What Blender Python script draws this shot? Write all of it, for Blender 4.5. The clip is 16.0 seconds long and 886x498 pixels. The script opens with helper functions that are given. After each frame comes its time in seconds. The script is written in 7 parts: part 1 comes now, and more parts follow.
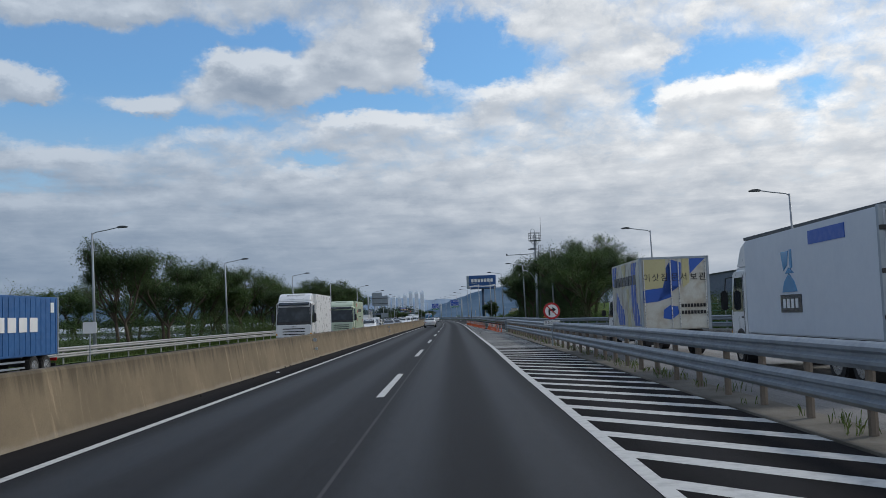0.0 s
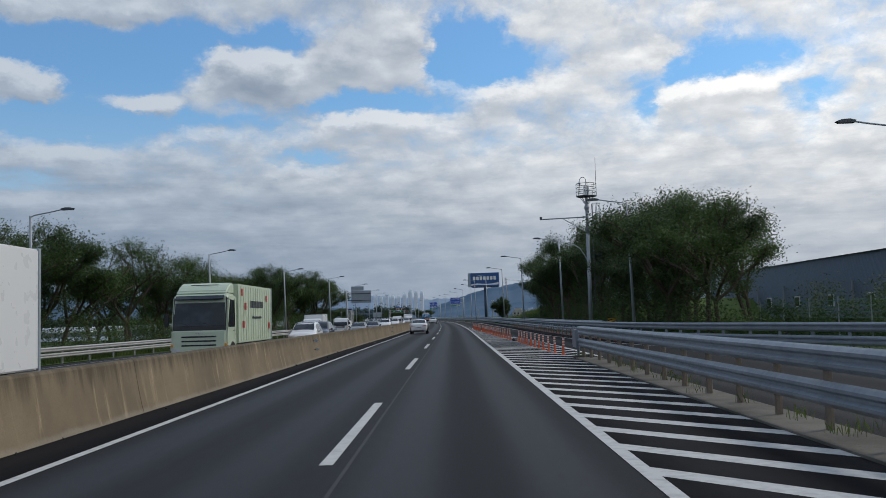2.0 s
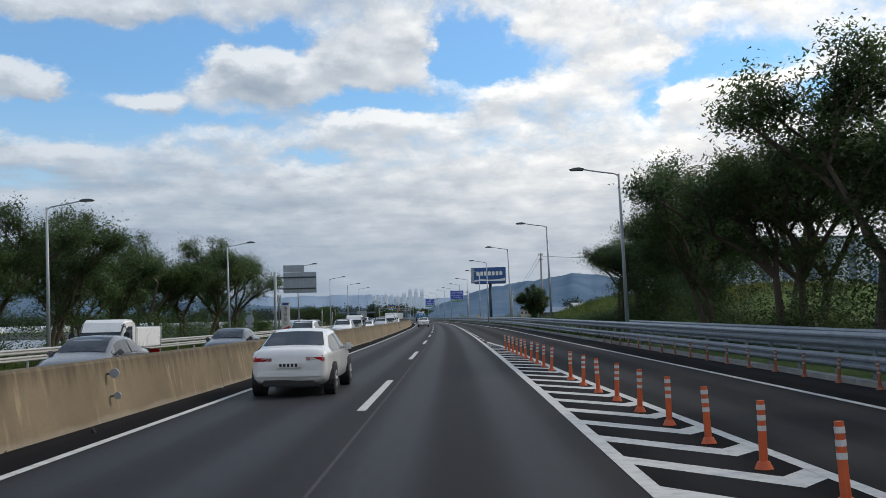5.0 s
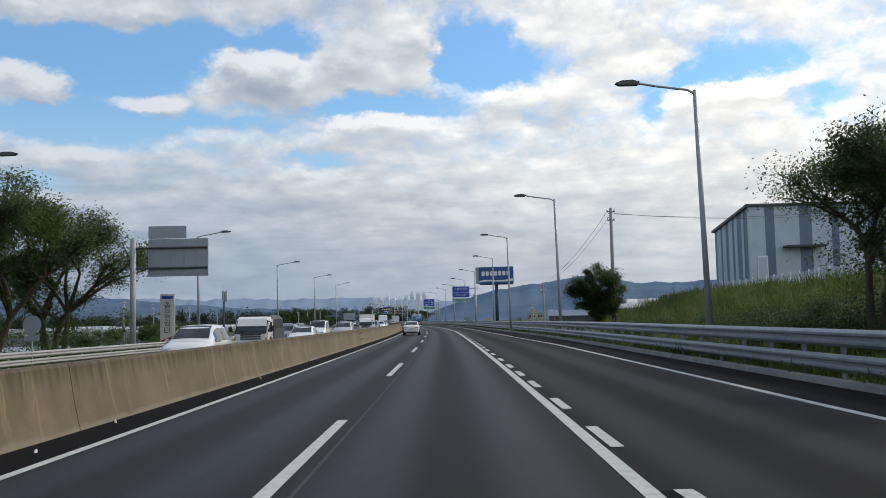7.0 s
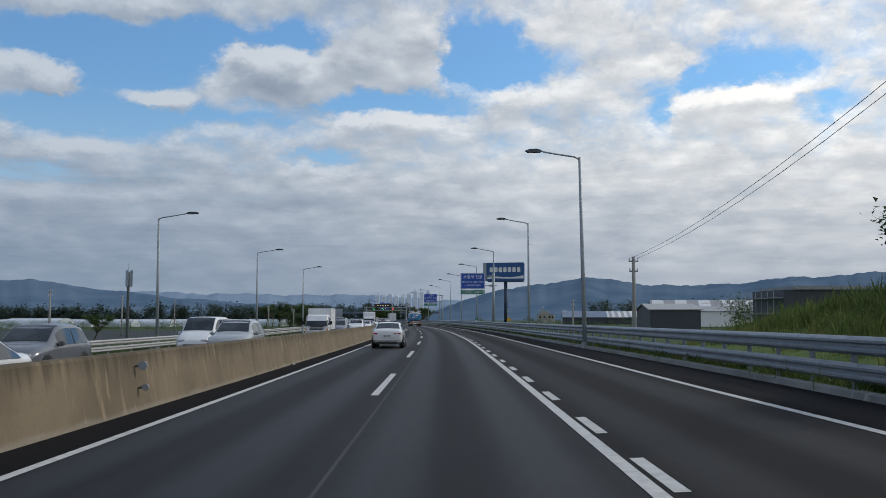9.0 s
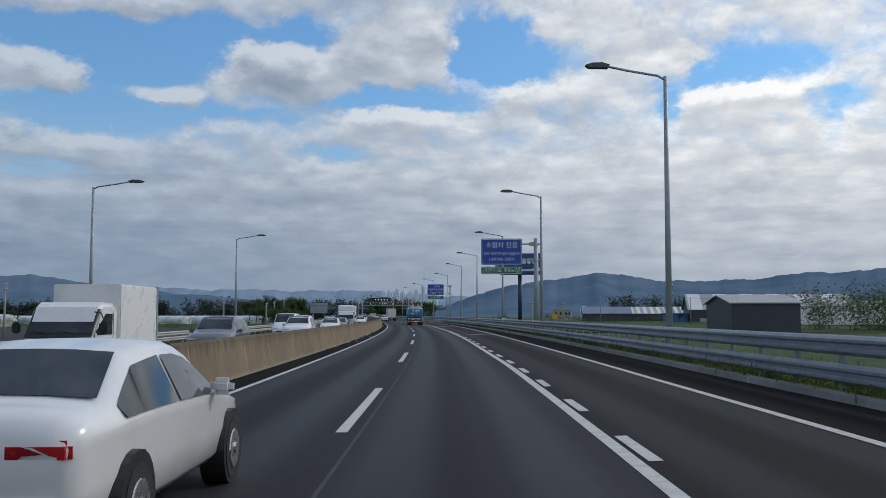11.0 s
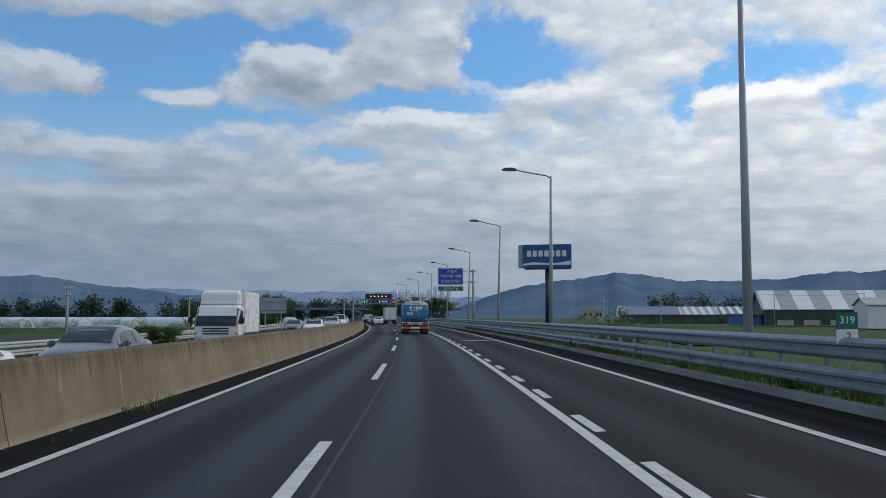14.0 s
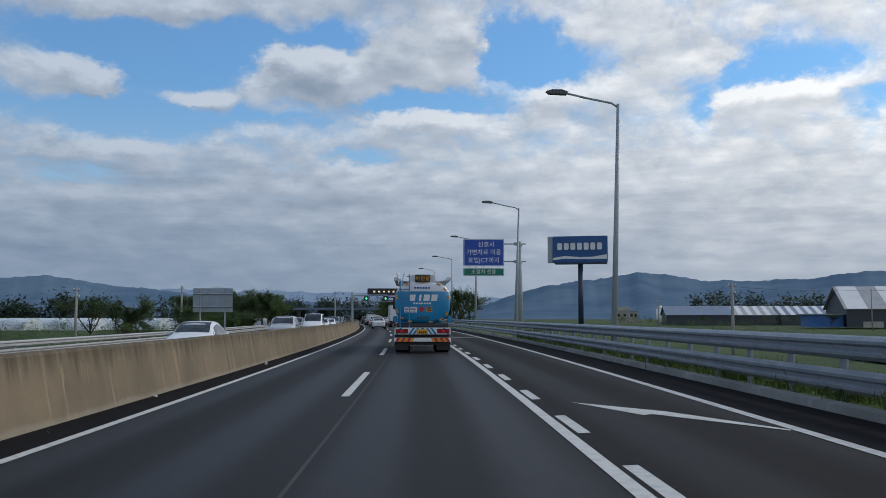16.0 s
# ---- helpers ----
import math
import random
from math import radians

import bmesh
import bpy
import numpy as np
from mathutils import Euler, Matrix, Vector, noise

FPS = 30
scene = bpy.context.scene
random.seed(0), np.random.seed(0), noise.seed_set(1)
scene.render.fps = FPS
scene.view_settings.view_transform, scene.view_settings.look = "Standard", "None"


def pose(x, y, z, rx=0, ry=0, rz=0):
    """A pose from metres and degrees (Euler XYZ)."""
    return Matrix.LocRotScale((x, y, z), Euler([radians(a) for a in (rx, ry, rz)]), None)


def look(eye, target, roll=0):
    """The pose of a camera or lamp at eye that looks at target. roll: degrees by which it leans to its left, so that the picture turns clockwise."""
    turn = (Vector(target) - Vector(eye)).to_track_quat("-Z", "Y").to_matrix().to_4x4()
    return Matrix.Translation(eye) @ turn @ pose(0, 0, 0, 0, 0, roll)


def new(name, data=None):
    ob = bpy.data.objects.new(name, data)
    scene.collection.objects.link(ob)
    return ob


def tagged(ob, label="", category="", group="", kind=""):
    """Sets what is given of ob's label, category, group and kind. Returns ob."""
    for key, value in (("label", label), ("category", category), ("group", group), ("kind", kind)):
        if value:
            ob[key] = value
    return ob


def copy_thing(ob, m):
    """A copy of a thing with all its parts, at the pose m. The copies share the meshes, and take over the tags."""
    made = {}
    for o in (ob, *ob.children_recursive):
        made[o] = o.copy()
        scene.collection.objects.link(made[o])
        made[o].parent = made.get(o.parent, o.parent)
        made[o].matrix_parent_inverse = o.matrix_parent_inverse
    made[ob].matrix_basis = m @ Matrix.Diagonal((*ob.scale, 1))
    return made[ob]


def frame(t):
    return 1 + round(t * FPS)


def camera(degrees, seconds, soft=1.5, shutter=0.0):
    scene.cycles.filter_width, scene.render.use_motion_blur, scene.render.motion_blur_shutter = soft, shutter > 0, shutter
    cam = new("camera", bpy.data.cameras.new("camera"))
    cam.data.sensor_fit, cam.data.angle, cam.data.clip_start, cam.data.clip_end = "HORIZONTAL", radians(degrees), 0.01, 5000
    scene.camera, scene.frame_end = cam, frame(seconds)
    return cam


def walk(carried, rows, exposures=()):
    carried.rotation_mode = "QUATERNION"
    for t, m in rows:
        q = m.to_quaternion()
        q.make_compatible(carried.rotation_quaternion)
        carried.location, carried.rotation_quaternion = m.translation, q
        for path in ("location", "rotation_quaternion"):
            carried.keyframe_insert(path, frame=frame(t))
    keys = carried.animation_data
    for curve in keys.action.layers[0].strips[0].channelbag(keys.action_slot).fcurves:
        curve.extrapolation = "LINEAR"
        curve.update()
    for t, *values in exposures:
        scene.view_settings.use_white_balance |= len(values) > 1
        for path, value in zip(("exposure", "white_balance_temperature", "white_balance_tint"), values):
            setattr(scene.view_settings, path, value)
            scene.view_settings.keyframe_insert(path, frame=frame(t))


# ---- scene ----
cam = camera(51.2, 16.0, soft=0.8)
PATH = [
    (0, (1.364, 2.917, 1.685), (1.295, 4.91, 1.83), -1.9),
    (0.5, (0.974, 15.162, 1.709), (0.904, 17.155, 1.854), -1.8),
    (1, (0.563, 27.474, 1.659), (0.494, 29.467, 1.803), -1.7),
    (1.5, (0.295, 39.699, 1.709), (0.224, 41.692, 1.854), -1.7),
    (2, (0.025, 51.576, 1.749), (-0.045, 53.569, 1.894), -1.6),
    (2.5, (-0.306, 63.885, 1.723), (-0.377, 65.879, 1.867), -1.5),
    (3, (-0.631, 76.353, 1.756), (-0.701, 78.346, 1.9), -1.4),
    (3.5, (-0.989, 88.749, 1.766), (-1.061, 90.742, 1.914), -1.4),
    (4, (-1.281, 101.018, 1.762), (-1.352, 103.012, 1.906), -1.3),
    (6.5, (-2.753, 163.053, 1.62), (-2.831, 165.046, 1.767), -1.5),
    (7, (-3.168, 175.29, 1.638), (-3.248, 177.283, 1.79), -1.2),
    (7.5, (-3.58, 186.967, 1.644), (-3.666, 188.959, 1.791), -0.9),
    (8, (-4.105, 199.04, 1.649), (-4.198, 201.033, 1.793), -0.7),
    (8.5, (-4.655, 210.618, 1.706), (-4.749, 212.61, 1.856), -0.2),
    (9, (-5.168, 222.282, 1.691), (-5.259, 224.274, 1.841), 0.0),
    (11.5, (-8.029, 281.016, 1.684), (-8.144, 283.007, 1.823), 0.1),
    (12, (-8.752, 292.628, 1.67), (-8.873, 294.619, 1.807), 0.2),
    (12.5, (-9.493, 304.057, 1.637), (-9.618, 306.048, 1.777), 0.2),
    (13, (-10.252, 315.418, 1.64), (-10.381, 317.409, 1.783), 0.2),
    (13.5, (-11.103, 326.89, 1.668), (-11.235, 328.88, 1.814), 0.2),
    (14, (-11.927, 338.205, 1.652), (-12.063, 340.195, 1.797), 0.0),
    (14.5, (-12.846, 349.576, 1.664), (-12.988, 351.565, 1.81), 0.1),
    (15, (-13.82, 360.965, 1.607), (-13.973, 362.953, 1.753), 0.1),
    (15.5, (-14.872, 372.352, 1.61), (-15.033, 374.34, 1.756), 0.2),
    (16, (-15.947, 383.844, 1.572), (-16.121, 385.831, 1.719), -0.0),
]
walk(cam, [(t, look(eye, target, roll)) for t, eye, target, roll in PATH], ((0, 0.0, 6400, 10), (2.0, 0.0, 6450, 10), (3.5, 0.2, 6600, 10), (6.6, 0.36, 6900, 10), (8.0, 0.15, 6600, 10), (9.0, 0.0, 6500, 10), (12.0, -0.05, 6300, 10), (16.0, -0.05, 6250, 10)))

# ---- world and light ----
SUN_AZ, SUN_EL = radians(62), radians(38)      # east of the travel direction, half up
world = bpy.data.worlds.new("sky")
scene.world = world
world.use_nodes = True


def build_sky():
    nt = world.node_tree
    nt.nodes.clear()
    N, L = nt.nodes.new, nt.links.new

    def math_node(op, a, b=None, c=None):
        n = N("ShaderNodeMath")
        n.operation = op
        for i, v in enumerate((a, b, c)):
            if v is None:
                continue
            if isinstance(v, (int, float)):
                n.inputs[i].default_value = v
            else:
                L(v, n.inputs[i])
        return n.outputs[0]

    def ramp(v, lo, hi, smooth=True):
        n = N("ShaderNodeMapRange")
        n.interpolation_type = "SMOOTHSTEP" if smooth else "LINEAR"
        L(v, n.inputs[0])
        n.inputs[1].default_value, n.inputs[2].default_value = lo, hi
        return n.outputs[0]

    def mix(f, a, b):
        n = N("ShaderNodeMix")
        n.data_type = "RGBA"
        if isinstance(f, (int, float)):
            n.inputs[0].default_value = f
        else:
            L(f, n.inputs[0])
        for i, v in ((6, a), (7, b)):
            if isinstance(v, tuple):
                n.inputs[i].default_value = (*v, 1)
            else:
                L(v, n.inputs[i])
        return n.outputs[2]

    def vmath(op, a, b):
        n = N("ShaderNodeVectorMath")
        n.operation = op
        for k, v in enumerate((a, b)):
            if isinstance(v, tuple):
                n.inputs[k].default_value = v
            else:
                L(v, n.inputs[k])
        return n.outputs[0]

    def noise_at(vec, scale, detail, rough, dist=0.0):
        n = N("ShaderNodeTexNoise")
        for key, v in (("Scale", scale), ("Detail", detail), ("Roughness", rough), ("Distortion", dist)):
            n.inputs[key].default_value = v
        L(vec, n.inputs["Vector"])
        return n.outputs[0]

    def centred(v, gain):
        return math_node("MULTIPLY", math_node("SUBTRACT", v, 0.5), gain)

    tc = N("ShaderNodeTexCoord").outputs["Generated"]
    sep = N("ShaderNodeSeparateXYZ")
    L(tc, sep.inputs[0])
    x, y, z = sep.outputs
    el = math_node("MULTIPLY", math_node("ARCSINE", z), 57.2958)
    az = math_node("MULTIPLY", math_node("ARCTAN2", x, y), 57.2958)
    flat = math_node("MAXIMUM", math_node("SQRT", math_node("ADD", math_node("MULTIPLY", x, x), math_node("MULTIPLY", y, y))), 0.02)
    # gaps in the deck, then single clouds: azimuth, elevation, half width, half height, less or more cover
    GAPS = ((-21.2, 14.73, 3.49, 1.62, -0.5), (-26.2, 15.84, 3.68, 0.85, -0.45), (-23.5, 15.53, 2.21, 1.0, -0.35), (-25.0, 11.72, 5.15, 1.0, -0.42), (-17.9, 16.94, 1.65, 1.08, -0.45), (-15.0, 16.77, 2.94, 0.58, -0.42), (-11.1, 16.99, 1.84, 0.54, -0.3), (-18.1, 12.1, 4.78, 0.35, -0.3), (-8.2, 12.96, 2.94, 0.5, -0.5), (-4.7, 13.34, 2.21, 0.46, -0.42), (-0.8, 15.78, 1.47, 1.39, -0.55), (1.6, 15.49, 2.21, 0.85, -0.5), (0.1, 17.38, 1.65, 0.85, -0.35), (15.7, 14.74, 2.39, 0.92, -0.5), (13.1, 14.07, 0.96, 0.69, -0.3), (20.3, 12.52, 1.03, 0.58, -0.42), (11.1, 12.66, 0.66, 0.77, -0.35), (-10.0, 10.03, 1.47, 0.31, -0.45), (-27.1, 8.14, 2.57, 0.69, -0.28))
    CLOUDS = ((-20.5, 18.05, 3.13, 1.0, 0.4), (-25.3, 17.89, 3.31, 0.54, 0.3), (-26.9, 13.93, 2.94, 1.16, 0.5), (-25.4, 13.16, 1.65, 0.46, 0.3), (-19.5, 12.88, 1.75, 0.8, 0.62), (-14.8, 15.14, 2.57, 1.39, 0.45), (-11.6, 14.48, 2.21, 1.54, 0.42), (-7.3, 15.68, 2.02, 1.77, 0.42), (-3.6, 16.29, 1.65, 1.54, 0.42), (-22.1, 14.35, 0.59, 0.54, 0.22), (1.5, 14.07, 3.68, 0.77, 0.25), (10.3, 14.91, 3.13, 0.62, 0.3), (16.5, 12.86, 4.41, 0.85, 0.3), (-23.8, 10.18, 3.31, 0.62, 0.2), (-26.5, 9.65, 2.02, 0.35, 0.2), (-6.2, 12.1, 4.78, 0.54, 0.2), (4.9, 17.35, 2.21, 0.77, 0.2))

    def cover_at(rise):
        e = math_node("ADD", el, rise)
        v = math_node("MULTIPLY", math_node("LOGARITHM", math_node("MAXIMUM", math_node("ADD", e, 4.5), 0.6), 2.71828), 0.50)
        cb = N("ShaderNodeCombineXYZ")
        L(math_node("DIVIDE", x, flat), cb.inputs[0])
        L(math_node("DIVIDE", y, flat), cb.inputs[1])
        L(v, cb.inputs[2])
        q = cb.outputs[0]
        wob = N("ShaderNodeTexNoise")
        for key, v in (("Scale", 17), ("Detail", 7), ("Roughness", 0.62)):
            wob.inputs[key].default_value = v
        L(q, wob.inputs["Vector"])
        ws = N("ShaderNodeSeparateXYZ")
        L(wob.outputs[1], ws.inputs[0])
        bent = vmath("ADD", q, vmath("MULTIPLY", vmath("SUBTRACT", wob.outputs[1], (0.5, 0.5, 0.5)), (0.06, 0.06, 0.06)))
        az2 = math_node("ADD", az, centred(ws.outputs[0], 5.5))
        e2 = math_node("ADD", e, centred(ws.outputs[1], 3.0))
        c = math_node("ADD", 0.60, centred(noise_at(q, 6.5, 2, 0.5), 0.18))
        c = math_node("ADD", c, centred(noise_at(bent, 24, 10, 0.60, 0.15), 0.66))
        c = math_node("ADD", c, math_node("MULTIPLY", math_node("SUBTRACT", 1.0, ramp(e, 5, 11.5)), 0.16))
        c = math_node("SUBTRACT", c, math_node("MULTIPLY", ramp(e, 22, 40), 0.12))
        for a, b, w, h, d in GAPS + CLOUDS:
            w, h = (w * 1.35, h * 1.35) if d < 0 else (w, h)
            da = math_node("DIVIDE", math_node("SUBTRACT", az2, a), w)
            de = math_node("DIVIDE", math_node("SUBTRACT", e2, b), h)
            r2 = math_node("ADD", math_node("MULTIPLY", da, da), math_node("MULTIPLY", de, de))
            c = math_node("ADD", c, math_node("MULTIPLY", math_node("POWER", 2.718, math_node("MULTIPLY", r2, -1.0)), d))
        return c

    cover, above = cover_at(0.0), cover_at(0.8)
    mask = ramp(cover, 0.26, 0.68)
    sky = N("ShaderNodeTexSky")
    sky.sky_type = "NISHITA"
    sky.sun_disc = False
    sky.sun_elevation = SUN_EL
    sky.sun_rotation = SUN_AZ
    sky.air_density, sky.dust_density, sky.ozone_density = 1.2, 1.0, 2.5
    blue = N("ShaderNodeMix")
    blue.data_type, blue.blend_type = "RGBA", "MULTIPLY"
    blue.inputs[0].default_value = 1.0
    L(sky.outputs[0], blue.inputs[6])
    blue.inputs[7].default_value = (SKY_GAIN[0], SKY_GAIN[1], SKY_GAIN[2], 1)
    # tops catch the light, bases stay grey
    lump = math_node("SUBTRACT", cover, above)
    lump = math_node("MAXIMUM", lump, math_node("MULTIPLY", lump, 0.35))
    tone = math_node("ADD", 0.60, math_node("MULTIPLY", lump, 1.15))
    tone = math_node("SUBTRACT", tone, math_node("MULTIPLY", ramp(cover, 0.62, 1.1), 0.16))
    puffs = N("ShaderNodeCombineXYZ")
    L(math_node("MULTIPLY", az, 0.055), puffs.inputs[0])
    L(math_node("MULTIPLY", el, 0.13), puffs.inputs[1])
    tone = math_node("ADD", tone, centred(noise_at(puffs.outputs[0], 5.0, 8, 0.6, 0.3), 0.5))
    cells = N("ShaderNodeTexVoronoi")
    cells.feature = "SMOOTH_F1"
    cells.inputs["Scale"].default_value, cells.inputs["Smoothness"].default_value = 7.5, 0.7
    wavy = N("ShaderNodeTexNoise")
    wavy.inputs["Scale"].default_value, wavy.inputs["Detail"].default_value = 6.0, 5
    L(puffs.outputs[0], wavy.inputs["Vector"])
    L(vmath("ADD", puffs.outputs[0], vmath("MULTIPLY", vmath("SUBTRACT", wavy.outputs[1], (0.5, 0.5, 0.5)), (0.22, 0.22, 0.22))), cells.inputs["Vector"])
    tone = math_node("ADD", tone, math_node("MULTIPLY", math_node("SUBTRACT", 0.40, cells.outputs["Distance"]), 0.5))
    # thin bands in the lower deck
    cb = N("ShaderNodeCombineXYZ")
    L(math_node("MULTIPLY", az, 0.03), cb.inputs[0])
    L(math_node("MULTIPLY", el, 0.26), cb.inputs[1])
    bands = noise_at(cb.outputs[0], 4.0, 6, 0.6, 0.5)
    tone = math_node("ADD", tone, math_node("MULTIPLY", centred(bands, 1.0), math_node("SUBTRACT", 1.0, ramp(el, 5, 13))))
    side = ramp(az, -25, 30)
    lit = mix(side, (0.53, 0.595, 0.675), (1.10, 1.085, 1.05))
    dark = mix(side, (0.205, 0.27, 0.365), (0.385, 0.435, 0.50))
    cloud = mix(ramp(tone, 0.05, 0.95, False), dark, lit)
    low = ramp(el, 0.5, 12.0)
    haze = mix(side, (0.19, 0.26, 0.36), (0.34, 0.395, 0.475))
    cloud = mix(math_node("ADD", 0.25, math_node("MULTIPLY", low, 0.75)), haze, cloud)
    clear = mix(math_node("ADD", 0.12, math_node("MULTIPLY", math_node("SUBTRACT", 1.0, ramp(el, 6, 15)), 0.35)), blue.outputs[2], (0.44, 0.52, 0.62))
    out = mix(mask, clear, cloud)
    out = mix(ramp(el, -2.0, 1.5), haze, out)
    bg = N("ShaderNodeBackground")
    L(out, bg.inputs[0])
    bg.inputs[1].default_value = 1.0
    L(bg.outputs[0], N("ShaderNodeOutputWorld").inputs[0])


SKY_GAIN = (0.058, 0.102, 0.136)
build_sky()
sun = new("sun", bpy.data.lights.new("sun", "SUN"))
sun.data.energy, sun.data.angle, sun.data.color = 1.4, radians(8), (1.0, 0.93, 0.82)
sun.matrix_world = look((0, 0, 60), (-60 * math.sin(SUN_AZ) * math.cos(SUN_EL), -60 * math.cos(SUN_AZ) * math.cos(SUN_EL), 60 - 60 * math.sin(SUN_EL)))


# ---- materials ----
class Mat:
    """Small builder round a node material."""

    def __init__(self, name, rough=0.6, metal=0.0, spec=0.5):
        self.m = bpy.data.materials.new(name)
        self.m.use_nodes = True
        self.nt = self.m.node_tree
        self.b = self.nt.nodes["Principled BSDF"]
        self.b.inputs["Roughness"].default_value = rough
        self.b.inputs["Metallic"].default_value = metal
        self.b.inputs["Specular IOR Level"].default_value = spec

    def node(self, kind):
        return self.nt.nodes.new(kind)

    def link(self, a, b):
        self.nt.links.new(a, b)

    def coords(self, space="Object", scale=(1, 1, 1)):
        tc, mp = self.node("ShaderNodeTexCoord"), self.node("ShaderNodeMapping")
        self.link(tc.outputs[space], mp.inputs[0])
        mp.inputs["Scale"].default_value = scale
        return mp.outputs[0]

    def noise(self, vec, scale, detail=5, rough=0.55, dist=0.0):
        n = self.node("ShaderNodeTexNoise")
        self.link(vec, n.inputs["Vector"])
        n.inputs["Scale"].default_value, n.inputs["Detail"].default_value = scale, detail
        n.inputs["Roughness"].default_value, n.inputs["Distortion"].default_value = rough, dist
        return n.outputs[0]

    def ramp(self, v, lo, hi, a=0.0, b=1.0):
        n = self.node("ShaderNodeMapRange")
        n.interpolation_type = "SMOOTHSTEP"
        self.link(v, n.inputs[0])
        for i, k in enumerate((lo, hi, a, b)):
            n.inputs[i + 1].default_value = k
        return n.outputs[0]

    def mix(self, f, a, b):
        n = self.node("ShaderNodeMix")
        n.data_type = "RGBA"
        if isinstance(f, (int, float)):
            n.inputs[0].default_value = f
        else:
            self.link(f, n.inputs[0])
        for i, v in ((6, a), (7, b)):
            if isinstance(v, tuple):
                n.inputs[i].default_value = (*v, 1)
            else:
                self.link(v, n.inputs[i])
        return n.outputs[2]

    def times(self, a, b):
        n = self.node("ShaderNodeMath")
        n.operation = "MULTIPLY"
        for i, v in enumerate((a, b)):
            if isinstance(v, (int, float)):
                n.inputs[i].default_value = v
            else:
                self.link(v, n.inputs[i])
        return n.outputs[0]

    def color(self, c):
        if isinstance(c, tuple):
            self.b.inputs["Base Color"].default_value = (*c, 1)
        else:
            self.link(c, self.b.inputs["Base Color"])
        return self

    def rough(self, v):
        self.link(v, self.b.inputs["Roughness"])
        return self

    def bump(self, v, strength=0.3, dist=0.01):
        n = self.node("ShaderNodeBump")
        n.inputs["Strength"].default_value, n.inputs["Distance"].default_value = strength, dist
        self.link(v, n.inputs["Height"])
        self.link(n.outputs[0], self.b.inputs["Normal"])
        return self


def worn(name, c, c2=None, scale=2.0, rough=0.6, metal=0.0, amount=0.5, spec=0.5, space="Object"):
    """Paint, metal or plastic with two scales of unevenness."""
    k = Mat(name, rough, metal, spec)
    v = k.coords(space)
    c2 = c2 or tuple(x * 0.72 for x in c)
    f = k.ramp(k.noise(v, scale, 6, 0.6), 0.42, 0.68, 0, amount)
    g = k.ramp(k.noise(v, scale * 14, 3, 0.6), 0.35, 0.7, 0, amount * 0.2)
    k.color(k.mix(g, k.mix(f, c, c2), tuple(x * 0.85 for x in c2)))
    k.rough(k.ramp(k.noise(v, scale * 5, 3), 0.3, 0.7, max(rough - 0.08, 0.03), min(rough + 0.1, 1)))
    return k.m


def asphalt(name, base, edge, spec=0.2, rough=(0.62, 0.8)):
    """Rolled asphalt with wheel tracks; UV holds (across, along) in metres."""
    k = Mat(name, 0.8, 0, spec)
    obj = k.coords("Object")
    streak = k.noise(k.coords("UV", (1, 0.004, 1)), 0.62, 3, 0.5)
    narrow = k.noise(k.coords("UV", (1, 0.010, 1)), 3.4, 4, 0.6)
    patch = k.noise(k.coords("UV", (0.5, 0.05, 1)), 0.8, 5, 0.6)
    drag = k.noise(k.coords("UV", (1, 0.16, 1)), 9, 5, 0.68)
    fine = k.noise(obj, 95, 3, 0.7)
    grit = k.noise(obj, 26, 4, 0.75)
    c = k.mix(k.ramp(streak, 0.40, 0.60), base, edge)
    sx = k.node("ShaderNodeSeparateXYZ")
    k.link(k.coords("UV"), sx.inputs[0])
    wave = k.node("ShaderNodeMath")
    wave.operation = "COSINE"
    k.link(k.times(sx.outputs[0], 4 * math.pi / 3.6), wave.inputs[0])
    # polished wheel paths on both sides of an oily middle
    c = k.mix(k.ramp(wave.outputs[0], -1.0, 0.6, 0.55, 0.0), c, tuple(x * 1.55 for x in edge))
    c = k.mix(k.ramp(narrow, 0.48, 0.75, 0, 0.45), c, tuple(x * 0.62 for x in base))
    c = k.mix(k.ramp(patch, 0.45, 0.75, 0, 0.4), c, tuple(x * 1.3 for x in edge))
    c = k.mix(k.ramp(drag, 0.42, 0.72, 0, 0.45), c, tuple(x * 0.55 for x in base))
    c = k.mix(k.ramp(fine, 0.45, 0.75, 0, 0.7), c, tuple(x * 2.2 for x in edge))
    c = k.mix(k.ramp(grit, 0.52, 0.72, 0, 0.5), c, tuple(x * 1.9 for x in edge))
    c = k.mix(k.ramp(k.noise(obj, 42, 2), 0.60, 0.8, 0, 0.5), c, tuple(x * 0.45 for x in base))
    k.color(c)
    k.rough(k.ramp(wave.outputs[0], -1.0, 1.0, rough[0], rough[1]))
    k.bump(fine, 0.4, 0.005)
    return k.m


def concrete(name, base, stain, streaky=True):
    k = Mat(name, 0.85, 0, 0.3)
    obj = k.coords("Object")
    c = k.mix(k.ramp(k.noise(obj, 0.5, 6, 0.65), 0.35, 0.7), base, stain)
    if streaky:
        # broad pours, grime hanging from the coping, pale lime trails
        broad = k.noise(k.coords("UV", (0.30, 0.12, 1)), 1.0, 3, 0.5)
        c = k.mix(k.ramp(broad, 0.42, 0.62, 0, 0.5), c, tuple(x * 0.80 for x in stain))
        sx = k.node("ShaderNodeSeparateXYZ")
        k.link(obj, sx.inputs[0])
        lime = k.noise(k.coords("UV", (2.0, 0.26, 1)), 1.6, 5, 0.62, 0.5)
        c = k.mix(k.ramp(lime, 0.56, 0.72, 0, 0.8), c, tuple(min(x * 1.6, 0.8) for x in base))
        runs = k.noise(k.coords("UV", (1.5, 0.10, 1)), 2.4, 6, 0.66, 0.3)
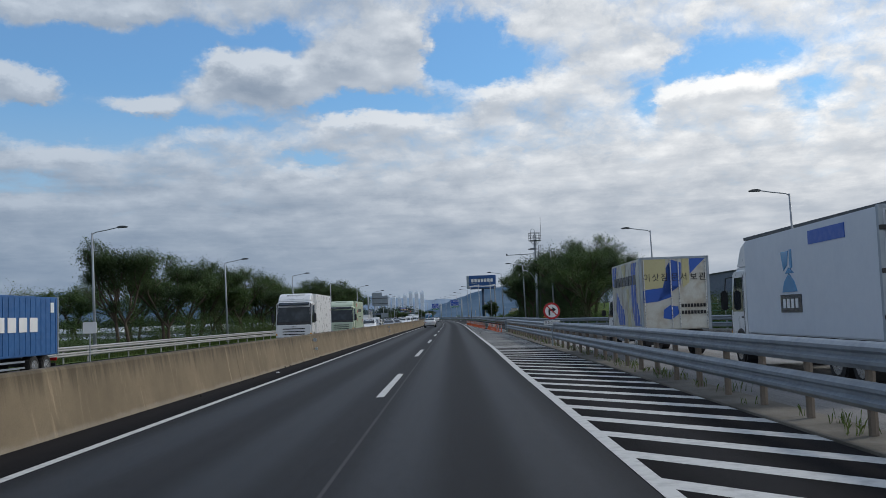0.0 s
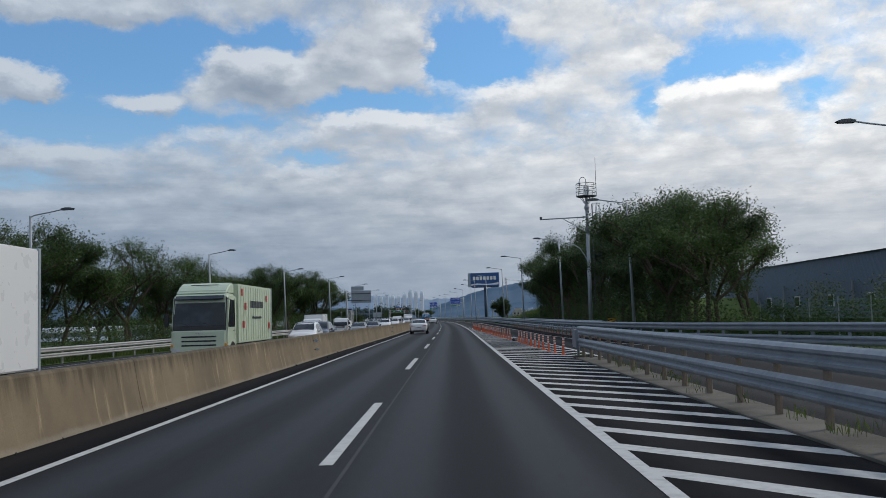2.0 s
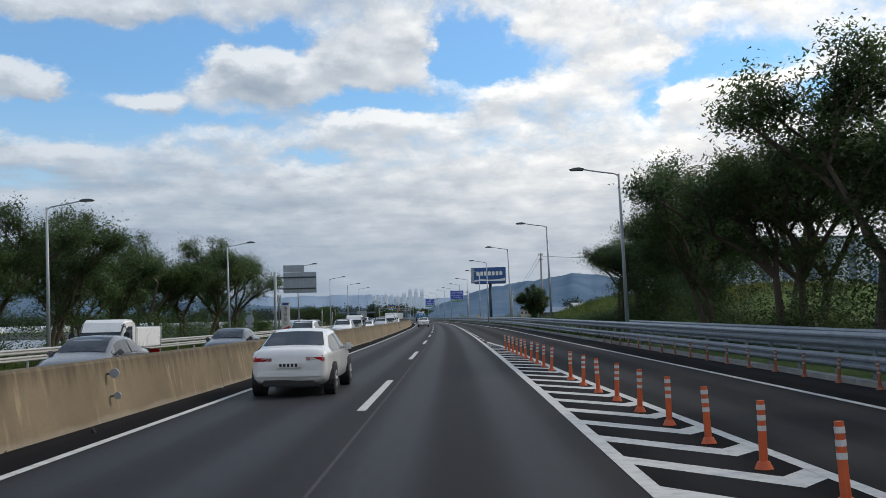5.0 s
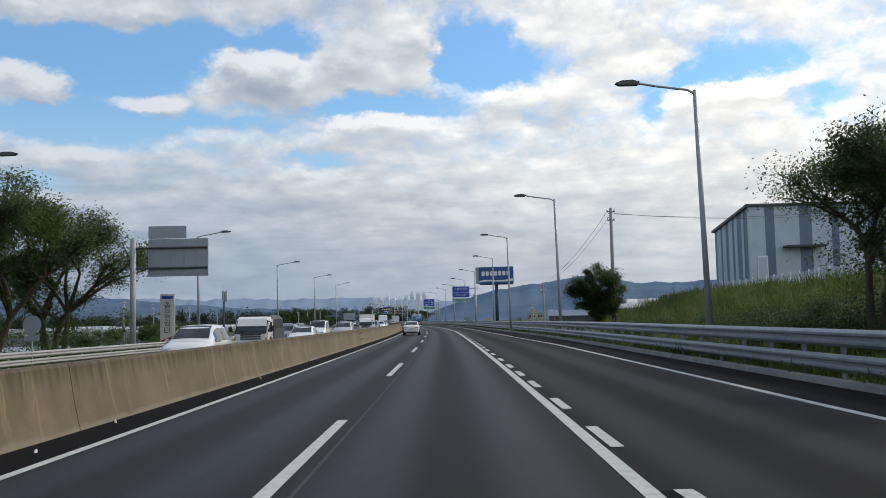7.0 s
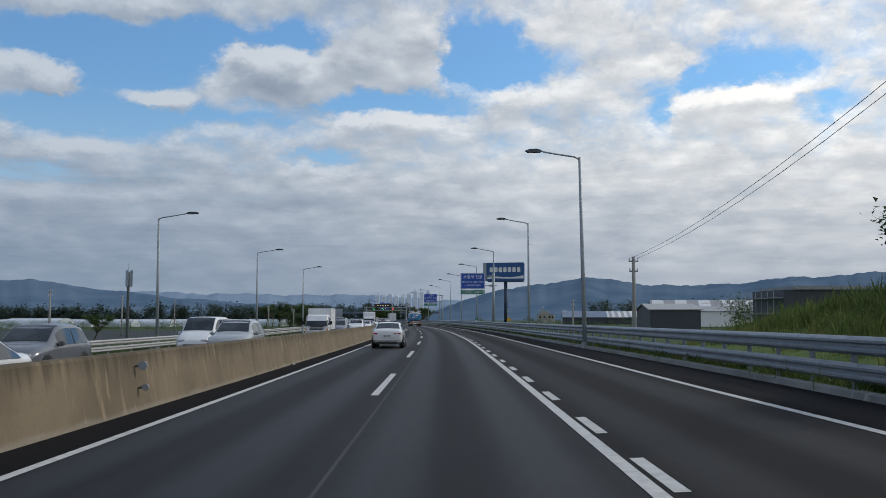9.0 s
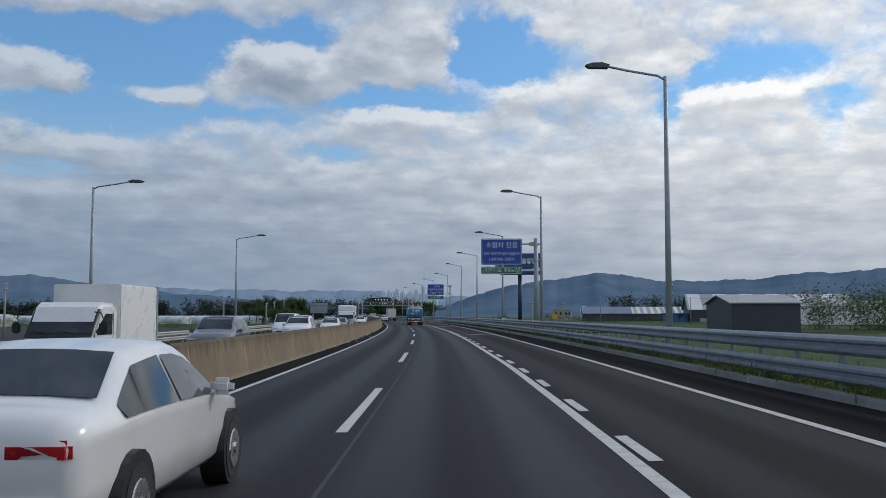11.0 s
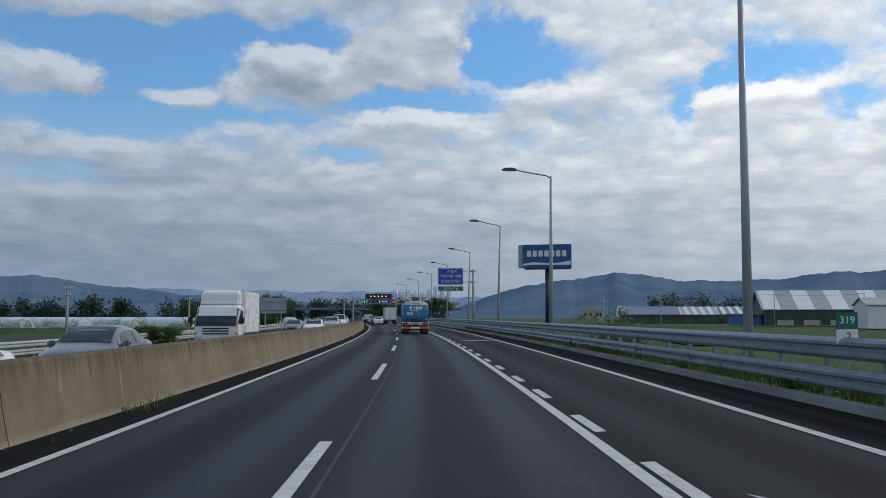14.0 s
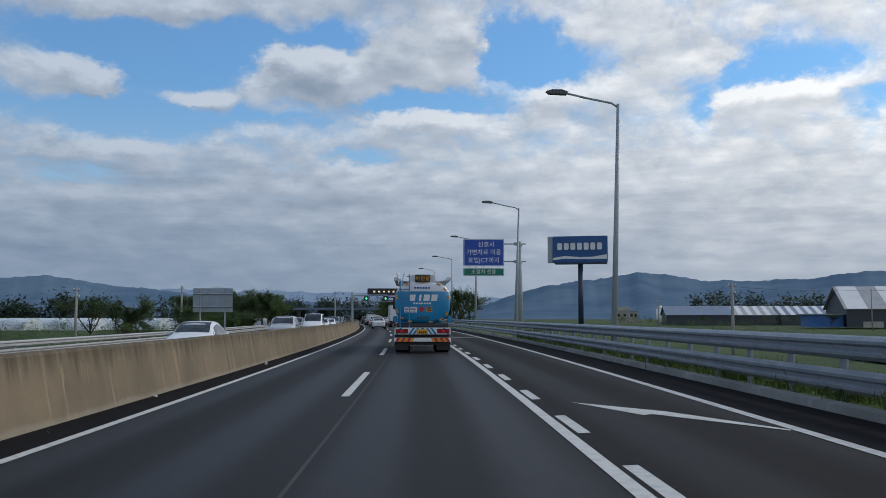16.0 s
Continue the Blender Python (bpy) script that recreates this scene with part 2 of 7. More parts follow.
        hang = k.node("ShaderNodeMath")
        hang.operation = "ADD"
        k.link(sx.outputs[2], hang.inputs[0])
        k.link(k.times(runs, 1.5), hang.inputs[1])
        c = k.mix(k.ramp(hang.outputs[0], 1.38, 1.95, 0, 0.8), c, tuple(x * 0.36 for x in stain))
        scrape = k.node("ShaderNodeMath")
        scrape.operation = "ADD"
        k.link(sx.outputs[2], scrape.inputs[0])
        k.link(k.times(k.noise(k.coords("UV", (0.7, 0.2, 1)), 1.0, 5, 0.6), 0.3), scrape.inputs[1])
        c = k.mix(k.ramp(scrape.outputs[0], 0.17, 0.27, 0.5, 0.0), c, (0.30, 0.27, 0.22))
    fine = k.noise(obj, 35, 4, 0.7)
    c = k.mix(k.ramp(fine, 0.4, 0.75, 0, 0.3), c, tuple(x * 0.6 for x in stain))
    k.color(c)
    k.bump(fine, 0.35, 0.01)
    return k.m


def leafy(name, a, b, rough=0.6):
    k = Mat(name, rough, 0, 0.25)
    geo = k.node("ShaderNodeNewGeometry")
    c = k.mix(geo.outputs["Random Per Island"], a, b)
    c = k.mix(k.ramp(k.noise(k.coords("Object"), 0.45, 4), 0.35, 0.7), c, tuple(x * 0.6 for x in a))
    k.color(c)
    tr = k.node("ShaderNodeBsdfTranslucent")
    k.link(c, tr.inputs[0])
    mx = k.node("ShaderNodeMixShader")
    mx.inputs[0].default_value = 0.42
    k.link(k.b.outputs[0], mx.inputs[1])
    k.link(tr.outputs[0], mx.inputs[2])
    out = [n for n in k.nt.nodes if n.type == "OUTPUT_MATERIAL"][0]
    k.link(mx.outputs[0], out.inputs[0])
    return k.m


def grassy(name, a, b, dry):
    k = Mat(name, 0.9, 0, 0.15)
    v = k.coords("Object")
    c = k.mix(k.ramp(k.noise(v, 0.09, 6, 0.6), 0.35, 0.65), a, b)
    c = k.mix(k.ramp(k.noise(v, 0.55, 5, 0.65), 0.5, 0.75, 0, 0.7), c, dry)
    c = k.mix(k.ramp(k.noise(v, 6, 4, 0.7), 0.4, 0.7, 0, 0.6), c, tuple(x * 0.5 for x in a))
    k.color(c)
    k.bump(k.noise(v, 9, 4, 0.7), 0.7, 0.08)
    return k.m


def emitting(name, c, strength):
    k = Mat(name, 0.5)
    k.color(tuple(x * 0.3 for x in c))
    k.b.inputs["Emission Color"].default_value = (*c, 1)
    k.b.inputs["Emission Strength"].default_value = strength
    return k.m


def glass_dark(name, tint=(0.02, 0.025, 0.03)):
    k = Mat(name, 0.06, 0, 0.45)
    k.color(k.mix(k.ramp(k.noise(k.coords("Object"), 1.5, 3), 0.4, 0.7), tint, tuple(x * 2 for x in tint)))
    return k.m


M_ROAD = asphalt("asphalt", (0.0048, 0.0053, 0.0068), (0.0158, 0.0168, 0.0200))
M_ROAD_NEW = asphalt("dark_asphalt", (0.0085, 0.008, 0.009), (0.012, 0.0115, 0.0125), 0.05, (0.8, 0.95))
M_ROAD_RIGHT = asphalt("newer_lane_asphalt", (0.0074, 0.0071, 0.0075), (0.0126, 0.0122, 0.0128), 0.14, (0.7, 0.85))
M_SEAM = asphalt("seam_asphalt", (0.035, 0.035, 0.037), (0.052, 0.052, 0.055))
M_PAVED = asphalt("old_asphalt", (0.10, 0.10, 0.10), (0.15, 0.145, 0.14))
M_LINE = worn("road_paint", (0.52, 0.52, 0.505), (0.27, 0.27, 0.27), 5.0, 0.7, amount=0.5)
M_BARRIER = concrete("barrier_concrete", (0.232, 0.182, 0.119), (0.160, 0.126, 0.082))
M_CURB = concrete("curb_concrete", (0.28, 0.28, 0.27), (0.19, 0.19, 0.18))
M_STRIP = concrete("dirty_concrete", (0.17, 0.155, 0.13), (0.08, 0.072, 0.058), False)
M_STEEL = worn("galvanised_steel", (0.25, 0.285, 0.325), (0.17, 0.20, 0.235), 1.6, 0.45, 0.35, 0.6)
M_POLE = worn("grey_pole_paint", (0.34, 0.37, 0.40), (0.26, 0.28, 0.31), 1.2, 0.5, 0.2, 0.4)
M_DARKSTEEL = worn("dark_steel", (0.09, 0.10, 0.11), (0.05, 0.055, 0.06), 2.0, 0.5, 0.4)
M_CONC_POLE = concrete("pole_concrete", (0.33, 0.32, 0.30), (0.24, 0.23, 0.22), False)
M_ORANGE = worn("orange_plastic", (0.62, 0.11, 0.03), (0.38, 0.07, 0.03), 6, 0.5)
M_ORANGE_OLD = worn("faded_orange_plastic", (0.34, 0.10, 0.045), (0.2, 0.07, 0.04), 6, 0.6)
M_REFLECT_OLD = worn("dull_reflector", (0.40, 0.38, 0.34), (0.26, 0.25, 0.22), 9, 0.5)
M_REFLECT = worn("silver_reflector", (0.62, 0.62, 0.60), (0.4, 0.4, 0.4), 9, 0.35)
M_SIGN_BLUE = worn("sign_blue", (0.012, 0.075, 0.42), (0.01, 0.06, 0.34), 1.2, 0.4, amount=0.35)
M_SIGN_GREEN = worn("sign_green", (0.0, 0.17, 0.12), (0.0, 0.13, 0.09), 1.2, 0.4, amount=0.35)
M_SIGN_WHITE = worn("sign_white", (0.78, 0.78, 0.78), (0.68, 0.69, 0.7), 2, 0.4, amount=0.3)
M_RUSTY = worn("rusty_post_steel", (0.20, 0.165, 0.13), (0.11, 0.085, 0.065), 4.0, 0.7, 0.1, 0.8)
M_STEEL_PALE = worn("weathered_pale_steel", (0.42, 0.42, 0.41), (0.30, 0.30, 0.30), 1.6, 0.5, 0.2, 0.6)
M_SIGN_BACK = worn("sign_back_metal", (0.33, 0.38, 0.43), (0.26, 0.30, 0.35), 0.8, 0.45, 0.4)
M_WHITE = worn("white_paint", (0.72, 0.73, 0.74), (0.64, 0.65, 0.65), 0.5, 0.32, amount=0.25)
M_BLACK = worn("black_plastic", (0.015, 0.015, 0.017), (0.03, 0.03, 0.03), 3, 0.5)
M_RUBBER = worn("tyre_rubber", (0.018, 0.018, 0.018), (0.035, 0.033, 0.03), 4, 0.85)
M_GLASS = glass_dark("vehicle_glass")
M_RED = worn("red_lens", (0.45, 0.015, 0.02), (0.3, 0.01, 0.015), 5, 0.2)
M_AMBER = worn("amber_reflector", (0.75, 0.33, 0.03), (0.6, 0.25, 0.03), 5, 0.3)
M_CHROME = worn("bright_metal", (0.6, 0.6, 0.6), (0.4, 0.4, 0.4), 4, 0.3, 0.9)
M_LEAF = leafy("leaves", (0.062, 0.11, 0.034), (0.13, 0.19, 0.065))
M_LEAF_DARK = leafy("dark_leaves", (0.058, 0.098, 0.040), (0.115, 0.165, 0.066))
M_LEAF_PALE = leafy("pale_leaves", (0.095, 0.145, 0.056), (0.15, 0.195, 0.085))
# distant foliage with haze mixed into its green
M_LEAF_HAZED = leafy("haze_tinted_leaves", (0.045, 0.07, 0.055), (0.065, 0.095, 0.07))
M_WEED = leafy("weed_leaves", (0.10, 0.155, 0.040), (0.19, 0.24, 0.075))
M_IVY = leafy("ivy_leaves", (0.034, 0.075, 0.020), (0.07, 0.125, 0.034))
M_BARK = concrete("bark", (0.11, 0.085, 0.065), (0.06, 0.047, 0.038), False)
M_GRASS = grassy("grass", (0.075, 0.125, 0.03), (0.11, 0.165, 0.045), (0.17, 0.17, 0.06))
M_FIELD = grassy("field_ground", (0.036, 0.066, 0.022), (0.065, 0.098, 0.032), (0.09, 0.09, 0.042))
M_BLADE_DRY = leafy("dry_grass_blades", (0.13, 0.165, 0.045), (0.29, 0.28, 0.11), 0.8)
M_BLADE = leafy("grass_blades", (0.085, 0.14, 0.034), (0.19, 0.22, 0.075), 0.8)


# ---- helpers for building ----
def part(name, bm, material, parent=None, label="", smooth=False):
    """One bmesh as one mesh object, under a thing or a part."""
    me = bpy.data.meshes.new(name)
    if smooth:
        for f in bm.faces:
            f.smooth = True
    bm.to_mesh(me)
    bm.free()
    for m in material if isinstance(material, (list, tuple)) else (material,):
        me.materials.append(m)
    ob = new(name, me)
    if parent is not None:
        ob.parent = parent
    if label:
        tagged(ob, label)
    return ob


def thing(name, label, category, m=None, group="", kind=""):
    ob = new(name)
    ob.empty_display_size = 0.2
    if m is not None:
        ob.matrix_basis = m
    return tagged(ob, label, category, group, kind)


def box(bm, x0, x1, y0, y1, z0, z1, bevel=0.0, mat=0, m=None):
    r = bmesh.ops.create_cube(bm, size=1)
    vs = r["verts"]
    bmesh.ops.scale(bm, vec=(x1 - x0, y1 - y0, z1 - z0), verts=vs)
    bmesh.ops.translate(bm, vec=((x0 + x1) / 2, (y0 + y1) / 2, (z0 + z1) / 2), verts=vs)
    fs = {f for v in vs for f in v.link_faces}
    if bevel:
        es = {e for v in vs for e in v.link_edges}
        b = bmesh.ops.bevel(bm, geom=list(es), offset=bevel, segments=2, affect="EDGES")
        fs = fs | set(b["faces"])
        vs = list({v for f in b["faces"] for v in f.verts} | {v for v in vs if v.is_valid})
    for f in fs:
        if f.is_valid:
            f.material_index = mat
    if m is not None:
        bmesh.ops.transform(bm, matrix=m, verts=[v for v in vs if v.is_valid])
    return bm


def cyl(bm, a, b, r0, r1=None, seg=10, mat=0):
    """A tapered bar from a to b."""
    a, b = Vector(a), Vector(b)
    r1 = r0 if r1 is None else r1
    d = b - a
    q = d.to_track_quat("Z", "Y").to_matrix().to_4x4()
    r = bmesh.ops.create_cone(bm, cap_ends=True, segments=seg, radius1=r0, radius2=max(r1, 1e-4), depth=d.length, matrix=Matrix.Translation((a + b) / 2) @ q)
    for v in r["verts"]:
        for f in v.link_faces:
            f.material_index = mat
    return bm


def pipe(bm, pts, r, seg=8):
    """One bent tube through the points."""
    pts = [Vector(p) for p in pts]
    rings = []
    for i, p in enumerate(pts):
        d = (pts[min(i + 1, len(pts) - 1)] - pts[max(i - 1, 0)]).normalized()
        side = d.cross(Vector((0.31, 0.17, 0.93)))
        if side.length < 0.2:
            side = d.cross(Vector((0, 1, 0.1)))
        side.normalize()
        up = d.cross(side)
        if rings:
            lead = (rings[-1][0].co - pts[i - 1])
            lead = (lead - d * lead.dot(d)).normalized()
            side, up = lead, d.cross(lead)
        rings.append([bm.verts.new(p + (side * math.cos(2 * math.pi * k / seg) + up * math.sin(2 * math.pi * k / seg)) * r) for k in range(seg)])
    fs = []
    for a, b in zip(rings, rings[1:]):
        fs += [bm.faces.new((a[k - 1], a[k], b[k], b[k - 1])) for k in range(seg)]
    fs += [bm.faces.new(rings[0]), bm.faces.new(rings[-1][::-1])]
    bmesh.ops.recalc_face_normals(bm, faces=fs)
    return bm


def poly(bm, pts, mat=0):
    f = bm.faces.new([bm.verts.new(p) for p in pts])
    f.material_index = mat
    return f


def prism(bm, outline, axis, a, b, mat=0):
    """A flat outline (2D) drawn out along one axis from a to b."""
    def at(p, k):
        return (k, p[0], p[1]) if axis == "x" else (p[0], k, p[1]) if axis == "y" else (p[0], p[1], k)
    lo, hi = [bm.verts.new(at(p, a)) for p in outline], [bm.verts.new(at(p, b)) for p in outline]
    n = len(outline)
    fs = [bm.faces.new(lo), bm.faces.new(hi[::-1])]
    fs += [bm.faces.new((lo[i], lo[i - 1], hi[i - 1], hi[i])) for i in range(n)]
    for f in fs:
        f.material_index = mat
    bmesh.ops.recalc_face_normals(bm, faces=fs)
    return fs


# ---- the road's line: s runs ahead along the lane mark, u to the right of the lane's middle ----
def lane_x(y):
    return -0.16 - 0.02686 * y - 0.00017673 * max(0, y - 140) ** 2 / 2 - 0.00033015 * max(0, y - 280) ** 2 / 2


def lane_slope(y):
    return -0.02686 - 0.00017673 * max(0, y - 140) - 0.00033015 * max(0, y - 280)


def tilt(s):
    """Banking of the outer lanes, which grows where the road begins to bend."""
    return 0.045 * min(1.0, max(0.0, (s - 150) / 72))


def bank(s, u):
    return tilt(s) * max(0.0, min(u, 9.0) - 1.8)


def P(s, u, z=0.0):
    m = lane_slope(s)
    k = 1 / math.sqrt(1 + m * m)
    return Vector((lane_x(s) + (u + 1.8) * k, s - (u + 1.8) * m * k, z + bank(s, u)))


def heading(s):
    return -math.degrees(math.atan(lane_slope(s)))


def at_road(s, u, z=0.0, turn=0.0):
    """A pose on the road, local y along the traffic."""
    p = P(s, u, z)
    return pose(p.x, p.y, p.z, 0, 0, heading(s) + turn)


def line(*pairs):
    """u as a function of s through the pairs given."""
    xs, ys = [p[0] for p in pairs], [p[1] for p in pairs]
    return lambda s: float(np.interp(s, xs, ys))


def banked(flat):
    """Draws a line in where the banking lifts it."""
    return lambda s: flat(s) * (1.65 + 1.8 * tilt(s)) / (1.65 + tilt(s) * flat(s))


U_LEFT = line((-60, -5.3), (100, -5.37), (185, -4.95), (300, -4.92), (400, -4.85), (800, -4.85))
U_BARRIER = line((-60, -6.4), (100, -6.4), (190, -5.87), (320, -5.82), (400, -5.65), (800, -5.65))
U_RIGHT = line((-60, 1.73), (30, 1.74), (52, 1.84), (112, 1.8), (190, 1.82), (240, 1.8), (300, 1.89), (312, 1.80), (330, 1.80), (370, 1.71), (403, 1.65), (800, 1.65))
U_DASH = line((-60, -1.8), (800, -1.8))
U_EDGE = banked(line((60, 21.0), (77, 16.1), (82, 14.1), (97, 9.6), (107, 8.35), (114, 7.8), (127, 7.1), (150, 6.9), (190, 6.5), (225, 6.5), (242, 6.0), (290, 5.2), (320, 5.0), (398, 4.92), (800, 4.92)))
U_CURB = banked(line((-70, 34), (30, 34), (45, 27), (60, 22.2), (77, 17.2), (82, 15.3), (97, 10.8), (107, 9.5), (127, 8.7), (190, 8.35), (245, 8.35), (290, 7.2), (323, 6.9), (366, 6.6), (400, 6.4), (800, 6.4)))
U_GORE = line((88, 5.52), (95, 5.42), (105, 5.25), (112.5, 5.02), (116.5, 4.75), (118.2, 4.6), (127, 4.0), (150, 3.1), (171, 2.68), (176, 2.5), (183, 2.13))
U_FAR = line((-70, -24.8), (107, -24.8), (180, -21.8), (250, -18.7), (800, -17.6))
S0, S1 = -70, 720


def fall(u):
    """The oncoming carriageway drops a little towards its far edge."""
    return -0.033 * max(0.0, -u - 7.0)


def steps(a, b, d):
    n = max(1, round((b - a) / d))
    return [a + (b - a) * i / n for i in range(n + 1)]


def strip(bm, u0, u1, a, b, z=0.0, d=4.0, mat=0):
    """A ribbon of road between two u functions, with u and s in its UV."""
    uv = bm.loops.layers.uv.verify()
    f0 = u0 if callable(u0) else lambda s: u0
    f1 = u1 if callable(u1) else lambda s: u1
    rows = [(s, f0(s), f1(s)) for s in steps(a, b, d)]
    vs = [(bm.verts.new(P(s, p, z + fall(p))), bm.verts.new(P(s, q, z + fall(q)))) for s, p, q in rows]
    for i in range(len(rows) - 1):
        f = bm.faces.new((vs[i][0], vs[i][1], vs[i + 1][1], vs[i + 1][0]))
        f.material_index = mat
        for lp, (s, p) in zip(f.loops, ((rows[i][0], rows[i][1]), (rows[i][0], rows[i][2]), (rows[i + 1][0], rows[i + 1][2]), (rows[i + 1][0], rows[i + 1][1]))):
            lp[uv].uv = (p, s)
    return bm


def sweep(bm, profile, u, a, b, d=4.0, mat=0, closed=True):
    """A profile of (du, z) carried along the road at u."""
    uv = bm.loops.layers.uv.verify()
    fu = u if callable(u) else lambda s: u
    ss = steps(a, b, d)
    rings = [[bm.verts.new(P(s, fu(s) + du, z)) for du, z in profile] for s in ss]
    n = len(profile)
    run = [0.0]
    for p, q in zip(profile, profile[1:]):
        run.append(run[-1] + math.dist(p, q))
    fs = []
    for i in range(len(ss) - 1):
        for j in range(n if closed else n - 1):
            k = (j + 1) % n
            f = bm.faces.new((rings[i][j], rings[i + 1][j], rings[i + 1][k], rings[i][k]))
            f.material_index = mat
            h = (run[j], run[k] if k else run[j] + 0.2)
            for lp, c in zip(f.loops, ((ss[i], h[0]), (ss[i + 1], h[0]), (ss[i + 1], h[1]), (ss[i], h[1]))):
                lp[uv].uv = c
            fs.append(f)
    if closed:
        fs.append(bm.faces.new(rings[0]))
        fs.append(bm.faces.new(rings[-1][::-1]))
    bmesh.ops.recalc_face_normals(bm, faces=fs)
    return bm


# ---- ground and road ----
bm = bmesh.new()
bmesh.ops.create_grid(bm, x_segments=60, y_segments=60, size=2400)
bmesh.ops.translate(bm, vec=(0, 1200, -1.6), verts=bm.verts)
tagged(part("ground", bm, M_FIELD), "flat green farmland reaching to the hills", "ground", kind="structure")

tagged(part("road", strip(strip(bmesh.new(), U_LEFT, U_RIGHT, 60, S1), U_LEFT, U_RIGHT, S0, 60), M_ROAD), "worn grey asphalt carriageway with three lanes", "road", kind="structure")
tagged(part("road_branch", strip(strip(bmesh.new(), U_RIGHT, U_CURB, 60, S1), U_RIGHT, 5.2, S0, 60), M_ROAD_RIGHT), "darker asphalt of the joining lane and gore", "road", kind="structure")
tagged(part("road_edge", strip(bmesh.new(), lambda s: U_BARRIER(s) - 0.1, lambda s: U_LEFT(s), S0, S1), M_ROAD_NEW), "dark dirty strip beside the median barrier", "road", kind="structure")
tagged(part("shoulder", strip(bmesh.new(), lambda s: U_EDGE(s) + 0.08, lambda s: U_CURB(s) + 0.02, 100, S1, 0.004), M_ROAD_NEW), "nearly black fresh asphalt shoulder", "road", kind="structure")
tagged(part("yard", strip(bmesh.new(), 5.2, U_CURB, S0, 60, 0.0), M_PAVED), "pale worn asphalt of a rest area lot", "pavement", kind="structure")
tagged(part("road_opposite", strip(bmesh.new(), lambda s: U_FAR(s) - 0.4, lambda s: U_BARRIER(s) - 0.3, S0, S1), M_ROAD), "grey asphalt carriageway of the oncoming traffic", "road", kind="structure")

Z = 0.008
bm = bmesh.new()
strip(bm, lambda s: U_LEFT(s) - 0.075, lambda s: U_LEFT(s) + 0.075, S0, S1, Z)
tagged(part("edge_line", bm, M_LINE), "solid white edge line", "road marking", kind="structure")
bm = strip(bmesh.new(), lambda s: U_RIGHT(s) - 0.09, lambda s: U_RIGHT(s) + 0.09, S0, S1, Z)
tagged(part("lane_line", bm, M_LINE), "solid white lane line", "road marking", kind="structure")
bm = strip(bmesh.new(), lambda s: U_EDGE(s) - 0.08, lambda s: U_EDGE(s) + 0.08, 62, S1, Z + 0.002)
tagged(part("edge_line", bm, M_LINE), "solid white edge line of the shoulder", "road marking", kind="structure")
tagged(part("road_seam", strip(bmesh.new(), -1.55, -1.505, S0, S1, 0.003), M_SEAM), "thin pale joint between two asphalt lanes", "road", kind="structure")
dashes = thing("dashed_lane_line", "white dashed lane marks eight metres long", "road marking", kind="structure")
for i in range(-4, 34):
    s = 22.75 + 20 * i - 0.0055 * max(0, i - 8) ** 2
    part("dash", strip(bmesh.new(), lambda q: U_DASH(q) - 0.085, lambda q: U_DASH(q) + 0.085, s, s + 8, Z), M_LINE, dashes)
shorts = thing("short_dash_line", "row of short white dashes beside the lane line", "road marking", kind="structure")
near_end = line((0, 186.9), (1, 191.8), (2, 197.05), (4, 205.8), (5, 210.8), (6, 216.6), (7, 222.1), (10, 235.9), (11, 241.4), (20, 290.97), (21, 296.13), (25, 316.3), (26, 321.7), (32, 351.3), (33, 356.65), (34, 361.4), (35, 366.7), (41, 396.2), (42, 401.3), (92, 671))
for i in range(0, 72):
    s = near_end(i)
    part("dash", strip(bmesh.new(), lambda q: U_RIGHT(q) + 0.16, lambda q: U_RIGHT(q) + 0.33, s, s + 2.2, Z), M_LINE, shorts)
opp = thing("oncoming_lane_lines", "white lines on the oncoming carriageway", "road marking", kind="structure")
part("line", strip(bmesh.new(), lambda s: U_BARRIER(s) - 2.0, lambda s: U_BARRIER(s) - 1.85, S0, S1, Z), M_LINE, opp)
part("line", strip(bmesh.new(), lambda s: U_FAR(s) + 1.9, lambda s: U_FAR(s) + 2.05, S0, S1, Z), M_LINE, opp)
for i in range(-3, 33):
    part("dash", strip(bmesh.new(), lambda s: U_BARRIER(s) - 5.55, lambda s: U_BARRIER(s) - 5.4, 20 * i, 20 * i + 8, Z), M_LINE, opp)

# hatched gore beside the lane
tagged(part("gore", strip(bmesh.new(), lambda s: U_RIGHT(s) + 0.05, lambda s: 4.4 if s < 88 else max(U_GORE(s), U_RIGHT(s) + 0.08), -12, 184, 0.002), M_ROAD_NEW), "black asphalt of the gore area", "road", kind="structure")
gore = thing("hatched_marking", "white diagonal stripes painted on the gore area", "road marking", kind="structure")


def u_delin(s):
    return float(np.interp(s, (86, 90, 93.5, 100, 111, 117, 124, 150, 171, 183), (4.42, 4.36, 4.15, 4.02, 3.88, 3.68, 3.42, 2.85, 2.5, 2.0)))


k = 0
while True:
    s = -7.38 + 1.915 * k
    k += 1
    if s > 181:
        break
    u0 = U_RIGHT(s)
    bm = bmesh.new()
    w = 0.60
    # the left arm comes back towards the traffic
    end = 4.42 if s < 92 else u_delin(s - 3)
    rows = [(u0 + 0.06 + (end - u0 - 0.06) * j / 3) for j in range(4)]
    back = 1.18
    vs = [(bm.verts.new(P(s - (u - u0) * back, u, 0.004)), bm.verts.new(P(s - (u - u0) * back + w, u, 0.004))) for u in rows]
    if s >= 92:
        tip = s - (end - u0) * back
        o = U_GORE(s - 2.5) - 0.05
        vs.append((bm.verts.new(P(tip + (o - end) * 1.15, o, 0.004)), bm.verts.new(P(tip + (o - end) * 1.15 + w, o, 0.004))))
    for (a, b), (c, d) in zip(vs, vs[1:]):
        bm.faces.new((a, c, d, b))
